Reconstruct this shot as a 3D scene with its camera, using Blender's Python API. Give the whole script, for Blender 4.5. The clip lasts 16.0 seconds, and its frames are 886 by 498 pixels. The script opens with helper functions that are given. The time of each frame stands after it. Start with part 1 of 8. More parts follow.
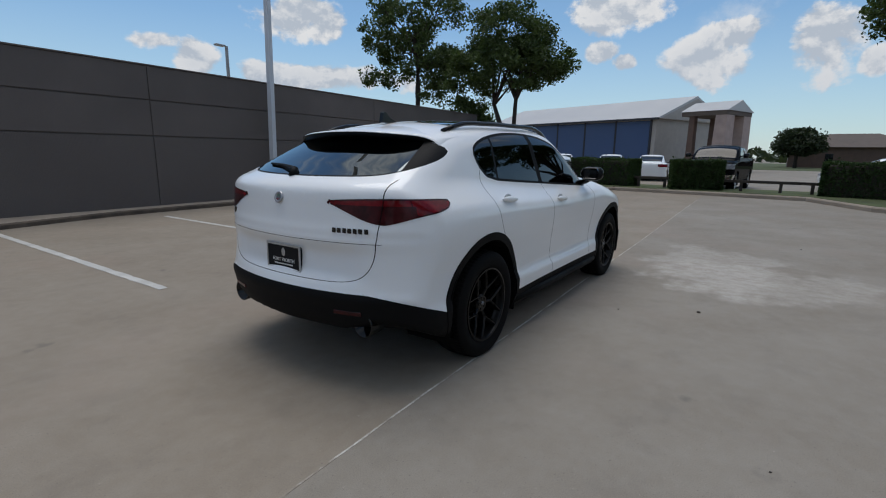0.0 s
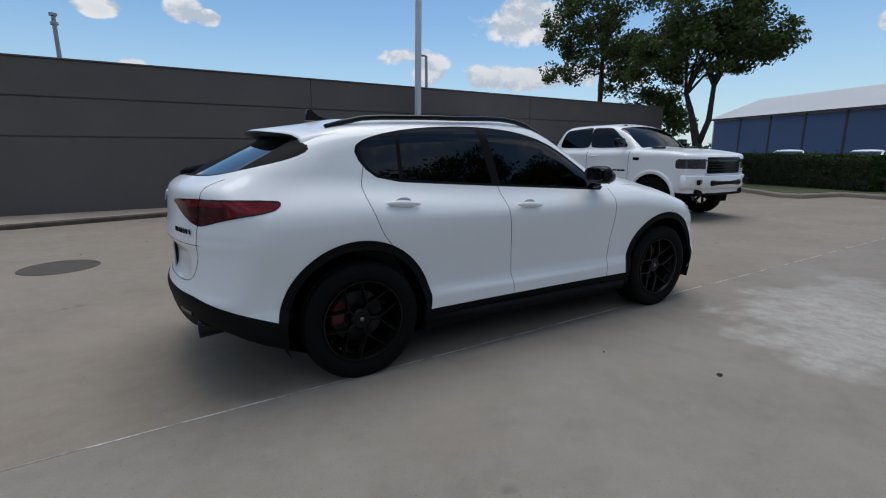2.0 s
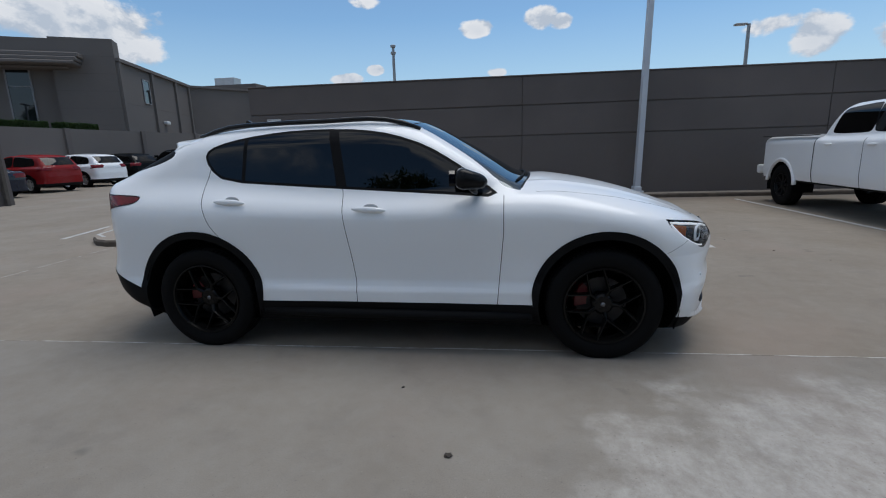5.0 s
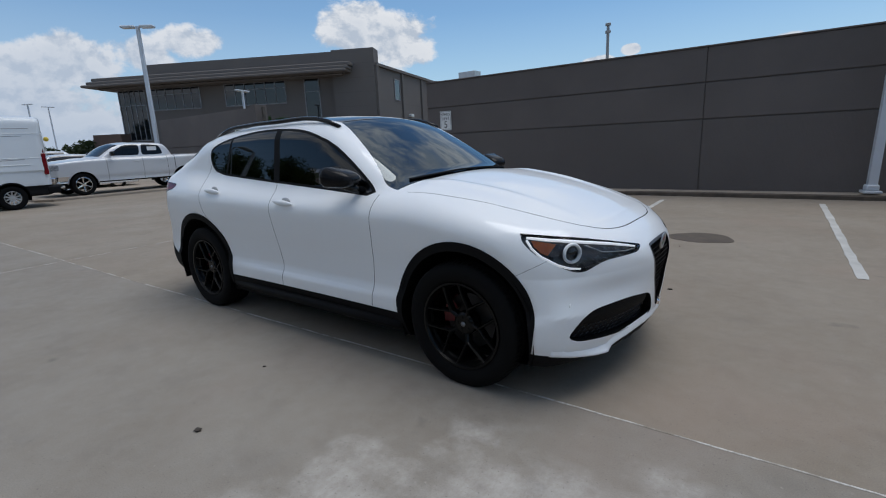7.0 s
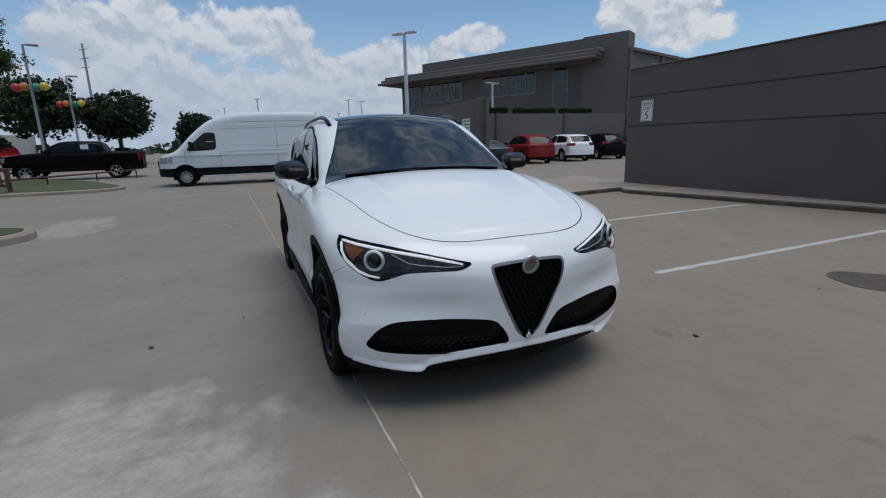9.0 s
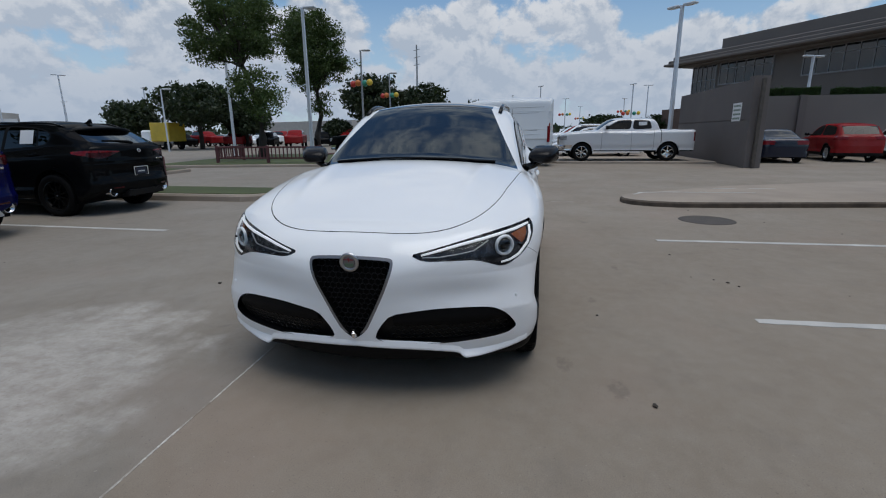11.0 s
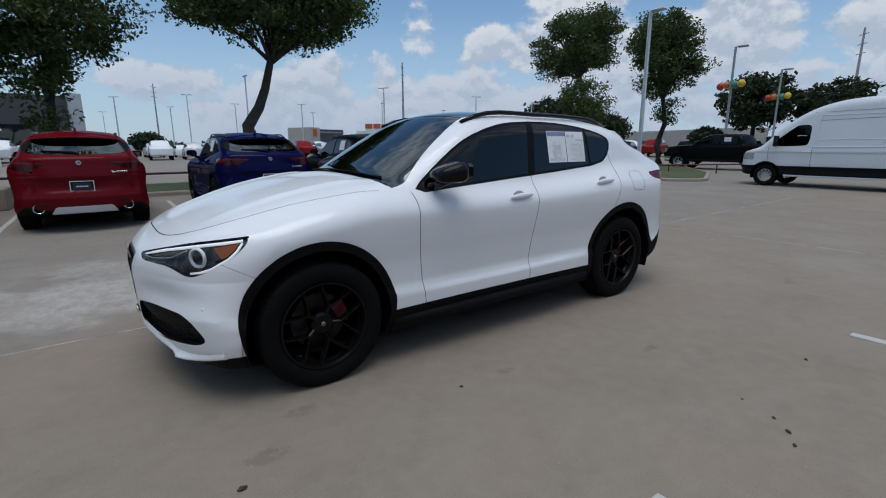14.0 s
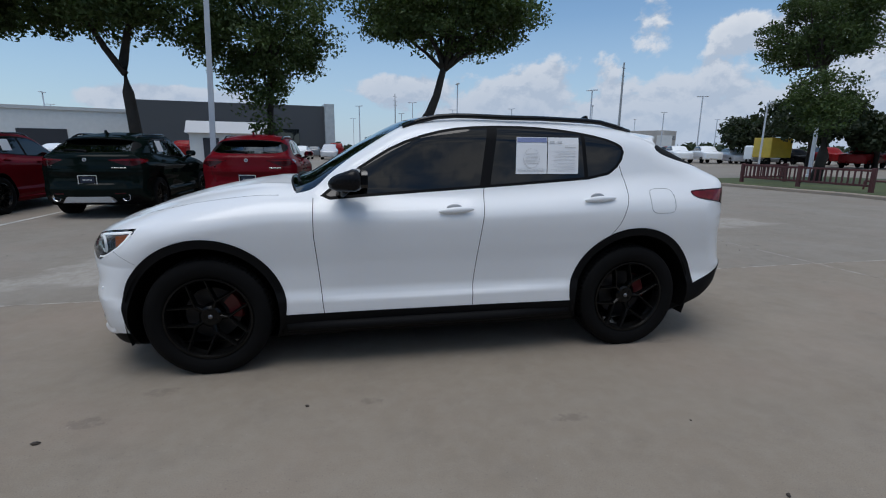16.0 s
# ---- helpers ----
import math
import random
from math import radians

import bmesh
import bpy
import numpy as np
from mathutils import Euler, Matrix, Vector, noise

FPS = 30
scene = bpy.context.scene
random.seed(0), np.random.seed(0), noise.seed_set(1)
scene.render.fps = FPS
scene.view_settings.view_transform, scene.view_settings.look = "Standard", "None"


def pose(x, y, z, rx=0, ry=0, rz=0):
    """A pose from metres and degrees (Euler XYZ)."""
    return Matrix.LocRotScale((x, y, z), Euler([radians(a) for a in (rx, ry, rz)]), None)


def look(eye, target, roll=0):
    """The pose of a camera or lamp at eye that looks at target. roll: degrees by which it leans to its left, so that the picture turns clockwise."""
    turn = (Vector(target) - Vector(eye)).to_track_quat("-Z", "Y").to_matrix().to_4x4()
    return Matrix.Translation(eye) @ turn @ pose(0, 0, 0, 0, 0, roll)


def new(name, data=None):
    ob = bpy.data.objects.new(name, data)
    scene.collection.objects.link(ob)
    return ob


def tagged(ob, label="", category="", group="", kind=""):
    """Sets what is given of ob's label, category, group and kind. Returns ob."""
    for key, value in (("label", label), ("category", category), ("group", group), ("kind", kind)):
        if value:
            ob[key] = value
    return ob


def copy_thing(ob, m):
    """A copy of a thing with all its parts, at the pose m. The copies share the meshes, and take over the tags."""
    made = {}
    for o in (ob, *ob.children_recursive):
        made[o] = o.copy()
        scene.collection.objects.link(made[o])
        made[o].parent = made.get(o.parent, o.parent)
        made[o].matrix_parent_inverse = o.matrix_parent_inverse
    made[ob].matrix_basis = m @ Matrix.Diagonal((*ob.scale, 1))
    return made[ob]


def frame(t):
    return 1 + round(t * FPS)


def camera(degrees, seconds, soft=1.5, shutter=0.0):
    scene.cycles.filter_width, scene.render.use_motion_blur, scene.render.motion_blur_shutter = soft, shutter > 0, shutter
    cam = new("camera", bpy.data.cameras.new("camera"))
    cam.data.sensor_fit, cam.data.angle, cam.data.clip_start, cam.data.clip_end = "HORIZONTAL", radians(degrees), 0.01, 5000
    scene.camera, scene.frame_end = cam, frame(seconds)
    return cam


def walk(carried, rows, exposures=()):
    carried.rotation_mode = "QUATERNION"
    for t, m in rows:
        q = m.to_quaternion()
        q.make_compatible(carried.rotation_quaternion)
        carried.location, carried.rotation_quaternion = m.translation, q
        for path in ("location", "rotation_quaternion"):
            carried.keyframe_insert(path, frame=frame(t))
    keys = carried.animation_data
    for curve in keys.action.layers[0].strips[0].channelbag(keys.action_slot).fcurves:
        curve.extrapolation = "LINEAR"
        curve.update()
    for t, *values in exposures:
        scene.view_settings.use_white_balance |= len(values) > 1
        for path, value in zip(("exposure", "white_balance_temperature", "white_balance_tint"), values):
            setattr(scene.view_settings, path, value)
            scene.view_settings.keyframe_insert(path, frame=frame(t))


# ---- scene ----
cam = camera(86.5, 16.0, 1.1)

PATH = [
    (0, (-4.143, -2.448, 1.389), (-2.537, -1.326, 0.989), 0.8),
    (0.5, (-3.74, -2.702, 1.389), (-2.261, -1.421, 0.974), 0.7),
    (1, (-3.302, -3.035, 1.358), (-1.981, -1.588, 0.957), 0.7),
    (1.5, (-2.899, -3.31, 1.369), (-1.73, -1.738, 0.967), 0.5),
    (2, (-2.358, -3.53, 1.391), (-1.38, -1.834, 0.982), 0.0),
    (2.5, (-1.87, -3.755, 1.4), (-1.087, -1.961, 0.989), -0.3),
    (3, (-1.3, -3.885, 1.402), (-0.743, -2.008, 0.994), -0.7),
    (3.5, (-0.786, -4.006, 1.39), (-0.429, -2.08, 0.985), -0.9),
    (4, (-0.216, -4.038, 1.388), (-0.094, -2.084, 0.981), -1.3),
    (4.5, (0.298, -4.022, 1.397), (0.216, -2.066, 0.986), -1.5),
    (7, (2.878, -2.965, 1.385), (1.698, -1.41, 0.949), -2.5),
    (7.5, (3.256, -2.619, 1.379), (1.896, -1.218, 0.945), -2.3),
    (8, (3.663, -2.19, 1.384), (2.12, -0.994, 0.947), -2.1),
    (10.5, (4.46, 0.29, 1.376), (2.515, 0.238, 0.91), -0.6),
    (11, (4.356, 0.861, 1.375), (2.447, 0.505, 0.897), -0.5),
    (11.5, (4.153, 1.334, 1.38), (2.312, 0.722, 0.893), -0.4),
    (12, (3.902, 1.861, 1.384), (2.175, 0.977, 0.9), -0.6),
    (12.5, (3.596, 2.257, 1.385), (1.987, 1.17, 0.906), -0.5),
    (13, (3.227, 2.742, 1.38), (1.767, 1.457, 0.915), -0.5),
    (13.5, (2.829, 3.049, 1.379), (1.507, 1.619, 0.925), -0.3),
    (14, (2.347, 3.372, 1.379), (1.206, 1.788, 0.946), -0.2),
    (14.5, (1.927, 3.612, 1.399), (0.965, 1.911, 0.971), -0.3),
    (15, (1.403, 3.771, 1.406), (0.659, 1.963, 0.985), -0.3),
    (15.5, (0.951, 3.877, 1.417), (0.393, 2.002, 0.997), 0.0),
    (16, (0.514, 3.853, 1.404), (0.148, 1.933, 0.983), 0.6),
]
walk(cam, [(t, look(eye, target, roll)) for t, eye, target, roll in PATH], [(0, 0.05, 6650, 10), (2.5, 0.16, 6450, 10), (4.5, 0.12, 6430, 10), (7.0, 0.13, 6430, 10), (7.5, 0.03, 6450, 10), (8.0, 0.0, 6420, 10), (10.5, -0.02, 6500, 10), (13, -0.05, 6450, 10), (14, 0.05, 6350, 10), (16, 0.1, 6350, 10)])

# ---- world and light ----
SUN_EL, SUN_AZ = radians(76), radians(40)
world = bpy.data.worlds.new("sky")
scene.world = world
world.use_nodes = True
wt = world.node_tree
wt.nodes.clear()


def wn(kind, **kw):
    n = wt.nodes.new(kind)
    for k, v in kw.items():
        if k == "op":
            n.operation = v
        elif k == "vals":
            for i, x in v.items():
                n.inputs[i].default_value = x
    return n


w_out = wn("ShaderNodeOutputWorld")
w_bg = wn("ShaderNodeBackground", vals={"Strength": 0.1})
w_sky = wn("ShaderNodeTexSky")
w_sky.sky_type, w_sky.sun_disc = "NISHITA", False
w_sky.sun_elevation, w_sky.sun_rotation = SUN_EL, SUN_AZ
w_sky.altitude, w_sky.air_density, w_sky.dust_density, w_sky.ozone_density = 200, 1.0, 0.2, 2.5
w_tc = wn("ShaderNodeTexCoord")
# heaped clouds: heaps named by bearing, height and half-sizes in degrees, frayed by noise
HEAPS_NORTH = ((65, 10.4, 2.6, 1.1), (61.8, 9.2, 2.3, 1.9), (52, 13.4, 4.8, 2.2), (46, 8.0, 8.5, 1.5), (16.5, 14.7, 5.5, 2.2), (17.9, 10.8, 2.0, 1.1), (15.2, 9.7, 1.5, 0.9), (7.5, 9.4, 4.6, 2.4), (5.5, 11.3, 2.8, 1.8), (358, 10, 3.0, 3.2), (354.3, 8.4, 1.3, 1.2), (87.0, 13.5, 1.7, 1.1), (84.9, 13.0, 1.3, 0.8), (94.3, 13.0, 1.6, 0.9), (91.8, 8.3, 1.1, 0.5), (106.5, 15.6, 2.0, 0.7), (109.1, 7.9, 1.5, 0.6), (105.7, 8.9, 0.9, 0.5), (54.5, 8.2, 2.8, 1.4), (131.4, 11.4, 4.4, 2.9), (136.0, 12.8, 3.6, 3.0))
HEAPS_WEST = ((153.5, 11.2, 3.2, 1.6), (157.6, 9.8, 3.4, 1.9), (163, 8.8, 5.0, 2.3), (170, 7.6, 6.5, 3.2), (174, 10.6, 3.0, 2.8), (178.5, 11.8, 5.4, 3.6), (187, 12.2, 2.8, 3.2), (192.5, 9.4, 6.0, 3.6), (206, 9.5, 9.0, 4.4), (217, 9.0, 8.0, 4.6), (224, 9.6, 5.5, 3.2), (229, 10.8, 3.2, 2.6), (237.2, 11.6, 2.9, 3.4), (185, 3, 30, 6.5), (226, 3, 26, 7.5), (252, 4, 14, 5.2), (262, 6.5, 8, 1.8), (288, 4.5, 10, 1.3), (220, 14.5, 5.5, 2.4))
AZ = radians(135)
w_el = wn("ShaderNodeSeparateXYZ")
wt.links.new(w_tc.outputs["Generated"], w_el.inputs[0])


def wmath(op, a, b=0.0, c=0.0):
    n = wn("ShaderNodeMath", op=op)
    for i, v in enumerate((a, b, c)):
        if isinstance(v, (int, float)):
            n.inputs[i].default_value = v
        else:
            wt.links.new(v, n.inputs[i])
    return n.outputs[0]


def w_turned(c, d):
    return wmath("ADD", wmath("MULTIPLY", w_el.outputs[0], c), wmath("MULTIPLY", w_el.outputs[1], d))


w_ang = wn("ShaderNodeCombineXYZ")
wt.links.new(wmath("ARCTAN2", w_turned(-math.sin(AZ), math.cos(AZ)), w_turned(math.cos(AZ), math.sin(AZ))), w_ang.inputs[0])
wt.links.new(wmath("ARCSINE", w_el.outputs[2]), w_ang.inputs[1])


def heap_field(heaps):
    """1 in the middle of a heap, 0 on its rim, negative outside."""
    least = None
    for az, el, ra, re in heaps:
        a, e = radians((az - 135 + 180) % 360 - 180), radians(el)
        n = wn("ShaderNodeVectorMath", op="MULTIPLY_ADD", vals={1: (1 / radians(ra), 1 / radians(re), 0), 2: (-a / radians(ra), -e / radians(re), 0)})
        wt.links.new(w_ang.outputs[0], n.inputs[0])
        d = wn("ShaderNodeVectorMath", op="DOT_PRODUCT")
        wt.links.new(n.outputs[0], d.inputs[0])
        wt.links.new(n.outputs[0], d.inputs[1])
        least = d.outputs["Value"] if least is None else wmath("MINIMUM", least, d.outputs["Value"])
    return wmath("SUBTRACT", 1.0, least)


w_heaps = wmath("MAXIMUM", wmath("MAXIMUM", heap_field(HEAPS_NORTH), heap_field(HEAPS_WEST)), -1.6)
# broken streaky cloud overhead
w_over = wn("ShaderNodeMapRange", vals={"From Min": 0.30, "From Max": 0.46, "To Min": -1.6, "To Max": 0.10})
wt.links.new(w_el.outputs["Z"], w_over.inputs[0])
w_wide = wn("ShaderNodeTexNoise", vals={"Scale": 2.3, "Detail": 3.0, "Roughness": 0.5, "Distortion": 0.4})
wt.links.new(w_tc.outputs["Generated"], w_wide.inputs["Vector"])
w_high = wmath("MULTIPLY_ADD", wmath("SUBTRACT", w_wide.outputs[0], 0.5), 7.0, w_over.outputs[0])
w_map = wn("ShaderNodeMapping", vals={"Location": (0.35, 0.15, 0.0), "Scale": (1.0, 1.0, 1.35)})
wt.links.new(w_tc.outputs["Generated"], w_map.inputs[0])
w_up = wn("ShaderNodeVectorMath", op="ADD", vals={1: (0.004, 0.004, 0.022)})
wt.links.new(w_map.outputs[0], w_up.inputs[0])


def cloud_noise(vector):
    n = wn("ShaderNodeTexNoise", vals={"Scale": 8.5, "Detail": 12.0, "Roughness": 0.60, "Distortion": 0.15})
    wt.links.new(vector, n.inputs["Vector"])
    return n.outputs[0]


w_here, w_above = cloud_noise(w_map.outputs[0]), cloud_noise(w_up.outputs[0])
w_dense = wmath("MULTIPLY_ADD", wmath("SUBTRACT", w_here, 0.5), 5.4, w_heaps)
w_ramp = wn("ShaderNodeMapRange", vals={"From Min": -0.15, "From Max": 0.50})
w_ramp.interpolation_type = "SMOOTHSTEP"
wt.links.new(w_dense, w_ramp.inputs[0])
w_thin = wn("ShaderNodeMapRange", vals={"From Min": -0.6, "From Max": 1.1})
w_thin.interpolation_type = "SMOOTHSTEP"
wt.links.new(wmath("MULTIPLY_ADD", wmath("SUBTRACT", w_here, 0.5), 3.4, w_high), w_thin.inputs[0])
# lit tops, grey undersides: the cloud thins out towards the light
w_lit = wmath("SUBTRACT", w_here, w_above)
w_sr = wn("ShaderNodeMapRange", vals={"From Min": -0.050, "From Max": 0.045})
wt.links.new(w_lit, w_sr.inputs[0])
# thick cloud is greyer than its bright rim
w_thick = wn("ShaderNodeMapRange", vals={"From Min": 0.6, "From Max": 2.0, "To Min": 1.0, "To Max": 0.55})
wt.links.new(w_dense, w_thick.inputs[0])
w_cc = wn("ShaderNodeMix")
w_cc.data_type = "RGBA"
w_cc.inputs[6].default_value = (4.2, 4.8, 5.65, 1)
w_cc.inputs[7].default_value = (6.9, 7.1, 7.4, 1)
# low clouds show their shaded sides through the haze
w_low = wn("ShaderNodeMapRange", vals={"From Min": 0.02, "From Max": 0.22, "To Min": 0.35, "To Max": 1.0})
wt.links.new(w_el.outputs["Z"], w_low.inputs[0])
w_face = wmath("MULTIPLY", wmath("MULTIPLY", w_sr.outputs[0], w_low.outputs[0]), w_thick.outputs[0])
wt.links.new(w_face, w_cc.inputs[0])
w_mix = wn("ShaderNodeMix")
w_mix.data_type = "RGBA"
wt.links.new(wmath("MAXIMUM", w_ramp.outputs[0], w_thin.outputs[0]), w_mix.inputs[0])
w_blue = wn("ShaderNodeMix")
w_blue.data_type, w_blue.blend_type = "RGBA", "MULTIPLY"
w_blue.inputs[0].default_value = 1.0
w_blue.inputs[7].default_value = (0.95, 1.11, 1.14, 1)
wt.links.new(w_sky.outputs[0], w_blue.inputs[6])
# pale haze low over the horizon
w_hz = wn("ShaderNodeMapRange", vals={"From Min": 0.0, "From Max": 0.24, "To Min": 0.62, "To Max": 0.0})
wt.links.new(w_el.outputs["Z"], w_hz.inputs[0])
w_haze = wn("ShaderNodeMix")
w_haze.data_type = "RGBA"
w_haze.inputs[7].default_value = (4.3, 5.4, 6.5, 1)
wt.links.new(w_hz.outputs[0], w_haze.inputs[0])
wt.links.new(w_blue.outputs[2], w_haze.inputs[6])
wt.links.new(w_haze.outputs[2], w_mix.inputs[6])
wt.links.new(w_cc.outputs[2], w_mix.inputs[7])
# the far clouds sink into blue-grey haze
w_veil = wn("ShaderNodeMapRange", vals={"From Min": 0.02, "From Max": 0.34, "To Min": 0.50, "To Max": 0.0})
wt.links.new(w_el.outputs["Z"], w_veil.inputs[0])
w_far = wn("ShaderNodeMix")
w_far.data_type = "RGBA"
w_far.inputs[7].default_value = (3.45, 4.35, 5.75, 1)
w_side = wn("ShaderNodeMapRange", vals={"From Min": -0.15, "From Max": 0.55})
wt.links.new(w_turned(-0.66, -0.75), w_side.inputs[0])
wt.links.new(wmath("MULTIPLY", w_veil.outputs[0], w_side.outputs[0]), w_far.inputs[0])
wt.links.new(w_mix.outputs[2], w_far.inputs[6])
wt.links.new(w_far.outputs[2], w_bg.inputs["Color"])
wt.links.new(w_bg.outputs[0], w_out.inputs[0])

sun = new("sun", bpy.data.lights.new("sun", "SUN"))
sun.data.energy, sun.data.angle, sun.data.color = 1.45, radians(44), (1.0, 0.97, 0.93)
sun.matrix_world = look((0, 0, 0), (-math.sin(SUN_AZ) * math.cos(SUN_EL), -math.cos(SUN_AZ) * math.cos(SUN_EL), -math.sin(SUN_EL)))
scene.view_settings.exposure = 0.0


# ---- materials ----
class Nodes:
    """A small builder for one node material."""

    def __init__(self, name):
        self.mat = bpy.data.materials.new(name)
        self.mat.use_nodes = True
        self.t = self.mat.node_tree
        self.b = self.t.nodes["Principled BSDF"]
        self.tc = self.t.nodes.new("ShaderNodeTexCoord")

    def n(self, kind, **vals):
        node = self.t.nodes.new(kind)
        for k, v in vals.items():
            node.inputs[k.replace("_", " ")].default_value = v
        return node

    def noise(self, scale, detail=4.0, rough=0.55, coord="Object", stretch=None):
        v = self.tc.outputs[coord]
        if stretch:
            m = self.n("ShaderNodeMapping", Scale=stretch)
            self.t.links.new(v, m.inputs[0])
            v = m.outputs[0]
        node = self.n("ShaderNodeTexNoise", Scale=scale, Detail=detail, Roughness=rough)
        self.t.links.new(v, node.inputs["Vector"])
        return node.outputs[0]

    def span(self, v, a, b, lo=0.0, hi=1.0):
        node = self.n("ShaderNodeMapRange")
        for i, x in zip((1, 2, 3, 4), (a, b, lo, hi)):
            node.inputs[i].default_value = x
        self.t.links.new(v, node.inputs[0])
        return node.outputs[0]

    def math(self, op, a, b):
        node = self.t.nodes.new("ShaderNodeMath")
        node.operation = op
        for i, x in enumerate((a, b)):
            if isinstance(x, (int, float)):
                node.inputs[i].default_value = x
            else:
                self.t.links.new(x, node.inputs[i])
        return node.outputs[0]

    def mix(self, fac, a, b, blend="MIX"):
        node = self.t.nodes.new("ShaderNodeMix")
        node.data_type, node.blend_type = "RGBA", blend
        for i, x in ((0, fac), (6, a), (7, b)):
            if isinstance(x, (int, float)):
                node.inputs[i].default_value = x
            elif isinstance(x, tuple):
                node.inputs[i].default_value = (*x, 1)
            else:
                self.t.links.new(x, node.inputs[i])
        return node.outputs[2]

    def set(self, **vals):
        for k, v in vals.items():
            s = self.b.inputs[k.replace("_", " ")]
            if isinstance(v, (int, float)):
                s.default_value = v
            elif isinstance(v, tuple):
                s.default_value = (*v, 1) if len(v) == 3 and s.type == "RGBA" else v
            else:
                self.t.links.new(v, s)
        return self

    def bump(self, height, strength=0.3, distance=0.01):
        node = self.n("ShaderNodeBump", Strength=strength, Distance=distance)
        self.t.links.new(height, node.inputs["Height"])
        self.t.links.new(node.outputs[0], self.b.inputs["Normal"])
        return self


def rgb(c, k):
    return tuple(min(1.0, x * k) for x in c)


def surface(name, c, rough=0.6, metal=0.0, vary=0.12, coarse=1.5, fine=40.0, relief=0.0, rvary=0.08, coord="Object", spec=0.5):
    """A plain worn surface: two scales of colour change, uneven roughness and fine relief."""
    m = Nodes(name)
    a, b = m.noise(coarse, 5, coord=coord), m.noise(fine, 3, coord=coord)
    col = m.mix(m.span(a, 0.3, 0.7), rgb(c, 1 - vary), rgb(c, 1 + vary))
    col = m.mix(m.span(b, 0.3, 0.7, 0, 0.5), col, m.mix(1.0, col, (1 - vary,) * 3, "MULTIPLY"))
    m.set(Base_Color=col, Metallic=metal, Specular_IOR_Level=spec, Roughness=m.span(a, 0.3, 0.7, max(0.02, rough - rvary), min(1, rough + rvary)))
    if relief:
        m.bump(b, relief, 0.004)
    return m.mat


def paint(name, c, flake=0.0, rough=0.22, dirt=0.06, coat=1.0, soft=0.03):
    """Clear-coated car paint with a little road dust."""
    m = Nodes(name)
    a = m.noise(1.2, 5)
    f = m.noise(900, 1)
    col = m.mix(m.span(a, 0.35, 0.75, 0, dirt), c, (0.42, 0.39, 0.35))
    col = m.mix(m.span(f, 0.45, 0.7, 0, flake), col, rgb(c, 1.5))
    m.set(Base_Color=col, Roughness=rough, Metallic=0.0, Coat_Weight=coat, Coat_Roughness=soft, Specular_IOR_Level=max(0.0, coat - 0.4))
    return m.mat


def glassy(name, c, rough=0.02, spec=0.5):
    m = Nodes(name)
    a = m.noise(6, 3)
    m.set(Base_Color=c, Roughness=m.span(a, 0.3, 0.7, rough, rough + 0.02), Specular_IOR_Level=spec, Coat_Weight=0.4, Coat_Roughness=0.01)
    return m.mat


def lamp_glow(name, c, strength):
    m = Nodes(name)
    m.set(Base_Color=c, Emission_Color=c, Emission_Strength=strength)
    return m.mat


M = {}
M["white_paint"] = paint("white_paint", (0.87, 0.885, 0.89), 0.15, 0.40, 0.02, 0.75, 0.03)
M["black_paint"] = paint("black_paint", (0.004, 0.0045, 0.005), dirt=0.005, coat=0.2)
M["green_black_paint"] = paint("green_black_paint", (0.003, 0.007, 0.006), dirt=0.005, coat=0.2)
M["blue_paint"] = paint("blue_paint", (0.0025, 0.0035, 0.045), 0.4, dirt=0.01, coat=0.2)
M["red_paint"] = paint("red_paint", (0.12, 0.004, 0.008), 0.4, dirt=0.01, coat=0.2)
M["bright_red_paint"] = paint("bright_red_paint", (0.22, 0.008, 0.010), coat=0.3)
M["silver_paint"] = paint("silver_paint", (0.55, 0.56, 0.58), 0.3, 0.3)
M["grey_paint"] = paint("grey_paint", (0.12, 0.13, 0.14), 0.3)
M["dark_blue_paint"] = paint("dark_blue_paint", (0.006, 0.010, 0.025), 0.3, dirt=0.01, coat=0.6)
M["rim_black"] = surface("rim_black", (0.004, 0.004, 0.004), 0.26, vary=0.15, spec=0.2)
M["van_paint"] = paint("van_paint", (0.66, 0.69, 0.71), 0.1, 0.35, 0.04, 0.5, 0.08)
M["black_plastic"] = surface("black_plastic", (0.007, 0.007, 0.0075), 0.6, vary=0.2, fine=300, relief=0.15, spec=0.1)
M["gloss_black"] = surface("gloss_black", (0.004, 0.004, 0.004), 0.12, vary=0.1, spec=0.35)
M["satin_black"] = surface("satin_black", (0.006, 0.006, 0.0065), 0.35, vary=0.15, spec=0.22)
M["gap"] = surface("gap", (0.004, 0.004, 0.004), 0.9, spec=0.1)
M["rubber"] = surface("rubber", (0.006, 0.006, 0.0062), 0.75, spec=0.10, vary=0.25, coarse=6, fine=120, relief=0.2)
M["dark_glass"] = glassy("dark_glass", (0.004, 0.005, 0.006))
M["roof_glass"] = glassy("roof_glass", (0.004, 0.005, 0.008))
M["chrome"] = surface("chrome", (0.75, 0.75, 0.76), 0.12, 1.0, vary=0.05)
M["steel"] = surface("steel", (0.45, 0.45, 0.46), 0.35, 1.0)
M["disc_grey"] = surface("disc_grey", (0.035, 0.035, 0.037), 0.45, 0.8)
M["steel_dark"] = surface("steel_dark", (0.22, 0.22, 0.23), 0.4, 0.8)
M["matte_silver"] = surface("matte_silver", (0.5, 0.5, 0.5), 0.4, 0.6)
M["pole_paint"] = surface("pole_paint", (0.55, 0.58, 0.62), 0.45, vary=0.06, coarse=0.8)
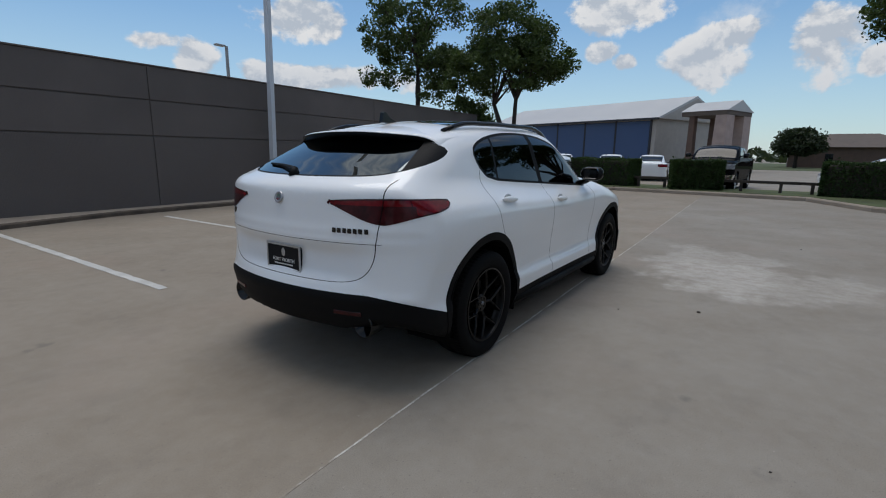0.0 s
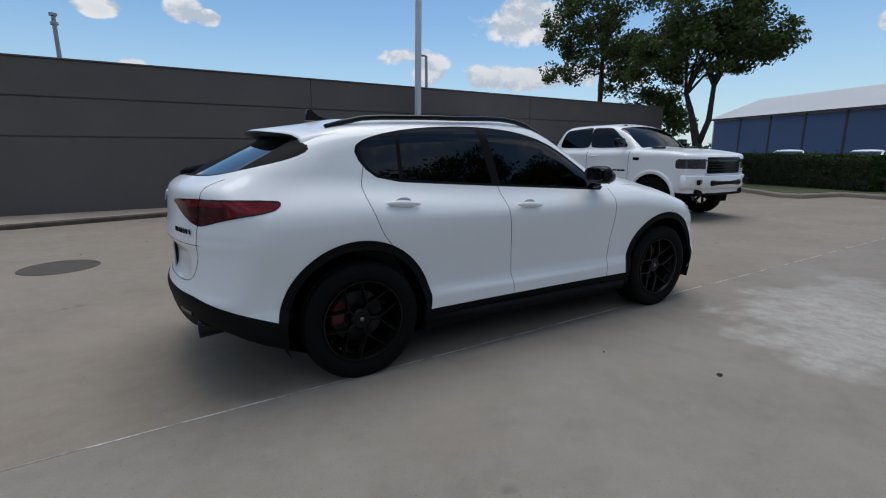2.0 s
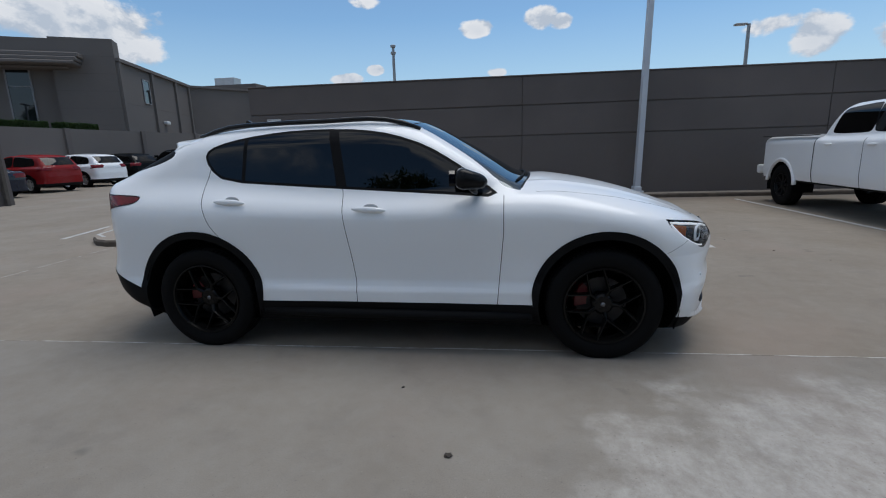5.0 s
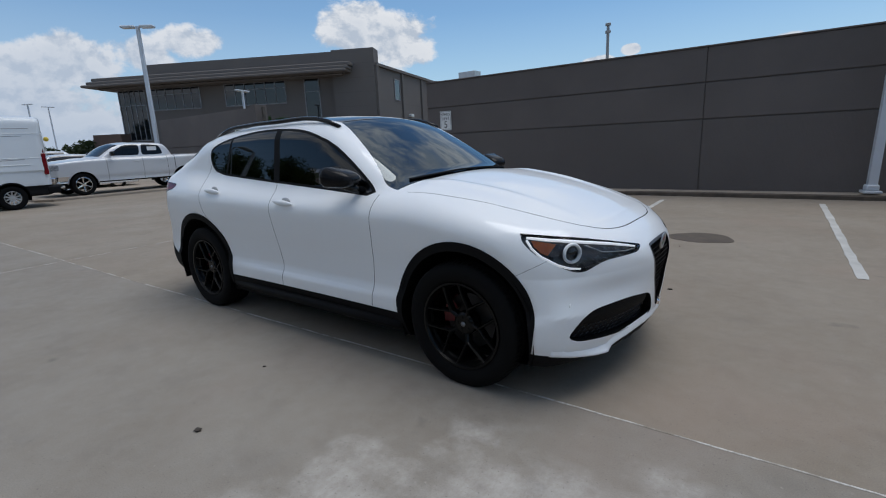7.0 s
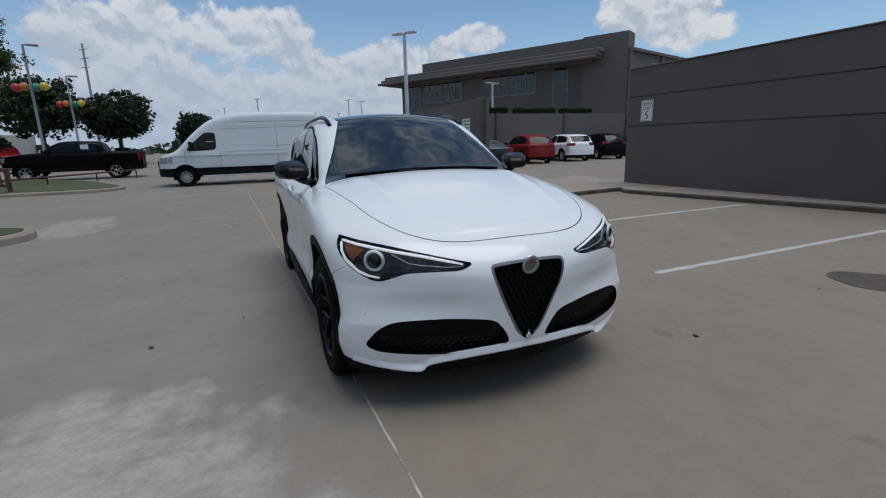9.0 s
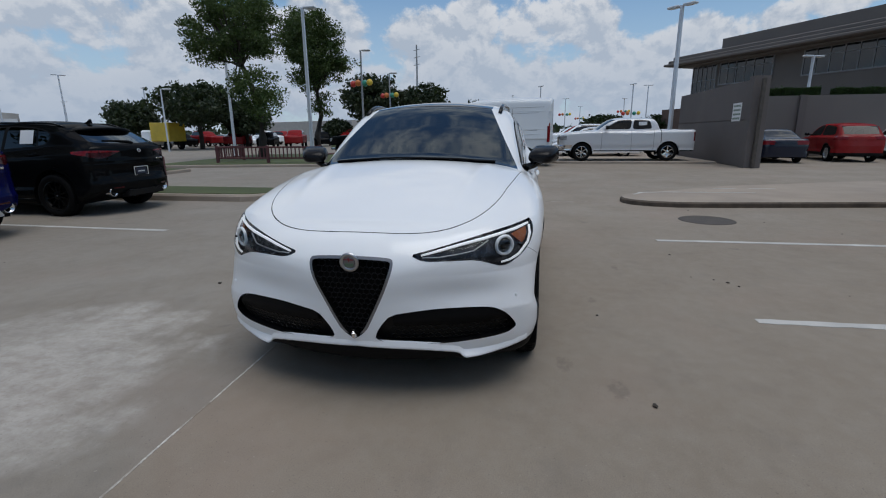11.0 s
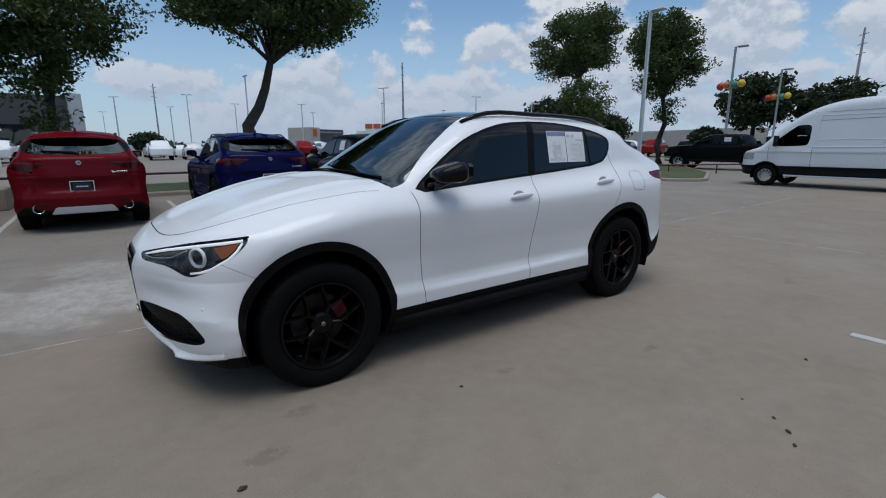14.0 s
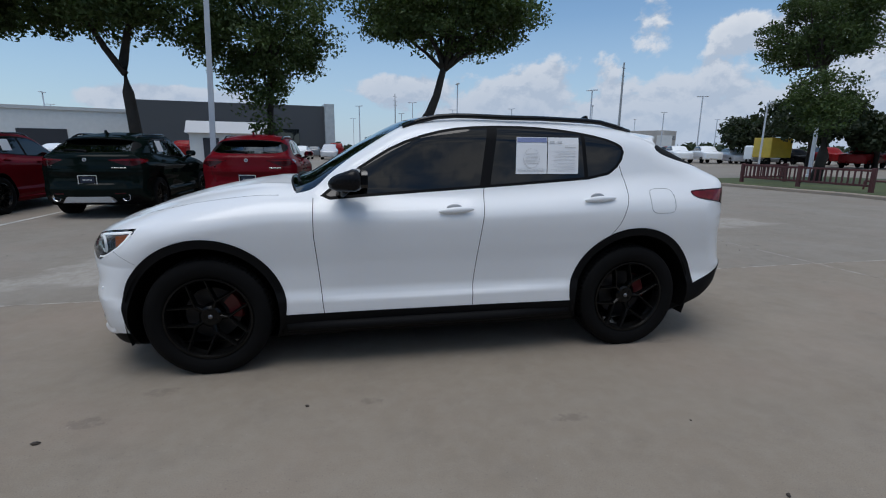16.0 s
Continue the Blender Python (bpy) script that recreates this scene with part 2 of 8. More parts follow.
M["grey_pole"] = surface("grey_pole", (0.30, 0.31, 0.32), 0.5, vary=0.1)
M["wall_paint"] = surface("wall_paint", (0.128, 0.110, 0.102), 0.85, vary=0.16, coarse=0.6, fine=45, relief=0.3)
M["building_paint"] = surface("building_paint", (0.145, 0.127, 0.116), 0.85, vary=0.09, coarse=0.3, fine=30, relief=0.2)
M["white_line"] = surface("white_line", (0.52, 0.51, 0.48), 0.75, vary=0.18, coarse=3, fine=60)
M["kerb_concrete"] = surface("kerb_concrete", (0.34, 0.285, 0.23), 0.9, vary=0.14, coarse=1.2, fine=80, relief=0.2)
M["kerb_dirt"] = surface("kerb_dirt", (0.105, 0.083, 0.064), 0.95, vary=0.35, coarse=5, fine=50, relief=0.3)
M["bark"] = surface("bark", (0.055, 0.045, 0.037), 0.95, vary=0.3, coarse=4, fine=30, relief=0.6)
M["leaf"] = surface("leaf", (0.040, 0.062, 0.022), 0.6, vary=0.4, coarse=0.7, fine=6)
M["grass"] = surface("grass", (0.075, 0.095, 0.035), 0.95, vary=0.3, coarse=0.6, fine=25, relief=0.5)
M["red_rail"] = surface("red_rail", (0.10, 0.030, 0.030), 0.6, vary=0.2)
M["blue_panel"] = surface("blue_panel", (0.045, 0.085, 0.19), 0.6, vary=0.06, coarse=0.3)
M["metal_roof"] = surface("metal_roof", (0.50, 0.50, 0.50), 0.55, vary=0.06, coarse=0.2)
M["pale_wall"] = surface("pale_wall", (0.42, 0.39, 0.36), 0.85, vary=0.08)
M["pink_stone"] = surface("pink_stone", (0.40, 0.31, 0.28), 0.85, vary=0.12)
M["brick_far"] = surface("brick_far", (0.13, 0.085, 0.068), 0.9, vary=0.15)
M["shingle_far"] = surface("shingle_far", (0.13, 0.105, 0.09), 0.9, vary=0.15)
M["sign_white"] = surface("sign_white", (0.75, 0.75, 0.73), 0.5, vary=0.05)
M["sign_black"] = surface("sign_black", (0.012, 0.012, 0.012), 0.5)
M["paper"] = surface("paper", (0.78, 0.79, 0.80), 0.8, vary=0.03)
M["window_glass"] = glassy("window_glass", (0.010, 0.013, 0.016))
M["dark_post"] = surface("dark_post", (0.03, 0.032, 0.04), 0.7)
M["dark_clad"] = surface("dark_clad", (0.055, 0.058, 0.064), 0.6, vary=0.06, coarse=0.2)
M["orange_band"] = surface("orange_band", (0.50, 0.10, 0.03), 0.6, vary=0.06)
M["mullion_grey"] = surface("mullion_grey", (0.24, 0.24, 0.25), 0.5, vary=0.1)
M["tent_blue"] = surface("tent_blue", (0.03, 0.12, 0.50), 0.6, vary=0.1)
M["white_metal"] = surface("white_metal", (0.66, 0.66, 0.65), 0.6, vary=0.05)


# ---- builders ----
def put(name, bm, material, parent=None, label="", smooth=False, at=None):
    me = bpy.data.meshes.new(name)
    if smooth:
        for f in bm.faces:
            f.smooth = True
    bm.to_mesh(me)
    bm.free()
    mats = material if isinstance(material, (list, tuple)) else [material]
    for m in mats:
        me.materials.append(M[m] if isinstance(m, str) else m)
    ob = new(name, me)
    if at is not None:
        ob.matrix_basis = at
    if parent is not None:
        ob.parent = parent
    if label:
        ob["label"] = label
    return ob


def part(name, bm, material, parent, label="", smooth=False, at=None):
    return put(name, bm, material, parent, label, smooth, at)


def thing(name, label, category, at=None, group="", kind=""):
    ob = new(name)
    ob.empty_display_size = 0.2
    if at is not None:
        ob.matrix_basis = at
    return tagged(ob, label, category, group, kind)


def box(x0, x1, y0, y1, z0, z1, bevel=0.0, bm=None, seg=1):
    own = bm is None
    bm = bm or bmesh.new()
    r = bmesh.ops.create_cube(bm, size=1, matrix=Matrix.LocRotScale(((x0 + x1) / 2, (y0 + y1) / 2, (z0 + z1) / 2), None, (abs(x1 - x0), abs(y1 - y0), abs(z1 - z0))))
    if bevel:
        es = list({e for v in r["verts"] for e in v.link_edges})
        bmesh.ops.bevel(bm, geom=es, offset=bevel, segments=seg, affect="EDGES", profile=0.5)
    return bm


def rod(p, q, r0, r1=None, n=12, bm=None, caps=True):
    """A round or tapered bar from p to q."""
    bm = bm or bmesh.new()
    p, q = Vector(p), Vector(q)
    d = (q - p).normalized()
    u = d.orthogonal().normalized()
    v = d.cross(u)
    turn = [(math.cos(2 * math.pi * k / n), math.sin(2 * math.pi * k / n)) for k in range(n)]
    A = [bm.verts.new(p + (u * c + v * s) * r0) for c, s in turn]
    B = [bm.verts.new(q + (u * c + v * s) * (r0 if r1 is None else r1)) for c, s in turn]
    for k in range(n):
        bm.faces.new((A[k], A[(k + 1) % n], B[(k + 1) % n], B[k]))
    if caps:
        bm.faces.new(A[::-1])
        bm.faces.new(B)
    return bm


def prism(points, axis, a, b, bm=None):
    """A flat polygon pushed along an axis ('x', 'y' or 'z') from a to b."""
    bm = bm or bmesh.new()
    order = {"x": lambda u, v, w: (w, u, v), "y": lambda u, v, w: (u, w, v), "z": lambda u, v, w: (u, v, w)}[axis]
    lo = [bm.verts.new(order(u, v, a)) for u, v in points]
    hi = [bm.verts.new(order(u, v, b)) for u, v in points]
    n = len(points)
    bm.faces.new(lo)
    bm.faces.new(hi)
    for i in range(n):
        bm.faces.new((lo[i], lo[(i + 1) % n], hi[(i + 1) % n], hi[i]))
    bmesh.ops.recalc_face_normals(bm, faces=bm.faces)
    return bm


def moved(bm, m):
    bmesh.ops.transform(bm, matrix=m, verts=bm.verts)
    return bm


# ---- vehicle shells ----
def curve(keys):
    """A smooth curve through key points, as a function of its first value."""
    k = np.array(sorted(keys), float)
    xs, ys = k[:, 0], k[:, 1]
    d = np.diff(ys) / np.diff(xs)
    m = np.concatenate(([d[0]], (d[:-1] + d[1:]) / 2, [d[-1]]))
    for i in range(len(d)):
        if d[i] == 0:
            m[i] = m[i + 1] = 0
        else:
            for j in (i, i + 1):
                m[j] = np.clip(m[j] / d[i], 0, 3) * d[i]

    def f(x):
        x = np.clip(x, xs[0], xs[-1])
        i = np.clip(np.searchsorted(xs, x) - 1, 0, len(d) - 1)
        h = xs[i + 1] - xs[i]
        t = (x - xs[i]) / h
        return (1 + 2 * t) * (1 - t) ** 2 * ys[i] + t * (1 - t) ** 2 * h * m[i] + t * t * (3 - 2 * t) * ys[i + 1] + t * t * (t - 1) * h * m[i + 1]

    return f


def smax(a, b, k):
    h = np.maximum(k - np.abs(a - b), 0) / k
    return np.maximum(a, b) + h * h * k / 4


def smin(a, b, k):
    return -smax(-a, -b, k)


def inside(poly, u, v):
    """Signed distance to a closed polygon, negative inside."""
    p = np.array(poly, float)
    q = np.roll(p, -1, 0)
    best = np.full(u.shape, 1e9)
    odd = np.zeros(u.shape, bool)
    for (ax, ay), (bx, by) in zip(p, q):
        ex, ey = bx - ax, by - ay
        t = np.clip(((u - ax) * ex + (v - ay) * ey) / (ex * ex + ey * ey), 0, 1)
        best = np.minimum(best, np.hypot(u - ax - t * ex, v - ay - t * ey))
        if ay != by:
            odd ^= ((ay > v) != (by > v)) & (u < (bx - ax) * (v - ay) / (by - ay) + ax)
    return np.where(odd, -best, best)


def rounded(poly, n=2, k=0.25):
    """Corner cutting on a closed polygon; k is how far along each side the first cut starts."""
    p = np.array(poly, float)
    for _ in range(n):
        q = np.roll(p, -1, 0)
        p = np.stack(((1 - k) * p + k * q, k * p + (1 - k) * q), 1).reshape(-1, 2)
        k = 0.25
    return p


class Shell:
    """One half (y >= 0) of a vehicle's skin, found by rays from a spine out to the surface f = 0, then cut into panels."""

    def __init__(self, f, x0, x1, z0, nx, nend, nth):
        st = [(x0, a) for a in np.linspace(-90, 0, nend, endpoint=False)] + [(x, 0) for x in np.linspace(x0, x1, nx)] + [(x1, a) for a in np.linspace(0, 90, nend + 1)[1:]]
        th = np.radians(np.concatenate(([-90, -75, -60, -50], np.linspace(-42, 90, nth - 4))))
        ox = np.repeat([s[0] for s in st], nth)
        ph = np.radians(np.repeat([s[1] for s in st], nth))
        tt = np.tile(th, len(st))
        d = np.stack((np.sin(ph), np.cos(ph) * np.cos(tt), np.cos(ph) * np.sin(tt)), 1)
        o = np.stack((ox, np.zeros_like(ox), np.full_like(ox, z0)), 1)
        rs = np.linspace(4.2, 0.02, 210)
        hi, lo = np.full(len(o), 4.2), np.full(len(o), 0.0)
        found = np.zeros(len(o), bool)
        for a, b in zip(rs[:-1], rs[1:]):
            p = o + d * b
            now = (~found) & (f(p[:, 0], p[:, 1], p[:, 2]) < 0)
            hi[now], lo[now] = a, b
            found |= now
        for _ in range(22):
            mid = (hi + lo) / 2
            p = o + d * mid[:, None]
            ins = f(p[:, 0], p[:, 1], p[:, 2]) < 0
            lo, hi = np.where(ins, mid, lo), np.where(ins, hi, mid)
        self.f = f
        self.V = o + d * ((lo + hi) / 2)[:, None]
        self.V[:, 1] = np.maximum(self.V[:, 1], 0)
        self.F = []
        for i in range(len(st) - 1):
            for j in range(nth - 1):
                a = i * nth + j
                q = [a, a + nth, a + nth + 1, a + 1]
                if i == 0:
                    q = [0, a + nth, a + nth + 1]
                elif i == len(st) - 2:
                    q = [a, (len(st) - 1) * nth, a + 1]
                self.F.append(q)
        self.tag = ["body"] * len(self.F)

    def mids(self):
        n = np.array([len(q) for q in self.F])
        flat = np.array([i for q in self.F for i in q])
        start = np.concatenate(([0], np.cumsum(n)[:-1]))
        return np.add.reduceat(self.V[flat], start, axis=0) / n[:, None]

    def cut(self, g, where=None):
        gv = g(self.V[:, 0], self.V[:, 1], self.V[:, 2])
        gv = np.where(np.abs(gv) < 3e-5, 0, gv)
        ok = None if where is None else where(self.V[:, 0], self.V[:, 1], self.V[:, 2])
        gl = gv.tolist()
        okl = None if ok is None else ok.tolist()
        made, extra, F, T = {}, [], [], []
        base = len(self.V)
        for q, t in zip(self.F, self.tag):
            s = [gl[i] for i in q]
            if not (max(s) > 0 and min(s) < 0) or (okl and not any(okl[i] for i in q)):
                F.append(q)
                T.append(t)
                continue
            pos, neg = [], []
            for n_, i in enumerate(q):
                j = q[(n_ + 1) % len(q)]
                if gl[i] >= 0:
                    pos.append(i)
                if gl[i] <= 0:
                    neg.append(i)
                if gl[i] * gl[j] < 0:
                    key = (min(i, j), max(i, j))
                    if key not in made:
                        a, b = key
                        r = gl[a] / (gl[a] - gl[b])
                        made[key] = base + len(extra)
                        extra.append(self.V[a] + (self.V[b] - self.V[a]) * r)
                    pos.append(made[key])
                    neg.append(made[key])
            for part_ in (pos, neg):
                if len(part_) > 2:
                    F.append(part_)
                    T.append(t)
        self.F, self.tag = F, T
        if extra:
            self.V = np.vstack((self.V, extra))
        return self

    def mark(self, name, test, only=None):
        m = self.mids()
        hit = test(m[:, 0], m[:, 1], m[:, 2])
        for i in np.nonzero(hit)[0]:
            if only is None or self.tag[i] in only:
                self.tag[i] = name
        return self

    def region(self, name, g, where, only=None):
        """Cut along g = 0 and give the inner faces a name."""
        self.cut(g, where)
        return self.mark(name, lambda x, y, z: (g(x, y, z) < 0) & where(x, y, z), only)

    def seam(self, g, where, w=0.0022, only=("body",), name="gap"):
        """A narrow dark joint along g = 0."""
        self.cut(lambda x, y, z: g(x, y, z) - w, where)
        self.cut(lambda x, y, z: g(x, y, z) + w, where)
        return self.mark(name, lambda x, y, z: (np.abs(g(x, y, z)) < w) & where(x, y, z), only)

    def normals(self, P):
        e = 1.5e-3
        g = np.stack([self.f(*(P + np.eye(3)[k] * e).T) - self.f(*(P - np.eye(3)[k] * e).T) for k in range(3)], 1)
        return g / np.maximum(np.linalg.norm(g, axis=1), 1e-9)[:, None]

    def take(self, names, side=0, push=0.0):
        """Vertices, faces and normals of the named regions: side 1 is the left half, -1 the mirrored right half, 0 both."""
        names = (names,) if isinstance(names, str) else names
        fs = [q for q, t in zip(self.F, self.tag) if t in names]
        ids = sorted({i for q in fs for i in q})
        if not ids:
            return np.zeros((0, 3)), [], np.zeros((0, 3))
        at_ = {i: n_ for n_, i in enumerate(ids)}
        P = self.V[ids]
        N = self.normals(P)
        P = P + N * push
        fs = [[at_[i] for i in q] for q in fs]
        mir = np.array((1, -1, 1))
        if side == 1:
            return P, [q[::-1] for q in fs], N
        if side == -1:
            return P * mir, fs, N * mir
        n = len(P)
        return np.vstack((P, P * mir)), [q[::-1] for q in fs] + [[i + n for i in q] for q in fs], np.vstack((N, N * mir))

    def object(self, name, names, material, parent, side=0, push=0.0, label=""):
        P, fs, N = self.take(names, side, push)
        me = bpy.data.meshes.new(name)
        me.from_pydata(P.tolist(), [], fs)
        me.materials.append(M[material] if isinstance(material, str) else material)
        me.shade_smooth()
        me.normals_split_custom_set_from_vertices(N.tolist())
        ob = new(name, me)
        ob.parent = parent
        if label:
            ob["label"] = label
        return ob

    def pocket(self, name, names, material, parent, side, shift, label=""):
        """The named region sunk by shift, with walls round it."""
        P, fs, _ = self.take(names, side)
        sh = np.array(shift)
        edges = {}
        for q in fs:
            for a, b in zip(q, q[1:] + q[:1]):
                edges[(min(a, b), max(a, b))] = edges.get((min(a, b), max(a, b)), 0) + 1
        n = len(P)
        out = [[i + n for i in q] for q in fs]
        mid = side == 0
        out += [[a, b, b + n, a + n] for (a, b), c in edges.items() if c == 1 and not (mid and abs(P[a][1]) < 1e-4 and abs(P[b][1]) < 1e-4)]
        me = bpy.data.meshes.new(name)
        me.from_pydata(np.vstack((P, P + sh)).tolist(), [], out)
        me.materials.append(M[material] if isinstance(material, str) else material)
        ob = new(name, me)
        ob.parent = parent
        if label:
            ob["label"] = label
        return ob


def mesh_object(name, V, F, material, parent, smooth=True, label=""):
    me = bpy.data.meshes.new(name)
    me.from_pydata([tuple(v) for v in V], [], F)
    me.materials.append(M[material] if isinstance(material, str) else material)
    if smooth:
        me.shade_smooth()
    ob = new(name, me)
    if parent is not None:
        ob.parent = parent
    if label:
        ob["label"] = label
    return ob


def lathe(profile, n, axis_y=True, bm=None, material_index=0):
    """Turn (radius, offset) pairs round the y axis."""
    bm = bm or bmesh.new()
    rings = []
    for i in range(n):
        a = 2 * math.pi * i / n
        rings.append([bm.verts.new((r * math.cos(a), o, r * math.sin(a))) for r, o in profile])
    for i in range(n):
        A, B = rings[i], rings[(i + 1) % n]
        for j in range(len(profile) - 1):
            f = bm.faces.new((A[j], A[j + 1], B[j + 1], B[j]))
            f.material_index = material_index
    bmesh.ops.recalc_face_normals(bm, faces=bm.faces)
    return bm


def tyre_mesh(R, w, rim, blocks=72):
    """A tyre of outer radius R and width w about the y axis (outer side at +w/2), with grooves and shoulder blocks."""
    h = w / 2
    p = [(rim - 0.004, -h * 0.80), (rim + 0.02, -h * 0.93), ((R + rim) / 2, -h * 1.0), (R - 0.03, -h * 0.95), (R - 0.006, -h * 0.80)]
    for k in (-0.5, 0.0, 0.5):
        c = k * h
        p += [(R, c - 0.010), (R - 0.008, c - 0.006), (R - 0.008, c + 0.006), (R, c + 0.010)]
    p += [(R - 0.006, h * 0.80), (R - 0.018, h * 0.90), (R - 0.035, h * 0.965), ((R + rim) / 2 + 0.01, h * 1.0), ((R + rim) / 2 - 0.012, h * 0.995), (rim + 0.022, h * 0.95), (rim + 0.008, h * 0.90), (rim - 0.004, h * 0.80)]
    bm = lathe(p, blocks * 2)
    # sipes across both shoulders
    bm.faces.ensure_lookup_table()
    per = len(p) - 1
    picks = [bm.faces[i * per + j] for i in range(0, blocks * 2, 2) for j in (3, len(p) - 9)]
    r = bmesh.ops.inset_individual(bm, faces=picks, thickness=0.002, depth=-0.005)
    return bm


def y_spoke_rim(R, w):
    """Five forked spokes in a deep barrel; outer side at +y."""
    bm = lathe([(R * 0.93, -w * 0.45), (R * 0.86, -w * 0.3), (R * 0.86, w * 0.25), (R * 0.93, w * 0.40), (R * 0.985, w * 0.44), (R * 0.985, w * 0.47), (R * 0.94, w * 0.475), (R * 0.915, w * 0.42), (R * 0.875, w * 0.25)], 80)
    lathe([(0.001, w * 0.30), (0.055, w * 0.30), (0.068, w * 0.26), (0.072, w * 0.10)], 30, bm=bm)
    def at(r, deg, o):
        return Vector((r * math.cos(math.radians(deg)), o, r * math.sin(math.radians(deg))))

    for k in range(5):
        a = 111 + 72 * k
        fork = at(R * 0.40, a, w * 0.33)
        limbs = [(at(0.050, a, w * 0.27), fork, 0.017, 0.013)]
        for s in (-1, 1):
            knee = at(R * 0.62, a + 15 * s, w * 0.375)
            limbs += [(fork, knee, 0.011, 0.0085), (knee, at(R * 0.93, a + 23 * s, w * 0.41), 0.0085, 0.0095)]
        for p, q, wa, wb in limbs:
            d = (q - p).normalized()
            side = d.cross(Vector((0, 1, 0))).normalized()
            vs = []
            for c, hw in ((p - d * 0.004, wa), (q + d * 0.004, wb)):
                vs.append([bm.verts.new(c + side * (sx * hw) + Vector((0, dy, 0))) for sx, dy in ((-1, -0.040), (-0.85, -0.004), (-0.35, 0.005), (0.35, 0.005), (0.85, -0.004), (1, -0.040))])
            for i in range(5):
                bm.faces.new((vs[0][i], vs[0][i + 1], vs[1][i + 1], vs[1][i]))
            bm.faces.new((vs[0][5], vs[0][0], vs[1][0], vs[1][5]))
        bolt = a + 36
        rod(at(0.040, bolt, w * 0.25), at(0.040, bolt, w * 0.315), 0.010, n=6, bm=bm)
    bmesh.ops.recalc_face_normals(bm, faces=bm.faces)
    return bm


def plain_rim(R, w, spokes=5, wide=0.045, hub=0.07):
    bm = lathe([(R * 0.93, -w * 0.4), (R * 0.87, -w * 0.3), (R * 0.87, w * 0.25), (R * 0.94, w * 0.42), (R * 0.99, w * 0.45), (R * 0.95, w * 0.46), (R * 0.90, w * 0.30)], 40)
    lathe([(0.001, w * 0.33), (hub, w * 0.31), (hub * 1.1, w * 0.1)], 20, bm=bm)
    for k in range(spokes):
        a = math.radians(90 + 360 / spokes * k)
        d = Vector((math.cos(a), 0, math.sin(a)))
        t = Vector((-math.sin(a), 0, math.cos(a)))
        vs = []
        for r, hw, o in ((hub * 0.8, wide * 0.9, w * 0.30), (R * 0.93, wide * 0.75, w * 0.38)):
            vs.append([bm.verts.new(d * r + t * (s * hw) + Vector((0, o + dy, 0))) for s, dy in ((-1, -0.03), (-0.7, 0), (0.7, 0), (1, -0.03))])
        for i in range(3):
            bm.faces.new((vs[0][i], vs[0][i + 1], vs[1][i + 1], vs[1][i]))
    bmesh.ops.recalc_face_normals(bm, faces=bm.faces)
    return bm


def wheel(parent, x, y, R, w, rim_r, rim_bm, rim_mat, caliper="", cap="steel_dark", disc=True, name="wheel"):
    """A wheel at the axle point; its outer side looks away from the car's middle. The hub rides at the tyre's radius."""
    hub = R - 0.010  # the loaded tyre flattens where it stands
    m = pose(x, y, hub, 0, 0, 0 if y > 0 else 180)
    bm = tyre_mesh(R, w, rim_r)
    for v in bm.verts:
        v.co.z = max(v.co.z, -hub)
    tyre = part("wheel", bm, "rubber", parent, "black rubber tyre with grooved tread", True, m)
    rim_ob = part("rim", rim_bm, rim_mat, tyre, "", False)
    part("hub_cap", lathe([(0.0005, w * 0.33), (0.012, w * 0.325), (0.015, w * 0.30)], 24), cap, tyre, "", True)
    if disc:
        part("brake_disc", lathe([(0.07, -0.005), (0.165, -0.005), (0.165, -0.03), (0.07, -0.03)], 40), "disc_grey", tyre)
    if caliper:
        bm = bmesh.new()
        for k in range(8):
            a0, a1 = math.radians(-28 + 7 * k), math.radians(-28 + 7 * (k + 1))
            q = []
            for a in (a0, a1):
                for r, o in ((0.10, 0.018), (0.175, 0.018), (0.185, 0.0), (0.185, -0.05), (0.10, -0.05)):
                    q.append(bm.verts.new((r * math.cos(a), o, r * math.sin(a))))
            for i in range(5):
                bm.faces.new((q[i], q[(i + 1) % 5], q[5 + (i + 1) % 5], q[5 + i]))
        # the caliper sits behind the axle, a little high
        bmesh.ops.recalc_face_normals(bm, faces=bm.faces)
        moved(bm, pose(0, 0, 0, 0, 180 + 18 if y > 0 else -18, 0))
        part("brake_caliper", bm, caliper, tyre, "red painted brake caliper")
    return tyre


def bars(parent, name, x0, x1, n, y, z, h, material, axis, depth=0.004, gap=0.3):
    """Raised bars in place of lettering, along x or y."""
    w = (x1 - x0) / n
    bm = bmesh.new()
    for i in range(n):
        a, b = x0 + w * (i + gap / 2), x0 + w * (i + 1 - gap / 2)
        if axis == "x":
            box(a, b, y - depth, y + depth, z - h / 2, z + h / 2, bm=bm)
        else:
            box(y - depth, y + depth, a, b, z - h / 2, z + h / 2, bm=bm)
    return part(name, bm, material, parent)


# ---- crossover shape ----
X_F, X_R, TYRE = 1.409, -1.409, 0.375
SUV_P = curve([(-2.45, 0.86), (-2.2, 0.905), (-1.9, 0.933), (-1.4, 0.947), (-0.9, 0.937), (-0.3, 0.926), (0.3, 0.926), (0.8, 0.934), (1.4, 0.947), (1.8, 0.935), (2.0, 0.92), (2.3, 0.88)])
SUV_S = curve([(0.2, -0.06), (0.3, -0.03), (0.38, -0.012), (0.44, -0.012), (0.53, -0.034), (0.66, -0.031), (0.80, -0.012), (0.93, 0.0), (1.00, -0.006), (1.06, -0.026), (1.12, -0.060), (1.2, -0.105), (1.3, -0.15), (1.5, -0.25)])
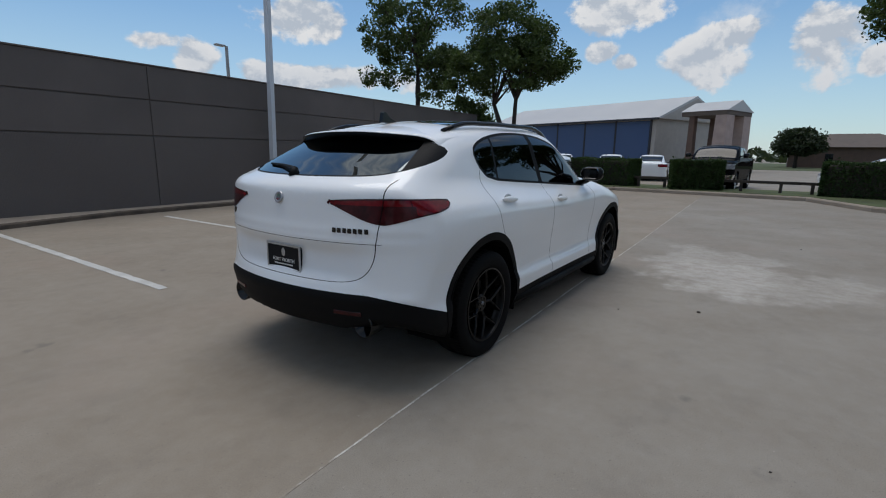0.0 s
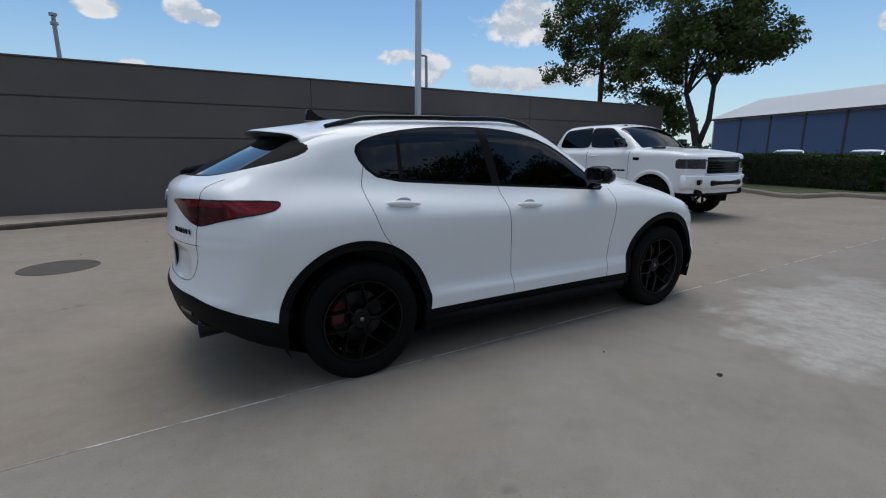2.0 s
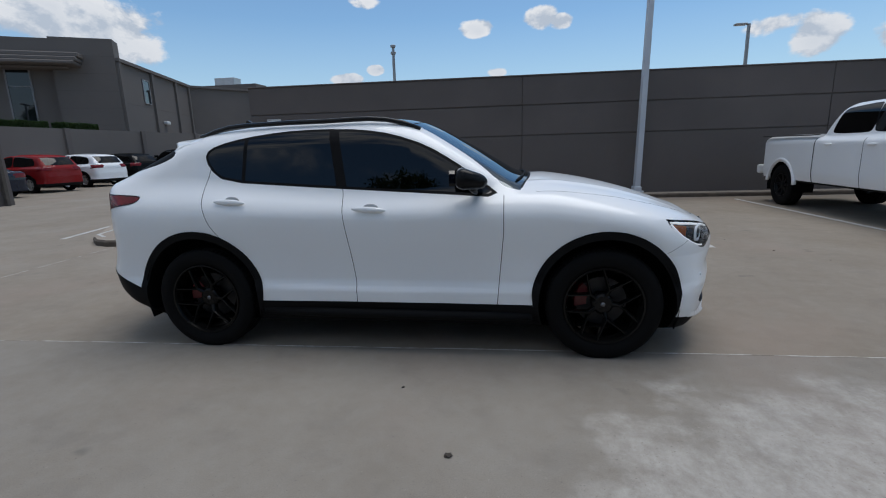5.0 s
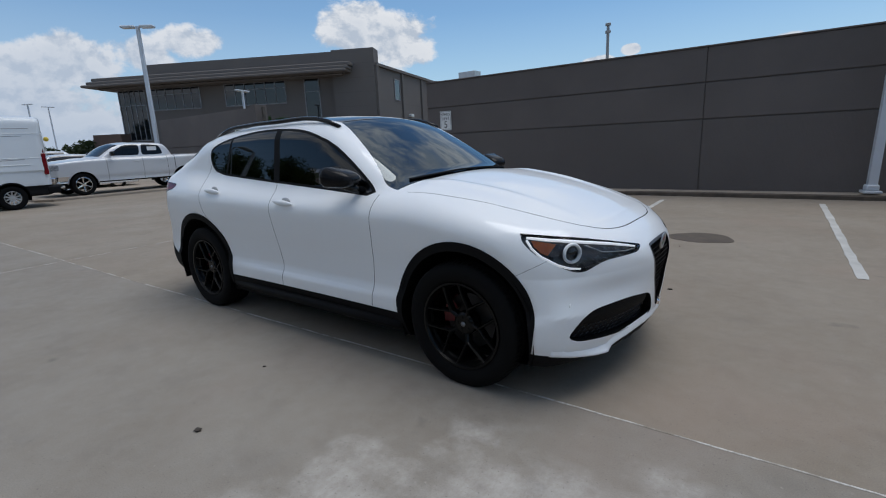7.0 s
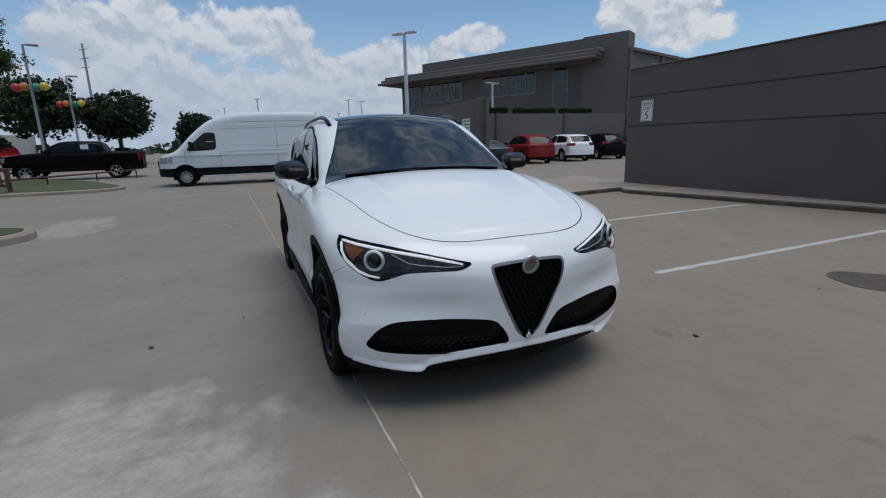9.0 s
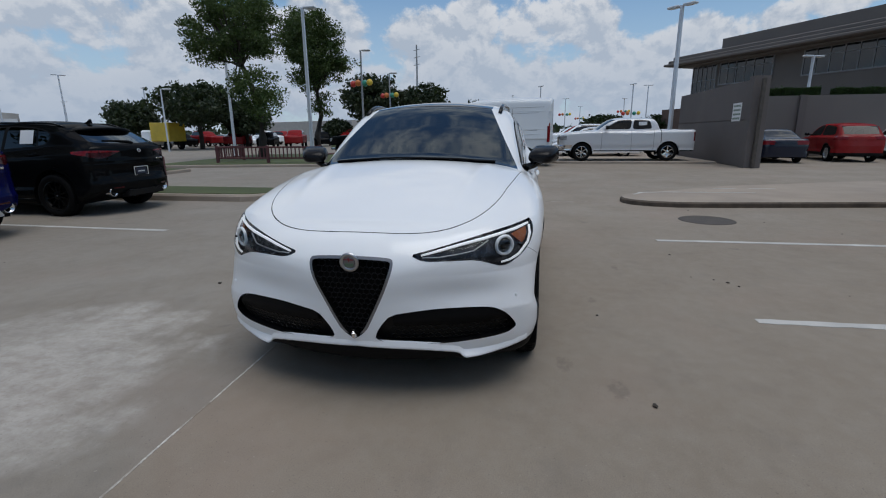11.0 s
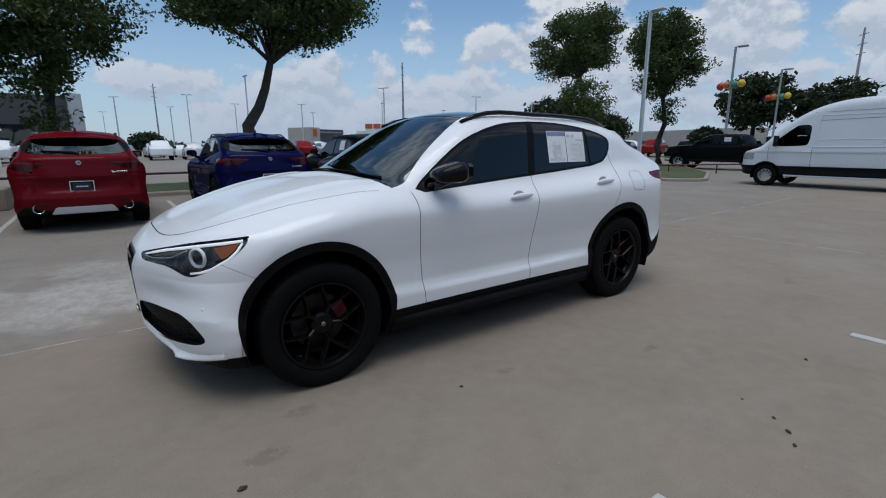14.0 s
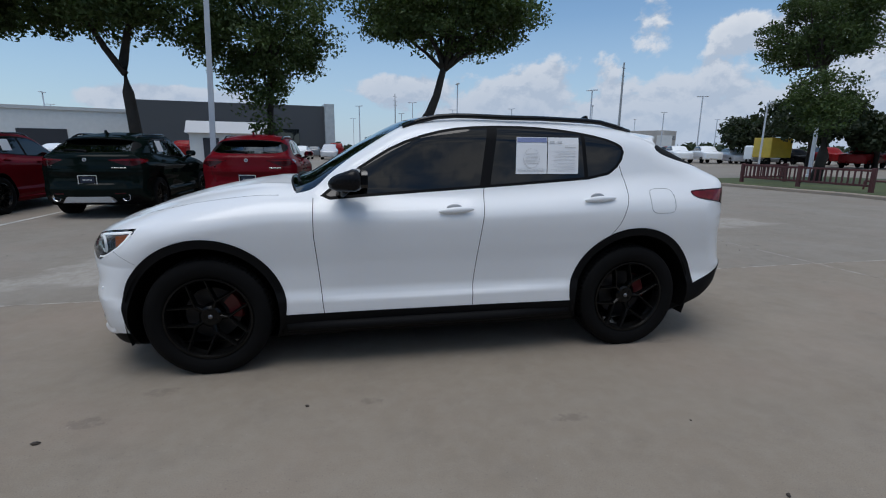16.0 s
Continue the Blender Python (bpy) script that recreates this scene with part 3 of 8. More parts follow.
SUV_TL = curve([(2.32, 0.62), (2.27, 0.76), (2.20, 0.84), (2.08, 0.905), (1.9, 0.985), (1.63, 1.075), (1.3, 1.15), (1.0, 1.185), (0.7, 1.18), (0.0, 1.17), (-1.0, 1.22), (-1.6, 1.28), (-2.0, 1.275), (-2.15, 1.255), (-2.28, 1.220), (-2.36, 1.190), (-2.45, 1.12)])
SUV_FZ = curve([(0.15, -0.15), (0.24, -0.085), (0.32, -0.048), (0.42, -0.028), (0.55, -0.015), (0.68, 0.0), (0.76, -0.005), (0.84, -0.04), (0.92, -0.10)])
SUV_RZ = curve([(0.2, 0.16), (0.3, 0.09), (0.42, 0.02), (0.50, 0.0), (0.56, -0.012), (0.62, 0.006), (0.72, 0.022), (0.82, 0.028), (0.885, 0.022), (0.93, 0.030), (1.0, 0.042), (1.08, 0.050), (1.14, 0.056), (1.18, 0.066), (1.23, 0.10)])
SUV_Q = curve([(-2.3, 0.775), (-1.9, 0.79), (-1.5, 0.79), (-1.0, 0.775), (-0.4, 0.778), (0.2, 0.778), (0.6, 0.768), (0.9, 0.745), (1.2, 0.68)])
SUV_ZC = curve([(-2.7, 1.02), (-2.45, 1.14), (-2.20, 1.268), (-1.95, 1.388), (-1.74, 1.486), (-1.66, 1.525), (-1.5, 1.580), (-1.2, 1.625), (-0.8, 1.652), (-0.4, 1.658), (-0.05, 1.640), (0.13, 1.605), (0.45, 1.445), (0.85, 1.205), (1.10, 1.05), (1.3, 0.92)])


def suv_keel(x, ay):
    """The height of the car's underside: it rises behind the rear wheels, most at the corners."""
    return 0.20 + (0.15 + 0.09 * np.clip((ay - 0.45) / 0.3, 0, 1)) * np.clip((-1.74 - x) / 0.52, 0, 1)


def suv_f(x, y, z):
    ay = np.abs(y)
    side = ay - (SUV_P(x) + SUV_S(z))
    # hollow above a ledge along the foot of the doors
    over = z - 0.475 - 0.02 * np.clip((-x) / 0.9, 0, 1)
    side = side + 0.013 * np.exp(-(np.where(over > 0, over / 0.13, over / 0.022)) ** 2) * np.clip((0.80 - x) / 0.25, 0, 1) * np.clip((x + 0.95) / 0.35, 0, 1)
    crown = 0.035 * (ay / 0.6) ** 2 + 0.05 * np.clip((ay - 0.6) / 0.3, 0, 2) ** 2
    ridge = 0.012 * np.exp(-((ay - 0.50 - 0.10 * (1.6 - x)) / 0.05) ** 2) * np.clip((2.0 - x) / 0.5, 0, 1) * np.clip((x - 0.8) / 0.3, 0, 1)
    top = (z - (SUV_TL(x) - crown + ridge)) * 0.93
    low_f = np.clip((0.70 - z) / 0.2, 0, 1)
    nose = (x - (2.285 + SUV_FZ(z) - (0.42 - 0.08 * low_f) * ay ** 2 - (0.10 - 0.06 * low_f) * (ay / 0.9) ** 10))
    # the lights sit in a shallow fold above the bumper's bulge
    nose = nose + 0.022 * np.exp(-((z - 0.60) / 0.07) ** 2 - ((ay - 0.55) / 0.25) ** 2)
    hollow = 0.034 * np.exp(-((z - 0.75) / 0.095) ** 4 - (ay / 0.56) ** 8) - 0.010 * np.exp(-((z - 0.905) / 0.040) ** 2 - (ay / 0.66) ** 8)
    tail = (-2.418 + SUV_RZ(z) + hollow + 0.25 * ay ** 2 + 0.14 * (ay / 0.9) ** 8) - x
    low = smax(smax(smax(side, top, 0.09), nose, 0.07), tail, 0.045)
    low = smax(low, suv_keel(x, ay) - z, 0.05)
    side2 = (ay - (SUV_Q(x) - 0.28 * (z - 1.235) - 0.5 * np.clip(z - 1.45, 0, 1) ** 1.6)) * 0.96
    slope = np.where(x > 0.13, 0.82, np.where(x < -1.6, 0.82, 1.0))
    top2 = (z - (SUV_ZC(x) - 0.055 * (ay / 0.6) ** 2)) * slope
    up = smax(smax(smax(side2, top2, 0.13), 0.95 - z, 0.02), tail, 0.03)
    return smin(low, up, 0.05)


DLO = rounded([(-1.385, 1.41), (-1.345, 1.30), (-1.22, 1.205), (-0.71, 1.168), (-0.16, 1.132), (0.38, 1.098), (0.76, 1.072), (0.61, 1.19), (0.42, 1.32), (0.24, 1.425), (0.01, 1.505), (-0.22, 1.545), (-0.52, 1.558), (-0.83, 1.548), (-1.11, 1.512), (-1.30, 1.465)], 1)
HEADLAMP = rounded([(0.272, 0.800), (0.38, 0.818), (0.535, 0.842), (0.857, 0.886), (1.124, 0.910), (1.27, 0.922), (1.298, 0.908), (1.275, 0.868), (1.20, 0.815), (1.055, 0.758), (0.93, 0.724), (0.86, 0.722), (0.775, 0.744), (0.68, 0.766), (0.49, 0.770), (0.34, 0.770)], 1, 0.2)
TAILLAMP = rounded([(0.335, 1.108), (0.36, 1.124), (0.83, 1.143), (1.30, 1.126), (1.338, 1.112), (1.325, 1.066), (1.04, 1.036), (0.80, 0.992), (0.74, 0.992), (0.606, 1.017), (0.431, 1.078)], 2, 0.25)
GRILLE = rounded([(-0.30, 0.795), (0.19, 0.795), (0.222, 0.770), (0.19, 0.66), (0.085, 0.44), (0.045, 0.375), (0.0, 0.352), (-0.30, 0.352)], 2)
INTAKE = rounded([(0.100, 0.380), (0.175, 0.485), (0.215, 0.505), (0.41, 0.530), (0.67, 0.523), (0.748, 0.488), (0.806, 0.410), (0.806, 0.383), (0.75, 0.352), (0.466, 0.330), (0.18, 0.338), (0.112, 0.352)], 2, 0.2)
REARGLASS = rounded([(-0.5, 1.240), (0.45, 1.243), (0.64, 1.262), (0.742, 1.318), (0.722, 1.418), (0.60, 1.465), (0.40, 1.51), (-0.5, 1.54)], 2)
# the lower edge of the front bumper, with a tooth on each side
FOOT = curve([(0, 0.316), (0.26, 0.305), (0.46, 0.284), (0.525, 0.268), (0.552, 0.243), (0.60, 0.243), (0.68, 0.250), (0.78, 0.268), (0.857, 0.288), (0.95, 0.300)])


def q_front(x, y):
    return y - (x - 2.2)


def q_rear(x, y):
    return y + (x + 2.30)


def build_crossover(shell_steps=(180, 56, 168)):
    s = Shell(suv_f, -1.72, 1.72, 0.70, *shell_steps)
    side = lambda x, y, z: (y > 0.5) & (x > -1.7) & (x < 1.0) & (z > 1.0)
    # side windows in a black surround
    s.region("trim", lambda x, y, z: inside(DLO, x, z), side)
    inner = lambda x, y, z: inside(DLO, x, z) + 0.018
    s.region("side_glass", inner, side, ("trim",))
    for x_at, slope, w, name in ((-0.375, -0.19, 0.036, "trim"), (-1.08, 0.03, 0.014, "trim")):
        g = lambda x, y, z: np.abs(x - x_at - slope * (z - 1.3)) - w
        for sg in (-1, 1):
            s.cut(lambda x, y, z: sg * (x - x_at - slope * (z - 1.3)) - w, side)
        s.mark(name, lambda x, y, z: (g(x, y, z) < 0) & (y > 0.5), ("side_glass",))
    # windscreen, panoramic roof and rear window
    front = lambda x, y, z: (x > 0.0) & (x < 1.4) & (z > 1.0) & (y < 0.95)
    ws = lambda x, y, z: np.maximum(np.maximum(y - (0.515 + 0.235 * (1.56 - z) / 0.42), x - 0.955 + 0.14 * y * y), 0.135 - 0.10 * y * y - x)
    s.region("windscreen", ws, front)
    s.seam(lambda x, y, z: x - 0.955 + 0.14 * y * y, lambda x, y, z: (z > 1.05) & (y < 0.735) & (x > 0.8) & (x < 1.0), 0.007, ("body", "windscreen"), "cowl")
    roof = lambda x, y, z: np.maximum(np.maximum(y - 0.515, x - 0.135 + 0.10 * y * y), -1.30 - x)
    s.region("roof_glass", roof, lambda x, y, z: (z > 1.4) & (x < 0.3), ("body",))
    s.seam(lambda x, y, z: x - 0.135 + 0.10 * y * y, lambda x, y, z: (z > 1.45) & (y < 0.53) & (x > 0), 0.006, ("roof_glass", "windscreen"), "gap_roof")
    rear = lambda x, y, z: (x < -1.55) & (z > 1.15)
    s.region("rear_trim", lambda x, y, z: inside(REARGLASS, y, z), rear)
    s.region("rear_glass", lambda x, y, z: np.maximum(inside(REARGLASS, y, z) + 0.007, y - 0.58 - 0.5 * (1.45 - z)), rear, ("rear_trim",))
    # lamps
    fq = lambda x, y, z: (x > 1.6) & (z > 0.55) & (z < 1.05)
    s.region("headlamp", lambda x, y, z: inside(HEADLAMP, q_front(x, y), z), fq)
    rq = lambda x, y, z: (x < -1.7) & (z > 0.9) & (z < 1.2)
    s.region("taillamp", lambda x, y, z: inside(TAILLAMP, q_rear(x, y), z), rq)
    s.region("taillamp_bright", lambda x, y, z: np.maximum(inside(TAILLAMP, q_rear(x, y), z) + 0.009, np.minimum(1.098 - z, 1.03 - q_rear(x, y))), rq, ("taillamp",))
    s.seam(lambda x, y, z: q_rear(x, y) - 1.0 - 0.5 * (1.09 - z), rq, 0.004, ("taillamp", "taillamp_bright"), "taillamp")
    nose = lambda x, y, z: (x > 1.7) & (z < 0.85)
    s.region("grille_frame", lambda x, y, z: inside(GRILLE, y, z), nose)
    s.region("grille", lambda x, y, z: inside(GRILLE, y, z) + 0.014, nose, ("grille_frame",))
    s.region("intake", lambda x, y, z: inside(INTAKE, y, z), nose)
    # dark lower cladding: arches, sills, rear bumper, underside
    for ax, cx, tag, big in ((X_F, X_F + 0.010, "front_arch", 0.481), (X_R, X_R - 0.018, "rear_arch", 0.492)):
        near = lambda x, y, z: (np.abs(x - cx) < 0.66) & (y > 0.45) & (z < 1.0)
        rad = lambda x, y, z: np.hypot(x - cx, (z - 0.374) * 0.985)
        s.region(tag, lambda x, y, z: np.maximum(rad(x, y, z) - big + 0.035 * np.clip((0.46 - z) / 0.22, 0, 1) + (0.020 if cx > 0 else 0.0) * np.clip((x - cx) / 0.3, 0, 1) * np.clip((0.62 - z) / 0.2, 0, 1), 0.20 - z), near, ("body",))
        s.region("well", lambda x, y, z: rad(x, y, z) - big + 0.052, near, (tag,))
    s.region("sill", lambda x, y, z: z - 0.368, lambda x, y, z: (np.abs(x) < 1.1) & (z < 0.5), ("body",))
    line = lambda x, y, z: z - (0.596 - 0.155 * np.clip((x + 2.31) / 0.42, 0, 1))
    s.region("rear_bumper", line, lambda x, y, z: (x < -1.5) & (z < 0.8), ("body",))
    s.region("underside", lambda x, y, z: z - FOOT(y) - 0.003, lambda x, y, z: (x > 1.5) & (z < 0.4), ("body",))
    s.mark("underside", lambda x, y, z: z < suv_keel(x, y) + 0.012)
    # joints between the panels
    low = lambda x, y, z: (y > 0.6) & (z < 1.2) & (z > 0.36)
    s.seam(lambda x, y, z: x - (0.72 + 0.045 * np.clip((z - 0.36) / 0.5, 0, 1)), lambda x, y, z: low(x, y, z) & (z < 1.09) & (np.abs(x - 0.75) < 0.2), name="gap_front")
    s.seam(lambda x, y, z: x + 0.25 + 0.09 * np.clip((z - 0.40) / 0.75, 0, 1.1) ** 1.3, lambda x, y, z: low(x, y, z) & (z < 1.15) & (np.abs(x + 0.3) < 0.2), name="gap_middle")
    door = curve([(0.75, -1.165), (0.80, -1.20), (0.90, -1.275), (1.0, -1.318), (1.1, -1.35), (1.18, -1.36), (1.24, -1.345), (1.32, -1.325)])
    s.seam(lambda x, y, z: x - door(z), lambda x, y, z: (y > 0.6) & (z > 0.78) & (z < 1.31) & (np.abs(x + 1.25) < 0.25), name="gap_rear")
    hood = lambda x, y, z: ((np.clip((x - 0.9) / 1.218, 0, 2) ** 3.4 + (y / (0.738 + 0.05 * np.clip((1.5 - x) / 0.5, 0, 1))) ** 3.4) ** (1 / 3.4) - 1) * 0.9
    s.seam(hood, lambda x, y, z: (x > 0.98) & (z > 0.84) & (np.abs(hood(x, y, z)) < 0.08), name="gap_bonnet")
    s.seam(lambda x, y, z: z - 0.80 + 0.55 * (1.93 - x), lambda x, y, z: (y > 0.80) & (x > 1.72) & (x < 1.93) & (z < 0.8) & (z > 0.6), 0.0009, name="gap_wing")
    hatch = lambda x, y, z: ((y / (0.705 - 0.05 * np.clip((1.1 - z) / 0.4, 0, 1))) ** 7 + (np.clip(1.10 - z, 0, 2) / 0.452) ** 7 + 1e-9) ** (1 / 7) * 0.6 - 0.6
    s.seam(hatch, lambda x, y, z: (x < -1.9) & (z > 0.60) & (z < 1.24) & (np.abs(hatch(x, y, z)) < 0.08), 0.0022, ("body", "taillamp", "taillamp_bright"), "gap_hatch")
    # no joint here: the tailgate crease's shade drawn as a thin dark line
    s.seam(lambda x, y, z: z - 0.885, lambda x, y, z: (x < -2.1) & (y < 0.70) & (z > 0.8) & (z < 0.95), 0.0016, name="gap_crease")
    # name the door, bonnet and hatch skins
    s.mark("front_door", lambda x, y, z: (y > 0.6) & (z > 0.36) & (z < 1.16) & (x < 0.72 + 0.045 * np.clip((z - 0.36) / 0.5, 0, 1)) & (x > -0.25 - 0.09 * np.clip((z - 0.40) / 0.75, 0, 1.1) ** 1.3), ("body",))
    s.mark("rear_door", lambda x, y, z: (y > 0.6) & (z > 0.36) & (z < 1.33) & (x < -0.25 - 0.09 * np.clip((z - 0.40) / 0.75, 0, 1.1) ** 1.3) & (x > door(z)) & ((z < 1.19) | (x < -1.25)), ("body",))
    s.mark("bonnet", lambda x, y, z: (x > 0.9) & (z > 0.84) & (hood(x, y, z) < 0), ("body",))
    s.mark("tailgate", lambda x, y, z: (x < -1.9) & (z > 0.60) & (z < 1.24) & (hatch(x, y, z) < 0) & (y < 0.71), ("body",))
    return s


def tinted(name, tint, ior=1.5, gloss=(1.0, 1.0, 1.0)):
    """Thin tinted glass: what lies behind shows dimmed, with the sky mirrored on top."""
    m = Nodes(name)
    out = m.t.nodes["Material Output"]
    tr = m.n("ShaderNodeBsdfTransparent", Color=(*tint, 1))
    gl = m.n("ShaderNodeBsdfGlossy", Color=(*gloss, 1), Roughness=0.015)
    fr = m.n("ShaderNodeFresnel", IOR=ior)
    mx = m.t.nodes.new("ShaderNodeMixShader")
    m.t.links.new(fr.outputs[0], mx.inputs[0])
    m.t.links.new(tr.outputs[0], mx.inputs[1])
    m.t.links.new(gl.outputs[0], mx.inputs[2])
    m.t.links.new(mx.outputs[0], out.inputs["Surface"])
    return m.mat


M["tint_side"] = tinted("tint_side", (0.010, 0.011, 0.012), 1.5)
M["tint_front"] = tinted("tint_front", (0.02, 0.021, 0.022), 2.0, (0.84, 0.94, 1.0))
M["lamp_lens"] = tinted("lamp_lens", (0.9, 0.91, 0.92), 1.22)
M["mesh_black"] = surface("mesh_black", (0.006, 0.006, 0.007), 0.35, spec=0.18)
M["tail_dark"] = surface("tail_dark", (0.045, 0.004, 0.006), 0.14, vary=0.5, coarse=14, spec=0.3)
M["tail_red"] = surface("tail_red", (0.17, 0.006, 0.010), 0.14, vary=0.4, coarse=14, spec=0.3)
M["amber"] = glassy("amber", (0.55, 0.17, 0.05), 0.1)
M["drl"] = lamp_glow("drl", (0.85, 0.88, 0.92), 0.45)
M["ring_white"] = surface("ring_white", (0.85, 0.87, 0.88), 0.25)
M["lamp_dark"] = surface("lamp_dark", (0.045, 0.046, 0.05), 0.25, 0.3, vary=0.5, coarse=18)
M["red_caliper"] = surface("red_caliper", (0.13, 0.005, 0.008), 0.4)
M["cabin"] = surface("cabin", (0.018, 0.017, 0.016), 0.8)
M["seat_leather"] = surface("seat_leather", (0.03, 0.028, 0.026), 0.6)
M["carbon"] = surface("carbon", (0.010, 0.010, 0.011), 0.2, vary=0.5, coarse=120, fine=260, spec=0.15)
M["badge_red"] = surface("badge_red", (0.25, 0.02, 0.03), 0.4)
M["badge_green"] = surface("badge_green", (0.10, 0.16, 0.10), 0.4)
M["plate_dark"] = surface("plate_dark", (0.008, 0.009, 0.011), 0.5, spec=0.15)
M["print_grey"] = surface("print_grey", (0.58, 0.59, 0.60), 0.8)
M["print_blue"] = surface("print_blue", (0.20, 0.24, 0.42), 0.8)
M["plate_blue"] = surface("plate_blue", (0.012, 0.018, 0.04), 0.4)


def surf(f, p, axis, start, stop):
    """The first point on the surface met on the way along one axis."""
    v = np.linspace(start, stop, 400)
    q = [np.full(400, float(c)) for c in p]
    q["xyz".index(axis)] = v
    hit = np.nonzero(f(*q) < 0)[0]
    i = int(hit[0]) if len(hit) else 399
    return float((v[max(i - 1, 0)] + v[i]) / 2)


def nose_x(y, z):
    return surf(suv_f, (0, y, z), "x", 2.4, 1.0)


def tail_x(y, z):
    return surf(suv_f, (0, y, z), "x", -2.6, -1.2)


def side_y(x, z):
    return surf(suv_f, (x, 0, z), "y", 1.1, 0.3)


def top_z(x, y):
    return surf(suv_f, (x, y, 0), "z", 1.8, 0.6)


def tube(points, r, n=8, bm=None, flat=1.0):
    """A round bar through points; flat squeezes it in z."""
    bm = bm or bmesh.new()
    P = [Vector(p) for p in points]
    rings = []
    for i, p in enumerate(P):
        d = (P[min(i + 1, len(P) - 1)] - P[max(i - 1, 0)]).normalized()
        u = d.cross(Vector((0, 0, 1)))
        u = u.normalized() if u.length > 1e-4 else Vector((1, 0, 0))
        v = u.cross(d)
        rr = r[i] if isinstance(r, (list, tuple)) else r
        rings.append([bm.verts.new(p + u * (rr * math.cos(2 * math.pi * k / n)) + v * (rr * flat * math.sin(2 * math.pi * k / n))) for k in range(n)])
    for A, B in zip(rings, rings[1:]):
        for k in range(n):
            bm.faces.new((A[k], A[(k + 1) % n], B[(k + 1) % n], B[k]))
    bm.faces.new(rings[0][::-1])
    bm.faces.new(rings[-1])
    bmesh.ops.recalc_face_normals(bm, faces=bm.faces)
    return bm


def blob(c, r, m=None, u=20, v=12, bm=None):
    """A rounded lump with half-sizes r at c."""
    bm = bm or bmesh.new()
    bmesh.ops.create_uvsphere(bm, u_segments=u, v_segments=v, radius=1, matrix=Matrix.Translation(c) @ (m or Matrix()) @ Matrix.Diagonal((*r, 1)))
    return bm


def lettering(text, size, material, parent, at, name="lettering", thick=0.001):
    cu = bpy.data.curves.new(name, "FONT")
    cu.body, cu.size, cu.align_x, cu.align_y, cu.extrude = text, size, "CENTER", "CENTER", thick
    ob = bpy.data.objects.new(name, cu)
    scene.collection.objects.link(ob)
    dg = bpy.context.evaluated_depsgraph_get()
    me = bpy.data.meshes.new_from_object(ob.evaluated_get(dg))
    bpy.data.objects.remove(ob)
    me.materials.clear()
    me.materials.append(M[material])
    out = new(name, me)
    out.matrix_basis = at
    if parent is not None:
        out.parent = parent
    return out


def badge(parent, p, rx, r, label):
    """A round badge with a chrome ring, set on a slope."""
    m = pose(*p, 0, rx, 0) @ pose(0, 0, 0, 0, 90, 0) @ pose(0, 0, 0, 90, 0, 0)
    b = part("badge", moved(lathe([(0.0005, 0.006), (r * 0.55, 0.006), (r * 0.62, 0.004)], 24), Matrix()), "steel_dark", parent, label, False, m)
    part("badge_ring", lathe([(r * 0.62, 0.003), (r * 0.70, 0.008), (r * 0.95, 0.008), (r, 0.0)], 32), "steel", b, "", True)
    bm = bmesh.new()
    box(-r * 0.36, -r * 0.26, 0.006, 0.008, -r * 0.5, r * 0.5, bm=bm)
    box(-r * 0.52, -r * 0.10, 0.006, 0.008, -r * 0.06, r * 0.06, bm=bm)
    part("badge_cross", bm, "badge_red", b)
    part("badge_field", box(r * 0.08, r * 0.40, 0.006, 0.008, -r * 0.42, r * 0.42), "badge_green", b)
    return b


def in_lamp(q, z, sd, deep=0.012):
    """A point just behind the headlamp's lens, by its run across the corner and its height."""
    a, b = 0.15, 0.93
    for _ in range(24):
        m = (a + b) / 2
        a, b = (m, b) if q_front(nose_x(m, z), m) < q else (a, m)
    return (nose_x(a, z) - deep * 0.8, (a - deep * 0.6) * sd, z)


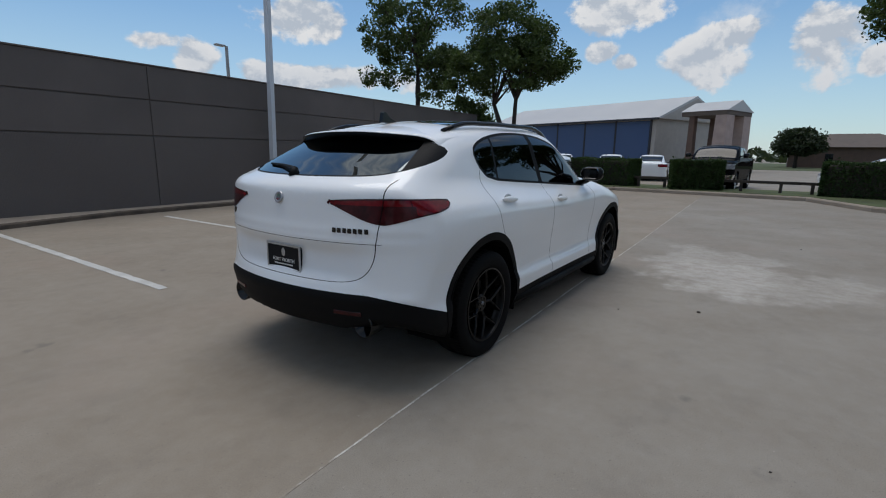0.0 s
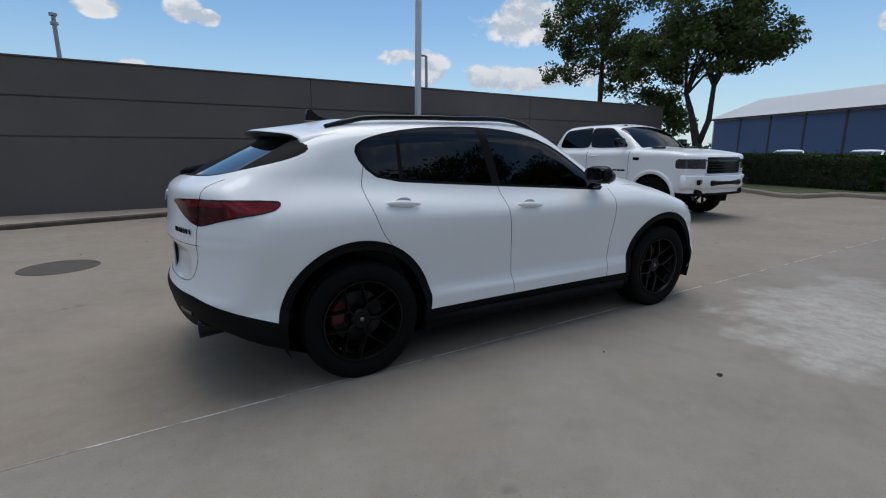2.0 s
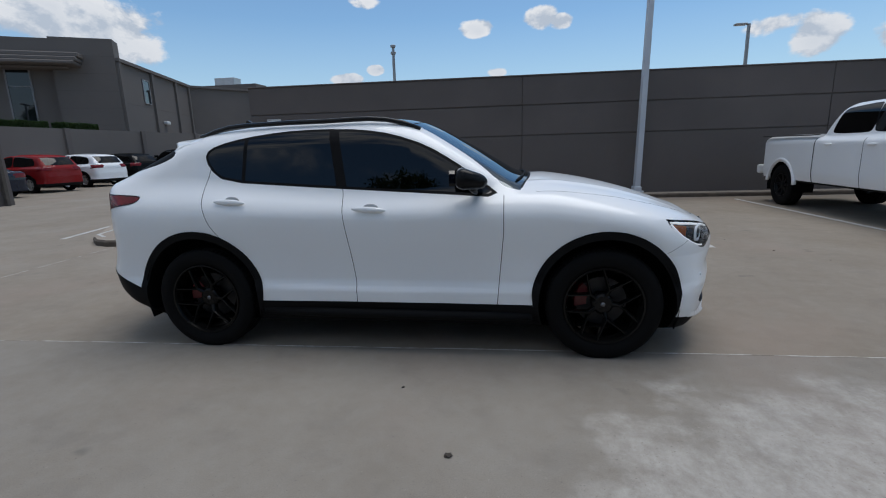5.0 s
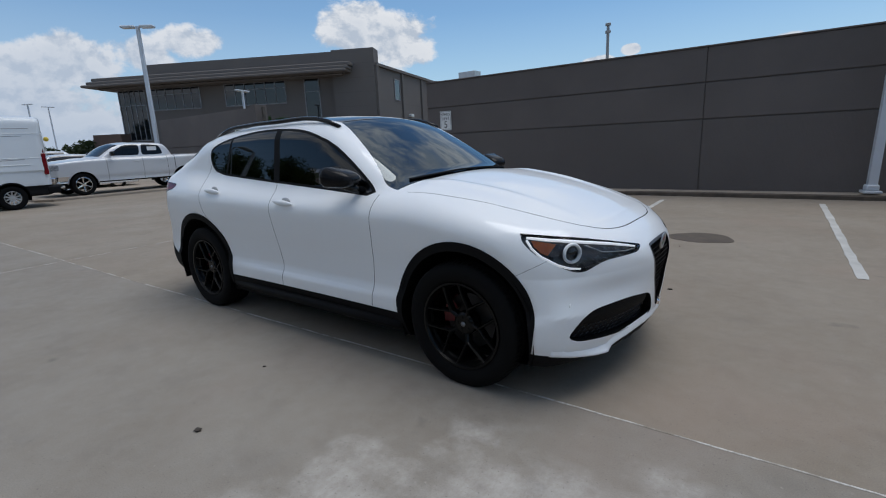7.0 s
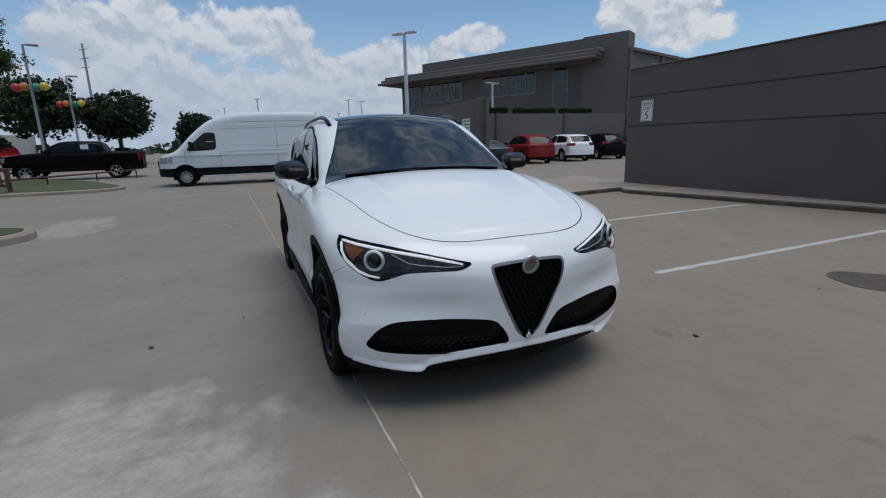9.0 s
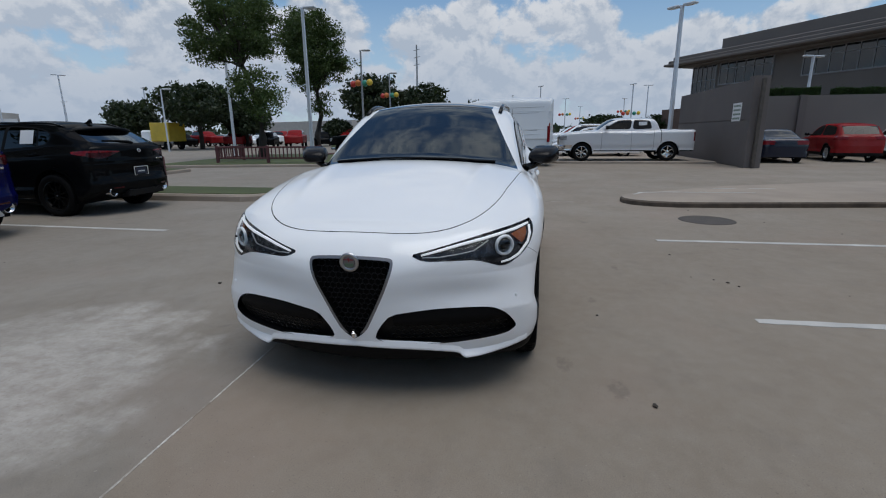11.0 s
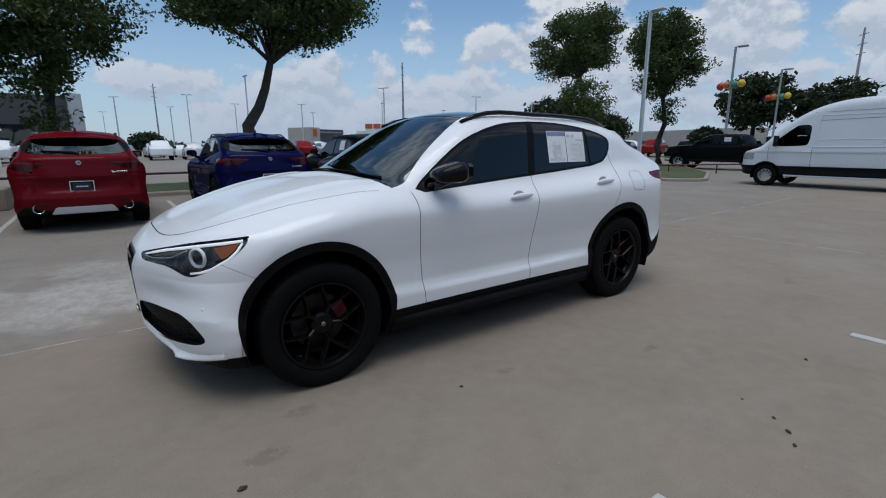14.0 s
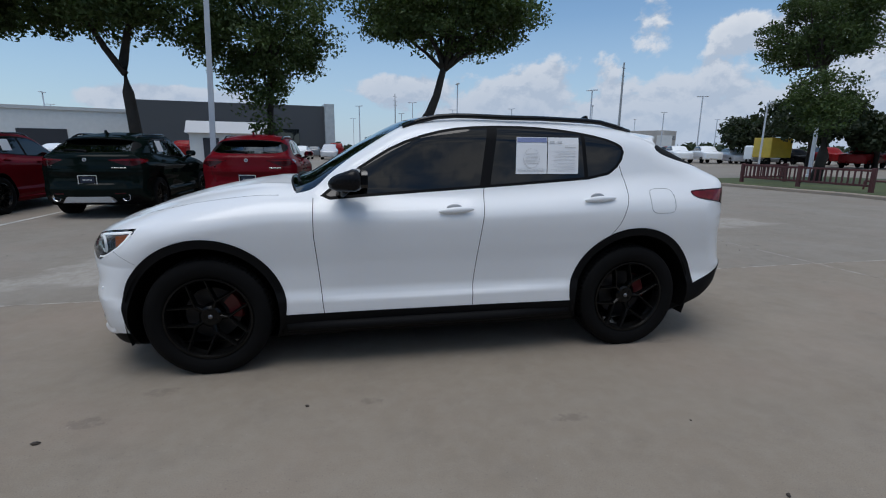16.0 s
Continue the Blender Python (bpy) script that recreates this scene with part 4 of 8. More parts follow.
def crossover(label, at, paint_name, skin, sport):
    """The crossover with all its parts. sport: black rims and trim, dark cladding; else body-coloured trim with a pale skid plate."""
    car = thing("crossover_car", label, "car", at)
    clad = "black_plastic" if sport else paint_name
    s = skin
    s.object("body", ("body",), paint_name, car)
    # joints, and the dark line painted as shade in the tailgate crease
    for tag in ("gap_bonnet", "gap_hatch", "gap_crease", "gap_roof"):
        s.object("panel_line", (tag,), "gap", car)
    s.object("cowl", ("cowl",), "black_plastic", car)
    s.object("underside", ("underside",), "black_plastic", car)
    s.object("bonnet", ("bonnet",), paint_name, car)
    s.object("tailgate", ("tailgate",), paint_name, car)
    s.object("windscreen", ("windscreen",), "tint_front", car, label="dark reflecting windscreen")
    s.object("roof_panel", ("roof_glass",), "roof_glass" if sport else paint_name, car, label="black glass roof panel" if sport else "")
    s.object("rear_window", ("rear_glass",), "tint_front", car)
    s.object("rear_window_trim", ("rear_trim",), "black_plastic", car)
    s.object("grille_frame", ("grille_frame",), "steel_dark", car)
    s.pocket("grille", ("grille",), "gap", car, 0, (-0.05, 0, 0), "black mesh shield grille")
    # honeycomb inside the shield grille
    bm = bmesh.new()
    for i in range(15):
        z = 0.385 + i * 0.027
        hw = np.interp(z, (0.36, 0.44, 0.66, 0.77), (0.02, 0.08, 0.180, 0.205)) - 0.012
        x = nose_x(0, z) - 0.024
        n = int(hw / 0.0155) + 1
        for k in range(-n, n + 1):
            yc = k * 0.031 + (0.0155 if i % 2 else 0)
            if abs(yc) < hw:
                rod((x, yc - 0.0155, z), (x + 0.003, yc, z + 0.009), 0.0028, n=5, bm=bm)
                rod((x + 0.003, yc, z + 0.009), (x, yc + 0.0155, z), 0.0028, n=5, bm=bm)
                rod((x, yc + 0.0155, z), (x, yc + 0.0155, z - 0.018), 0.0028, n=5, bm=bm)
    part("grille_mesh", bm, "mesh_black", car)
    part("grille_back", prism([(-0.215, 0.79), (0.215, 0.79), (0.0, 0.37)], "x", 2.155, 2.165), "satin_black", car)
    part("grille_foot", tube([(nose_x(0, 0.40) + 0.004, 0, 0.42), (nose_x(0, 0.385) + 0.008, 0, 0.395), (nose_x(0, 0.37) + 0.004, 0, 0.372)], 0.012, 8), "chrome", car)
    badge(car, (nose_x(0, 0.772) + 0.010, 0, 0.768), 8, 0.050, "round badge with a chrome ring")
    badge(car, (tail_x(0, 1.115) - 0.004, 0, 1.115), 194, 0.036, "round badge with a chrome ring")
    for sd in (1, -1):
        part_ = s.object("front_door", ("front_door",), paint_name, car, sd)
        for dx, dz, own in ((-0.13, 1.012, part_), (-1.13, 1.073, s.object("rear_door", ("rear_door",), paint_name, car, sd))):
            yy = side_y(dx, dz) * sd
            bm = blob((dx, yy + 0.022 * sd, dz), (0.118, 0.016, 0.021), pose(0, 0, 0, 0, 3.5, 0), 24, 12)
            part("door_handle", bm, paint_name, own, "", True)
            # sport: a grey lump stands in for the shade of the handle's hollow
            part("handle_shade_pad", blob((dx + 0.01, yy - 0.004 * sd, dz + 0.012), (0.052, 0.007, 0.026), None, 20, 10), "matte_silver" if sport else paint_name, own, "", True)
        for tag in ("gap_front", "gap_middle", "gap_rear", "gap_wing"):
            s.object("panel_line", (tag,), "gap", car, sd)
        s.object("side_window", ("side_glass",), "tint_side", car, sd, label="dark tinted side glass")
        s.object("window_trim", ("trim",), "black_plastic", car, sd)
        s.object("front_arch_trim", ("front_arch",), clad, car, sd, 0.006)
        s.object("rear_arch_trim", ("rear_arch",), clad, car, sd, 0.006)
        s.object("sill_trim", ("sill",), clad, car, sd, 0.002)
        # step under the doors
        bm = tube([(-0.95, 0.885 * sd, 0.290), (-0.5, 0.905 * sd, 0.285), (0.5, 0.905 * sd, 0.280), (0.95, 0.89 * sd, 0.280)], 0.034, 10)
        part("side_skirt", bm, clad, car, "", True)
        s.object("taillight", ("taillamp",), "tail_dark", car, sd, 0.003, label="smoked red tail lamp")
        s.object("taillight_lens", ("taillamp_bright",), "tail_red", car, sd, 0.003)
        hl = s.pocket("headlight", ("headlamp",), "lamp_dark", car, sd, (-0.030, -0.022 * sd, 0), "dark headlamp with a white light strip")
        s.object("headlight_lens", ("headlamp",), "lamp_lens", hl, sd, 0.001)
        # one bright strip follows the upper edge, another turns up round the outer end
        part("light_strip", tube([in_lamp(q, z, sd) for q, z in ((0.345, 0.796), (0.45, 0.813), (0.60, 0.835), (0.795, 0.857), (0.95, 0.873), (1.10, 0.886), (1.245, 0.900))], [0.005, 0.0065, 0.0075, 0.008, 0.008, 0.008, 0.0065], 8), "drl", hl, "white daytime light strip", True)
        part("light_strip", tube([in_lamp(q, z, sd) for q, z in ((1.252, 0.890), (1.225, 0.850), (1.175, 0.812), (1.055, 0.764), (0.97, 0.745), (0.885, 0.738))], [0.006, 0.007, 0.007, 0.007, 0.006, 0.005], 8), "drl", hl, "", True)
        px, py, pz = in_lamp(0.935, 0.817, sd, 0.016)
        turn = pose(px, py, pz, 0, 0, -90 + 34 * sd)
        part("projector_ring", lathe([(0.038, 0.0), (0.043, 0.012), (0.051, 0.012), (0.055, 0.0)], 32), "ring_white", hl, "", True, turn)
        part("projector_lens", blob((0, 0, 0), (0.036, 0.018, 0.036)), "dark_glass", hl, "", True, turn)
        part("lamp_fin", tube([in_lamp(q, z, sd, 0.016) for q, z in ((0.345, 0.786), (0.45, 0.785), (0.60, 0.796), (0.69, 0.806), (0.76, 0.828), (0.82, 0.846))], 0.0035, 6), "matte_silver", hl, "chrome line under the light strip", True)
        bm = bmesh.new()
        bm.faces.new([bm.verts.new(in_lamp(q, z, sd, 0.022)) for q, z in ((1.035, 0.862), (1.10, 0.872), (1.215, 0.885), (1.20, 0.855), (1.155, 0.825), (1.115, 0.812))])
        bmesh.ops.solidify(bm, geom=list(bm.faces), thickness=0.006)
        part("indicator", bm, "amber", hl, "amber indicator")
        ik = s.pocket("air_intake", ("intake",), "satin_black", car, sd, (-0.05, -0.012 * sd, 0), "black mesh air intake")
        bm = bmesh.new()
        for i in range(7):
            z = 0.335 + i * 0.021
            for k in range(17):
                y = 0.20 + k * 0.036 + (0.018 if i % 2 else 0)
                if inside(INTAKE, np.array([y]), np.array([z]))[0] < -0.014 and z < 0.430:
                    x = nose_x(y, z) - 0.032
                    rod((x, (y - 0.013) * sd, z), (x, y * sd, z + 0.010), 0.0028, n=5, bm=bm)
                    rod((x, y * sd, z + 0.010), (x - 0.006, (y + 0.013) * sd, z), 0.0028, n=5, bm=bm)
        part("intake_mesh", bm, "gloss_black", ik)
        bm = bmesh.new()
        rows = [[bm.verts.new((nose_x(y, z) - dx, y * sd, z)) for z, dx in ((hi, 0.012), (hi - 0.030, 0.016), (0.436 + lo, 0.024), (0.430 + lo, 0.045))] for y, hi, lo in ((0.20, 0.488, 0.0), (0.30, 0.508, 0.0), (0.41, 0.520, -0.002), (0.54, 0.518, -0.004), (0.66, 0.512, -0.002), (0.72, 0.490, 0.008), (0.755, 0.465, 0.015))]
        for A, B in zip(rows, rows[1:]):
            for k in range(3):
                bm.faces.new((A[k], B[k], B[k + 1], A[k + 1]))
        part("intake_panel", bm, "black_plastic", ik, "smooth black panel over the mesh", True)
        # parking sensors
        part("parking_sensor", blob((nose_x(0.80, 0.56), 0.80 * sd, 0.56), (0.003, 0.009, 0.009), None, 12, 8), paint_name, car)
        part("parking_sensor", blob((tail_x(0.62, 0.60), 0.62 * sd, 0.60), (0.003, 0.009, 0.009), None, 12, 8), paint_name, car)
        # outside mirror
        bm = box(-0.085, 0.13, -0.108, 0.108, -0.066, 0.066, 0.056, seg=4)
        for v in bm.verts:
            k = max(0.0, (v.co.x + 0.02) / 0.15)
            v.co.z = v.co.z * (1 - 0.42 * k) - 0.012 * k
            v.co.y = v.co.y * (1 - 0.20 * k) - 0.022 * k * sd
        mir = part("wing_mirror", moved(bm, pose(0.535, 0.958 * sd, 1.206, 0, 6, -12 * sd)), "carbon" if sport else paint_name, car, "dark glossy door mirror" if sport else "", True)
        part("mirror_arm", tube([(0.60, 0.80 * sd, 1.105), (0.575, 0.88 * sd, 1.13), (0.545, 0.95 * sd, 1.165)], [0.030, 0.026, 0.024], 10), "gloss_black", mir, "", True)
        part("mirror_glass", box(0.449, 0.4535, 0.885 * sd, 1.045 * sd, 1.165, 1.262, 0.02), "dark_glass", mir)
        # roof rail
        pts = []
        for i in range(15):
            x = -1.50 + i * (1.68 / 14)
            lift = 0.028 * min(1, min(i, 14 - i) / 2.0)
            pts.append((x, (0.615 - 0.04 * abs(x + 0.6)) * sd, top_z(x, 0.615 - 0.04 * abs(x + 0.6)) + lift + 0.004))
        part("roof_rail", tube(pts, 0.017, 8), "gloss_black", car, "", True)
        # exhaust tips
        ex = "gloss_black" if sport else "chrome"
        part("exhaust_tip", moved(lathe([(0.066, -0.10), (0.075, 0.02), (0.075, 0.03), (0.066, 0.03), (0.060, -0.07), (0.0005, -0.07)], 32), pose(tail_x(0.56, 0.40) + 0.030, 0.595 * sd, 0.405, 0, 0, 90)), ex, car, "", True)
        part("rear_reflector", moved(box(-0.006, 0.012, -0.09, 0.09, -0.013, 0.013, 0.004), pose(tail_x(0.52, 0.48), 0.52 * sd, 0.480, 0, 0, -16 * sd)), "tail_dark", car)
        # wheels and their wells
        for x in (X_F, X_R):
            well = moved(lathe([(0.455, 0.915), (0.465, 0.58), (0.0005, 0.58)], 36), pose(x - (0.018 if x < 0 else -0.008), 0, 0.374, 0, 0, 0 if sd > 0 else 180))
            bmesh.ops.delete(well, geom=[v for v in well.verts if v.co.z < 0.2], context="VERTS")
            part("wheel_well", well, "gap", car)
            rim = y_spoke_rim(0.262, 0.25) if sport else plain_rim(0.255, 0.25, 10, 0.02)
            wheel(car, x, 0.798 * sd, TYRE, 0.255, 0.258, rim, "rim_black", "red_caliper" if sport else "")
        # wipers, seats
        y = 0.38 * sd
        part("seat", box(-0.35, 0.18, y - 0.25, y + 0.25, 0.45, 0.75, 0.06, seg=2), "seat_leather", car)
        part("seat_back", moved(box(-0.08, 0.06, -0.24, 0.24, 0, 0.62, 0.05, seg=2), pose(-0.36, y, 0.68, 0, -14, 0)), "seat_leather", car)
        part("headrest", moved(box(-0.05, 0.05, -0.13, 0.13, 0, 0.18, 0.04, seg=2), pose(-0.54, y, 1.31, 0, -10, 0)), "seat_leather", car)
    part("rear_bench", box(-1.35, -0.9, -0.62, 0.62, 0.45, 1.16, 0.08, seg=2), "seat_leather", car)
    part("dashboard", box(0.52, 0.98, -0.66, 0.66, 0.60, 1.04, 0.06, seg=2), "cabin", car)
    part("steering_wheel", moved(lathe([(0.165, -0.013), (0.182, 0), (0.165, 0.013), (0.152, 0), (0.165, -0.013)], 28), pose(0.40, 0.38, 0.98, 0, 0, 90) @ pose(0, 0, 0, 25, 0, 0)), "cabin", car, "", True)
    part("cabin_floor", box(-2.0, 1.0, -0.70, 0.70, 0.38, 0.42), "cabin", car)
    s.object("rear_bumper", ("rear_bumper",), clad, car, 0, 0.003)
    if not sport:
        bm = prism([(-0.44, 0.315), (0.44, 0.315), (0.37, 0.425), (-0.37, 0.425)], "x", -2.428, -2.30)
        bmesh.ops.bevel(bm, geom=list(bm.edges), offset=0.012, segments=2, affect="EDGES")
        part("skid_plate", bm, "matte_silver", car)
    # white lip along the front bumper's foot, ending in a tooth on each side
    bm = bmesh.new()
    rows = []
    reach = curve([(0, 0.003), (0.40, 0.006), (0.53, 0.012), (0.56, 0.030), (0.60, 0.026), (0.70, 0.010), (0.83, 0.001)])
    for i in range(103):
        y = -0.867 + i * 0.017
        out, z_b = float(reach(np.array([abs(y)]))[0]), float(FOOT(np.array([abs(y)]))[0])
        x0 = nose_x(y, z_b + 0.035)
        rows.append([bm.verts.new(v) for v in ((x0 - 0.004, y, z_b + 0.045), (x0 - 0.001 + out * 0.2, y, z_b + 0.034), (x0 + out * 0.7, y, z_b + 0.014), (x0 + out, y, z_b + 0.005), (x0 + out - 0.008, y, z_b - 0.001), (x0 - 0.07, y, z_b + 0.006))])
    for A, B in zip(rows, rows[1:]):
        for k in range(5):
            bm.faces.new((A[k], A[k + 1], B[k + 1], B[k]))
    bm.faces.new(rows[0])
    bm.faces.new(rows[-1][::-1])
    bmesh.ops.recalc_face_normals(bm, faces=bm.faces)
    part("front_lip", bm, paint_name, car, "", True)
    # spoiler above the rear window
    bm = bmesh.new()
    rows = []
    for i in range(33):
        y = -0.672 + i * 0.042
        a = abs(y)
        zt = SUV_ZC(np.array([-1.52]))[0] - 0.055 * (a / 0.6) ** 2
        drop = 0.034 * (a / 0.6) ** 2
        u = 0.17 * (a / 0.62) ** 3
        tip = -1.862 + u
        free = [(-1.45, y, zt + 0.012), (-1.62 + 0.5 * u, y, zt - 0.012 - drop * 0.4), (tip + 0.02, y, 1.530 - drop), (tip, y, 1.520 - drop), (tip + 0.006, y, 1.508 - drop), (-1.71 + 0.75 * u, y, 1.470 - drop), (-1.50 + 0.3 * u, y, 1.43 - drop)]
        # towards the ends it sinks into the roof's edge
        on = [(x, y, top_z(x, y) + dz) for x, dz in ((-1.45, 0.004), (-1.56, 0.004), (-1.66, 0.004), (-1.675, 0.0), (-1.67, -0.012), (-1.62, -0.02), (-1.50, -0.03))]
        b = min(1.0, max(0.0, (a - 0.55) / 0.122))
        b = b * b * (3 - 2 * b)
        rows.append([bm.verts.new(Vector(p).lerp(Vector(q), b)) for p, q in zip(free, on)])
    for A, B in zip(rows, rows[1:]):
        for k in range(6):
            bm.faces.new((A[k], A[k + 1], B[k + 1], B[k]))
    bm.faces.new(rows[0])
    bm.faces.new(rows[-1][::-1])
    bmesh.ops.recalc_face_normals(bm, faces=bm.faces)
    for f in bm.faces:
        f.material_index = 1 if f.normal.z < -0.3 else 0
    part("spoiler", bm, [paint_name, "satin_black"], car, "", True)
    part("antenna_fin", moved(prism([(-0.09, 0), (0.10, 0), (0.06, 0.016), (0.0, 0.036), (-0.045, 0.074), (-0.062, 0.080), (-0.075, 0.072)], "y", -0.016, 0.016), pose(-1.38, 0, top_z(-1.36, 0) - 0.004)), paint_name if not sport else "gloss_black", car)
    part("rear_wiper", tube([(tail_x(0.0, 1.245) - 0.012, 0.0, 1.245), (tail_x(0.04, 1.27) - 0.022, 0.04, 1.272), (tail_x(0.25, 1.29) - 0.014, 0.25, 1.292), (tail_x(0.46, 1.295) - 0.010, 0.46, 1.300)], [0.024, 0.024, 0.014, 0.008], 8), "black_plastic", car, "", True)
    for y0, y1 in ((-0.05, 0.60), (-0.62, -0.02)):
        pts = [(SUV_WS(y0 + (y1 - y0) * k / 6), y0 + (y1 - y0) * k / 6, 0) for k in range(7)]
        part("wiper", tube([(x, y, top_z(x, y) + 0.008) for x, y, _ in pts], 0.008, 6), "black_plastic", car)
    # number plate in a frame
    px = tail_x(0, 0.745) - 0.014
    plate = part("number_plate", box(px, px + 0.03, -0.155, 0.155, 0.668, 0.822, 0.006), "plate_dark", car, "dark dealer plate in a pale frame")
    bm = bmesh.new()
    for a, b, c, d in ((-0.16, 0.16, 0.662, 0.674), (-0.16, 0.16, 0.816, 0.828), (-0.16, -0.150, 0.674, 0.816), (0.150, 0.16, 0.674, 0.816)):
        box(px - 0.004, px + 0.004, a, b, c, d, bm=bm)
    part("plate_frame", bm, "matte_silver" if sport else "sign_white", plate)
    face = pose(px - 0.001, 0, 0.725, 90, 0, -90)
    if sport:
        lettering("FORT WORTH", 0.032, "sign_white", plate, face)
        bars(plate, "small_print", -0.09, 0.09, 9, px - 0.001, 0.700, 0.008, "sign_white", "y", 0.001)
        part("plate_emblem", blob((px, 0, 0.775), (0.002, 0.018, 0.026)), "matte_silver", plate)
    else:
        part("plate_panel", box(px - 0.002, px, -0.12, 0.12, 0.69, 0.80), "plate_blue", plate)
        bars(plate, "small_print", -0.08, 0.08, 7, px - 0.002, 0.74, 0.02, "sign_white", "y", 0.001)
    # the model's name at the tailgate's edge, as plain bars
    bm = bmesh.new()
    for k in range(7):
        y = -0.425 - k * 0.032
        x = tail_x(-y, 0.955)
        box(x - 0.004, x + 0.004, y - 0.028, y, 0.942, 0.970, 0.003, bm=bm)
    part("model_badge", bm, "gloss_black" if sport else "chrome", car, "raised row of dark bars")
    part("trim_badge", box(tail_x(0.60, 0.99) - 0.003, tail_x(0.60, 0.99) + 0.004, 0.585, 0.625, 0.965, 1.005, 0.004), "gloss_black", car)
    return car


def SUV_WS(y):
    return 0.915 - 0.14 * y * y - 0.05 * abs(y) ** 3


SKIN = build_crossover()
hero = crossover("glossy white crossover with black wheels and roof", pose(0, 0, 0, 0, 0, 0.15), "white_paint", SKIN, True)

# printed sheets stuck on a rear side window
for x0, x1 in ((-0.798, -0.575), (-1.030, -0.804)):
    V, F = [], []
    for i in range(6):
        for j in range(6):
            x, z = x0 + (x1 - x0) * i / 5, 1.235 + 0.245 * j / 5
            V.append((x - 0.09 * (z - 1.36), side_y(x, z) + 0.004, z))
    F = [[i * 6 + j, i * 6 + j + 1, i * 6 + j + 7, i * 6 + j + 6] for i in range(5) for j in range(5)]
    sheet = mesh_object("window_sheet", V, F, "paper", hero, False, "white printed sheet on the rear side window")
    def on_glass(a, b, z0, z1, bm):
        """A flat mark on the sheet, in shares of its width and height."""
        xa, xb = x0 + (x1 - x0) * a, x0 + (x1 - x0) * b
        za, zb = 1.235 + 0.245 * z0, 1.235 + 0.245 * z1
        bm.faces.new([bm.verts.new((x - 0.09 * (z - 1.36), side_y(x, z) + 0.0062, z)) for x, z in ((xa, za), (xb, za), (xb, zb), (xa, zb))])

    bm = bmesh.new()
    if x1 < -0.6:
        for k in range(14):
            on_glass(0.10, 0.88 - 0.1 * (k % 3), 0.62 - 0.042 * k, 0.628 - 0.042 * k, bm)
        for a in (0.55, 0.80):
            on_glass(a, a + 0.15, 0.84, 0.90, bm)
        on_glass(0.10, 0.45, 0.72, 0.745, bm)
    else:
        for k in range(24):
            t0, t1 = 2 * math.pi * k / 24, 2 * math.pi * (k + 0.8) / 24
            on_glass(0.5 + 0.26 * math.cos(t0), 0.5 + 0.26 * math.cos(t1) + 0.012, 0.42 + 0.26 * math.sin(t0), 0.42 + 0.26 * math.sin(t1) + 0.010, bm)
        for k in range(9):
            on_glass(0.30, 0.70, 0.27 + 0.035 * k, 0.277 + 0.035 * k, bm)
        for k in range(5):
            on_glass(0.08, 0.92, 0.05 + 0.022 * k, 0.056 + 0.022 * k, bm)
    part("print", bm, "print_grey", sheet)
    if x1 > -0.6:
        bm = bmesh.new()
        on_glass(0.02, 0.98, 0.86, 0.985, bm)
        part("print_header", bm, "print_blue", sheet, "pale blue printed heading")
fuel = [(-1.605 + 0.095 * math.copysign(abs(math.cos(a)) ** 0.5, math.cos(a)), 1.055 + 0.082 * math.copysign(abs(math.sin(a)) ** 0.5, math.sin(a))) for a in np.linspace(0, 2 * math.pi, 41)]
part("fuel_flap_joint", tube([(x, side_y(x, z) + 0.0005, z) for x, z in fuel], 0.0011, 5), "gap", hero)

# ---- other vehicles ----
def spec_f(sp):
    """The outer shape of a plain vehicle from its side profiles and widths."""
    tl, zc = curve(sp["low"]), curve(sp["high"])
    xf, xr, W, zb = sp["front"], sp["rear"], sp["width"], sp.get("under", 0.28)
    belt, tum, Q = sp["belt"], sp.get("tumble", 0.28), sp.get("cabin", sp["width"] - 0.13)
    bow, k = sp.get("bow", 0.22), sp.get("round", 0.08)

    def f(x, y, z):
        ay = np.abs(y)
        plan = W - 0.05 * (np.abs(x - (xf + xr) / 2) / ((xf - xr) / 2)) ** 4
        side = ay - (plan - 0.035 * np.clip((z - belt + 0.12) / 0.12, 0, 2) ** 2 - 0.03 * np.exp(-((z - 0.55) / 0.12) ** 2))
        top = (z - (tl(x) - 0.03 * (ay / 0.7) ** 2)) * 0.93
        nose = x - (xf - bow * (ay / 0.9) ** 2.6 - 0.10 * np.clip((0.45 - z) / 0.3, 0, 1))
        tail = (xr + bow * 0.5 * (ay / 0.9) ** 4 + sp.get("lean", 0.05) * np.clip(z - 0.7, 0, 2)) - x
        low = smax(smax(side, top, k), smax(smax(nose, tail, 0.02), zb - z, 0.04), k)
        side2 = (ay - (Q - tum * (z - belt))) * 0.96
        top2 = (z - (zc(x) - 0.04 * (ay / 0.6) ** 2)) * 0.85
        up = smax(smax(side2, top2, sp.get("roofround", 0.12)), smax(belt - 0.15 - z, tail, 0.02), 0.03)
        return smin(low, up, 0.04)

    return f


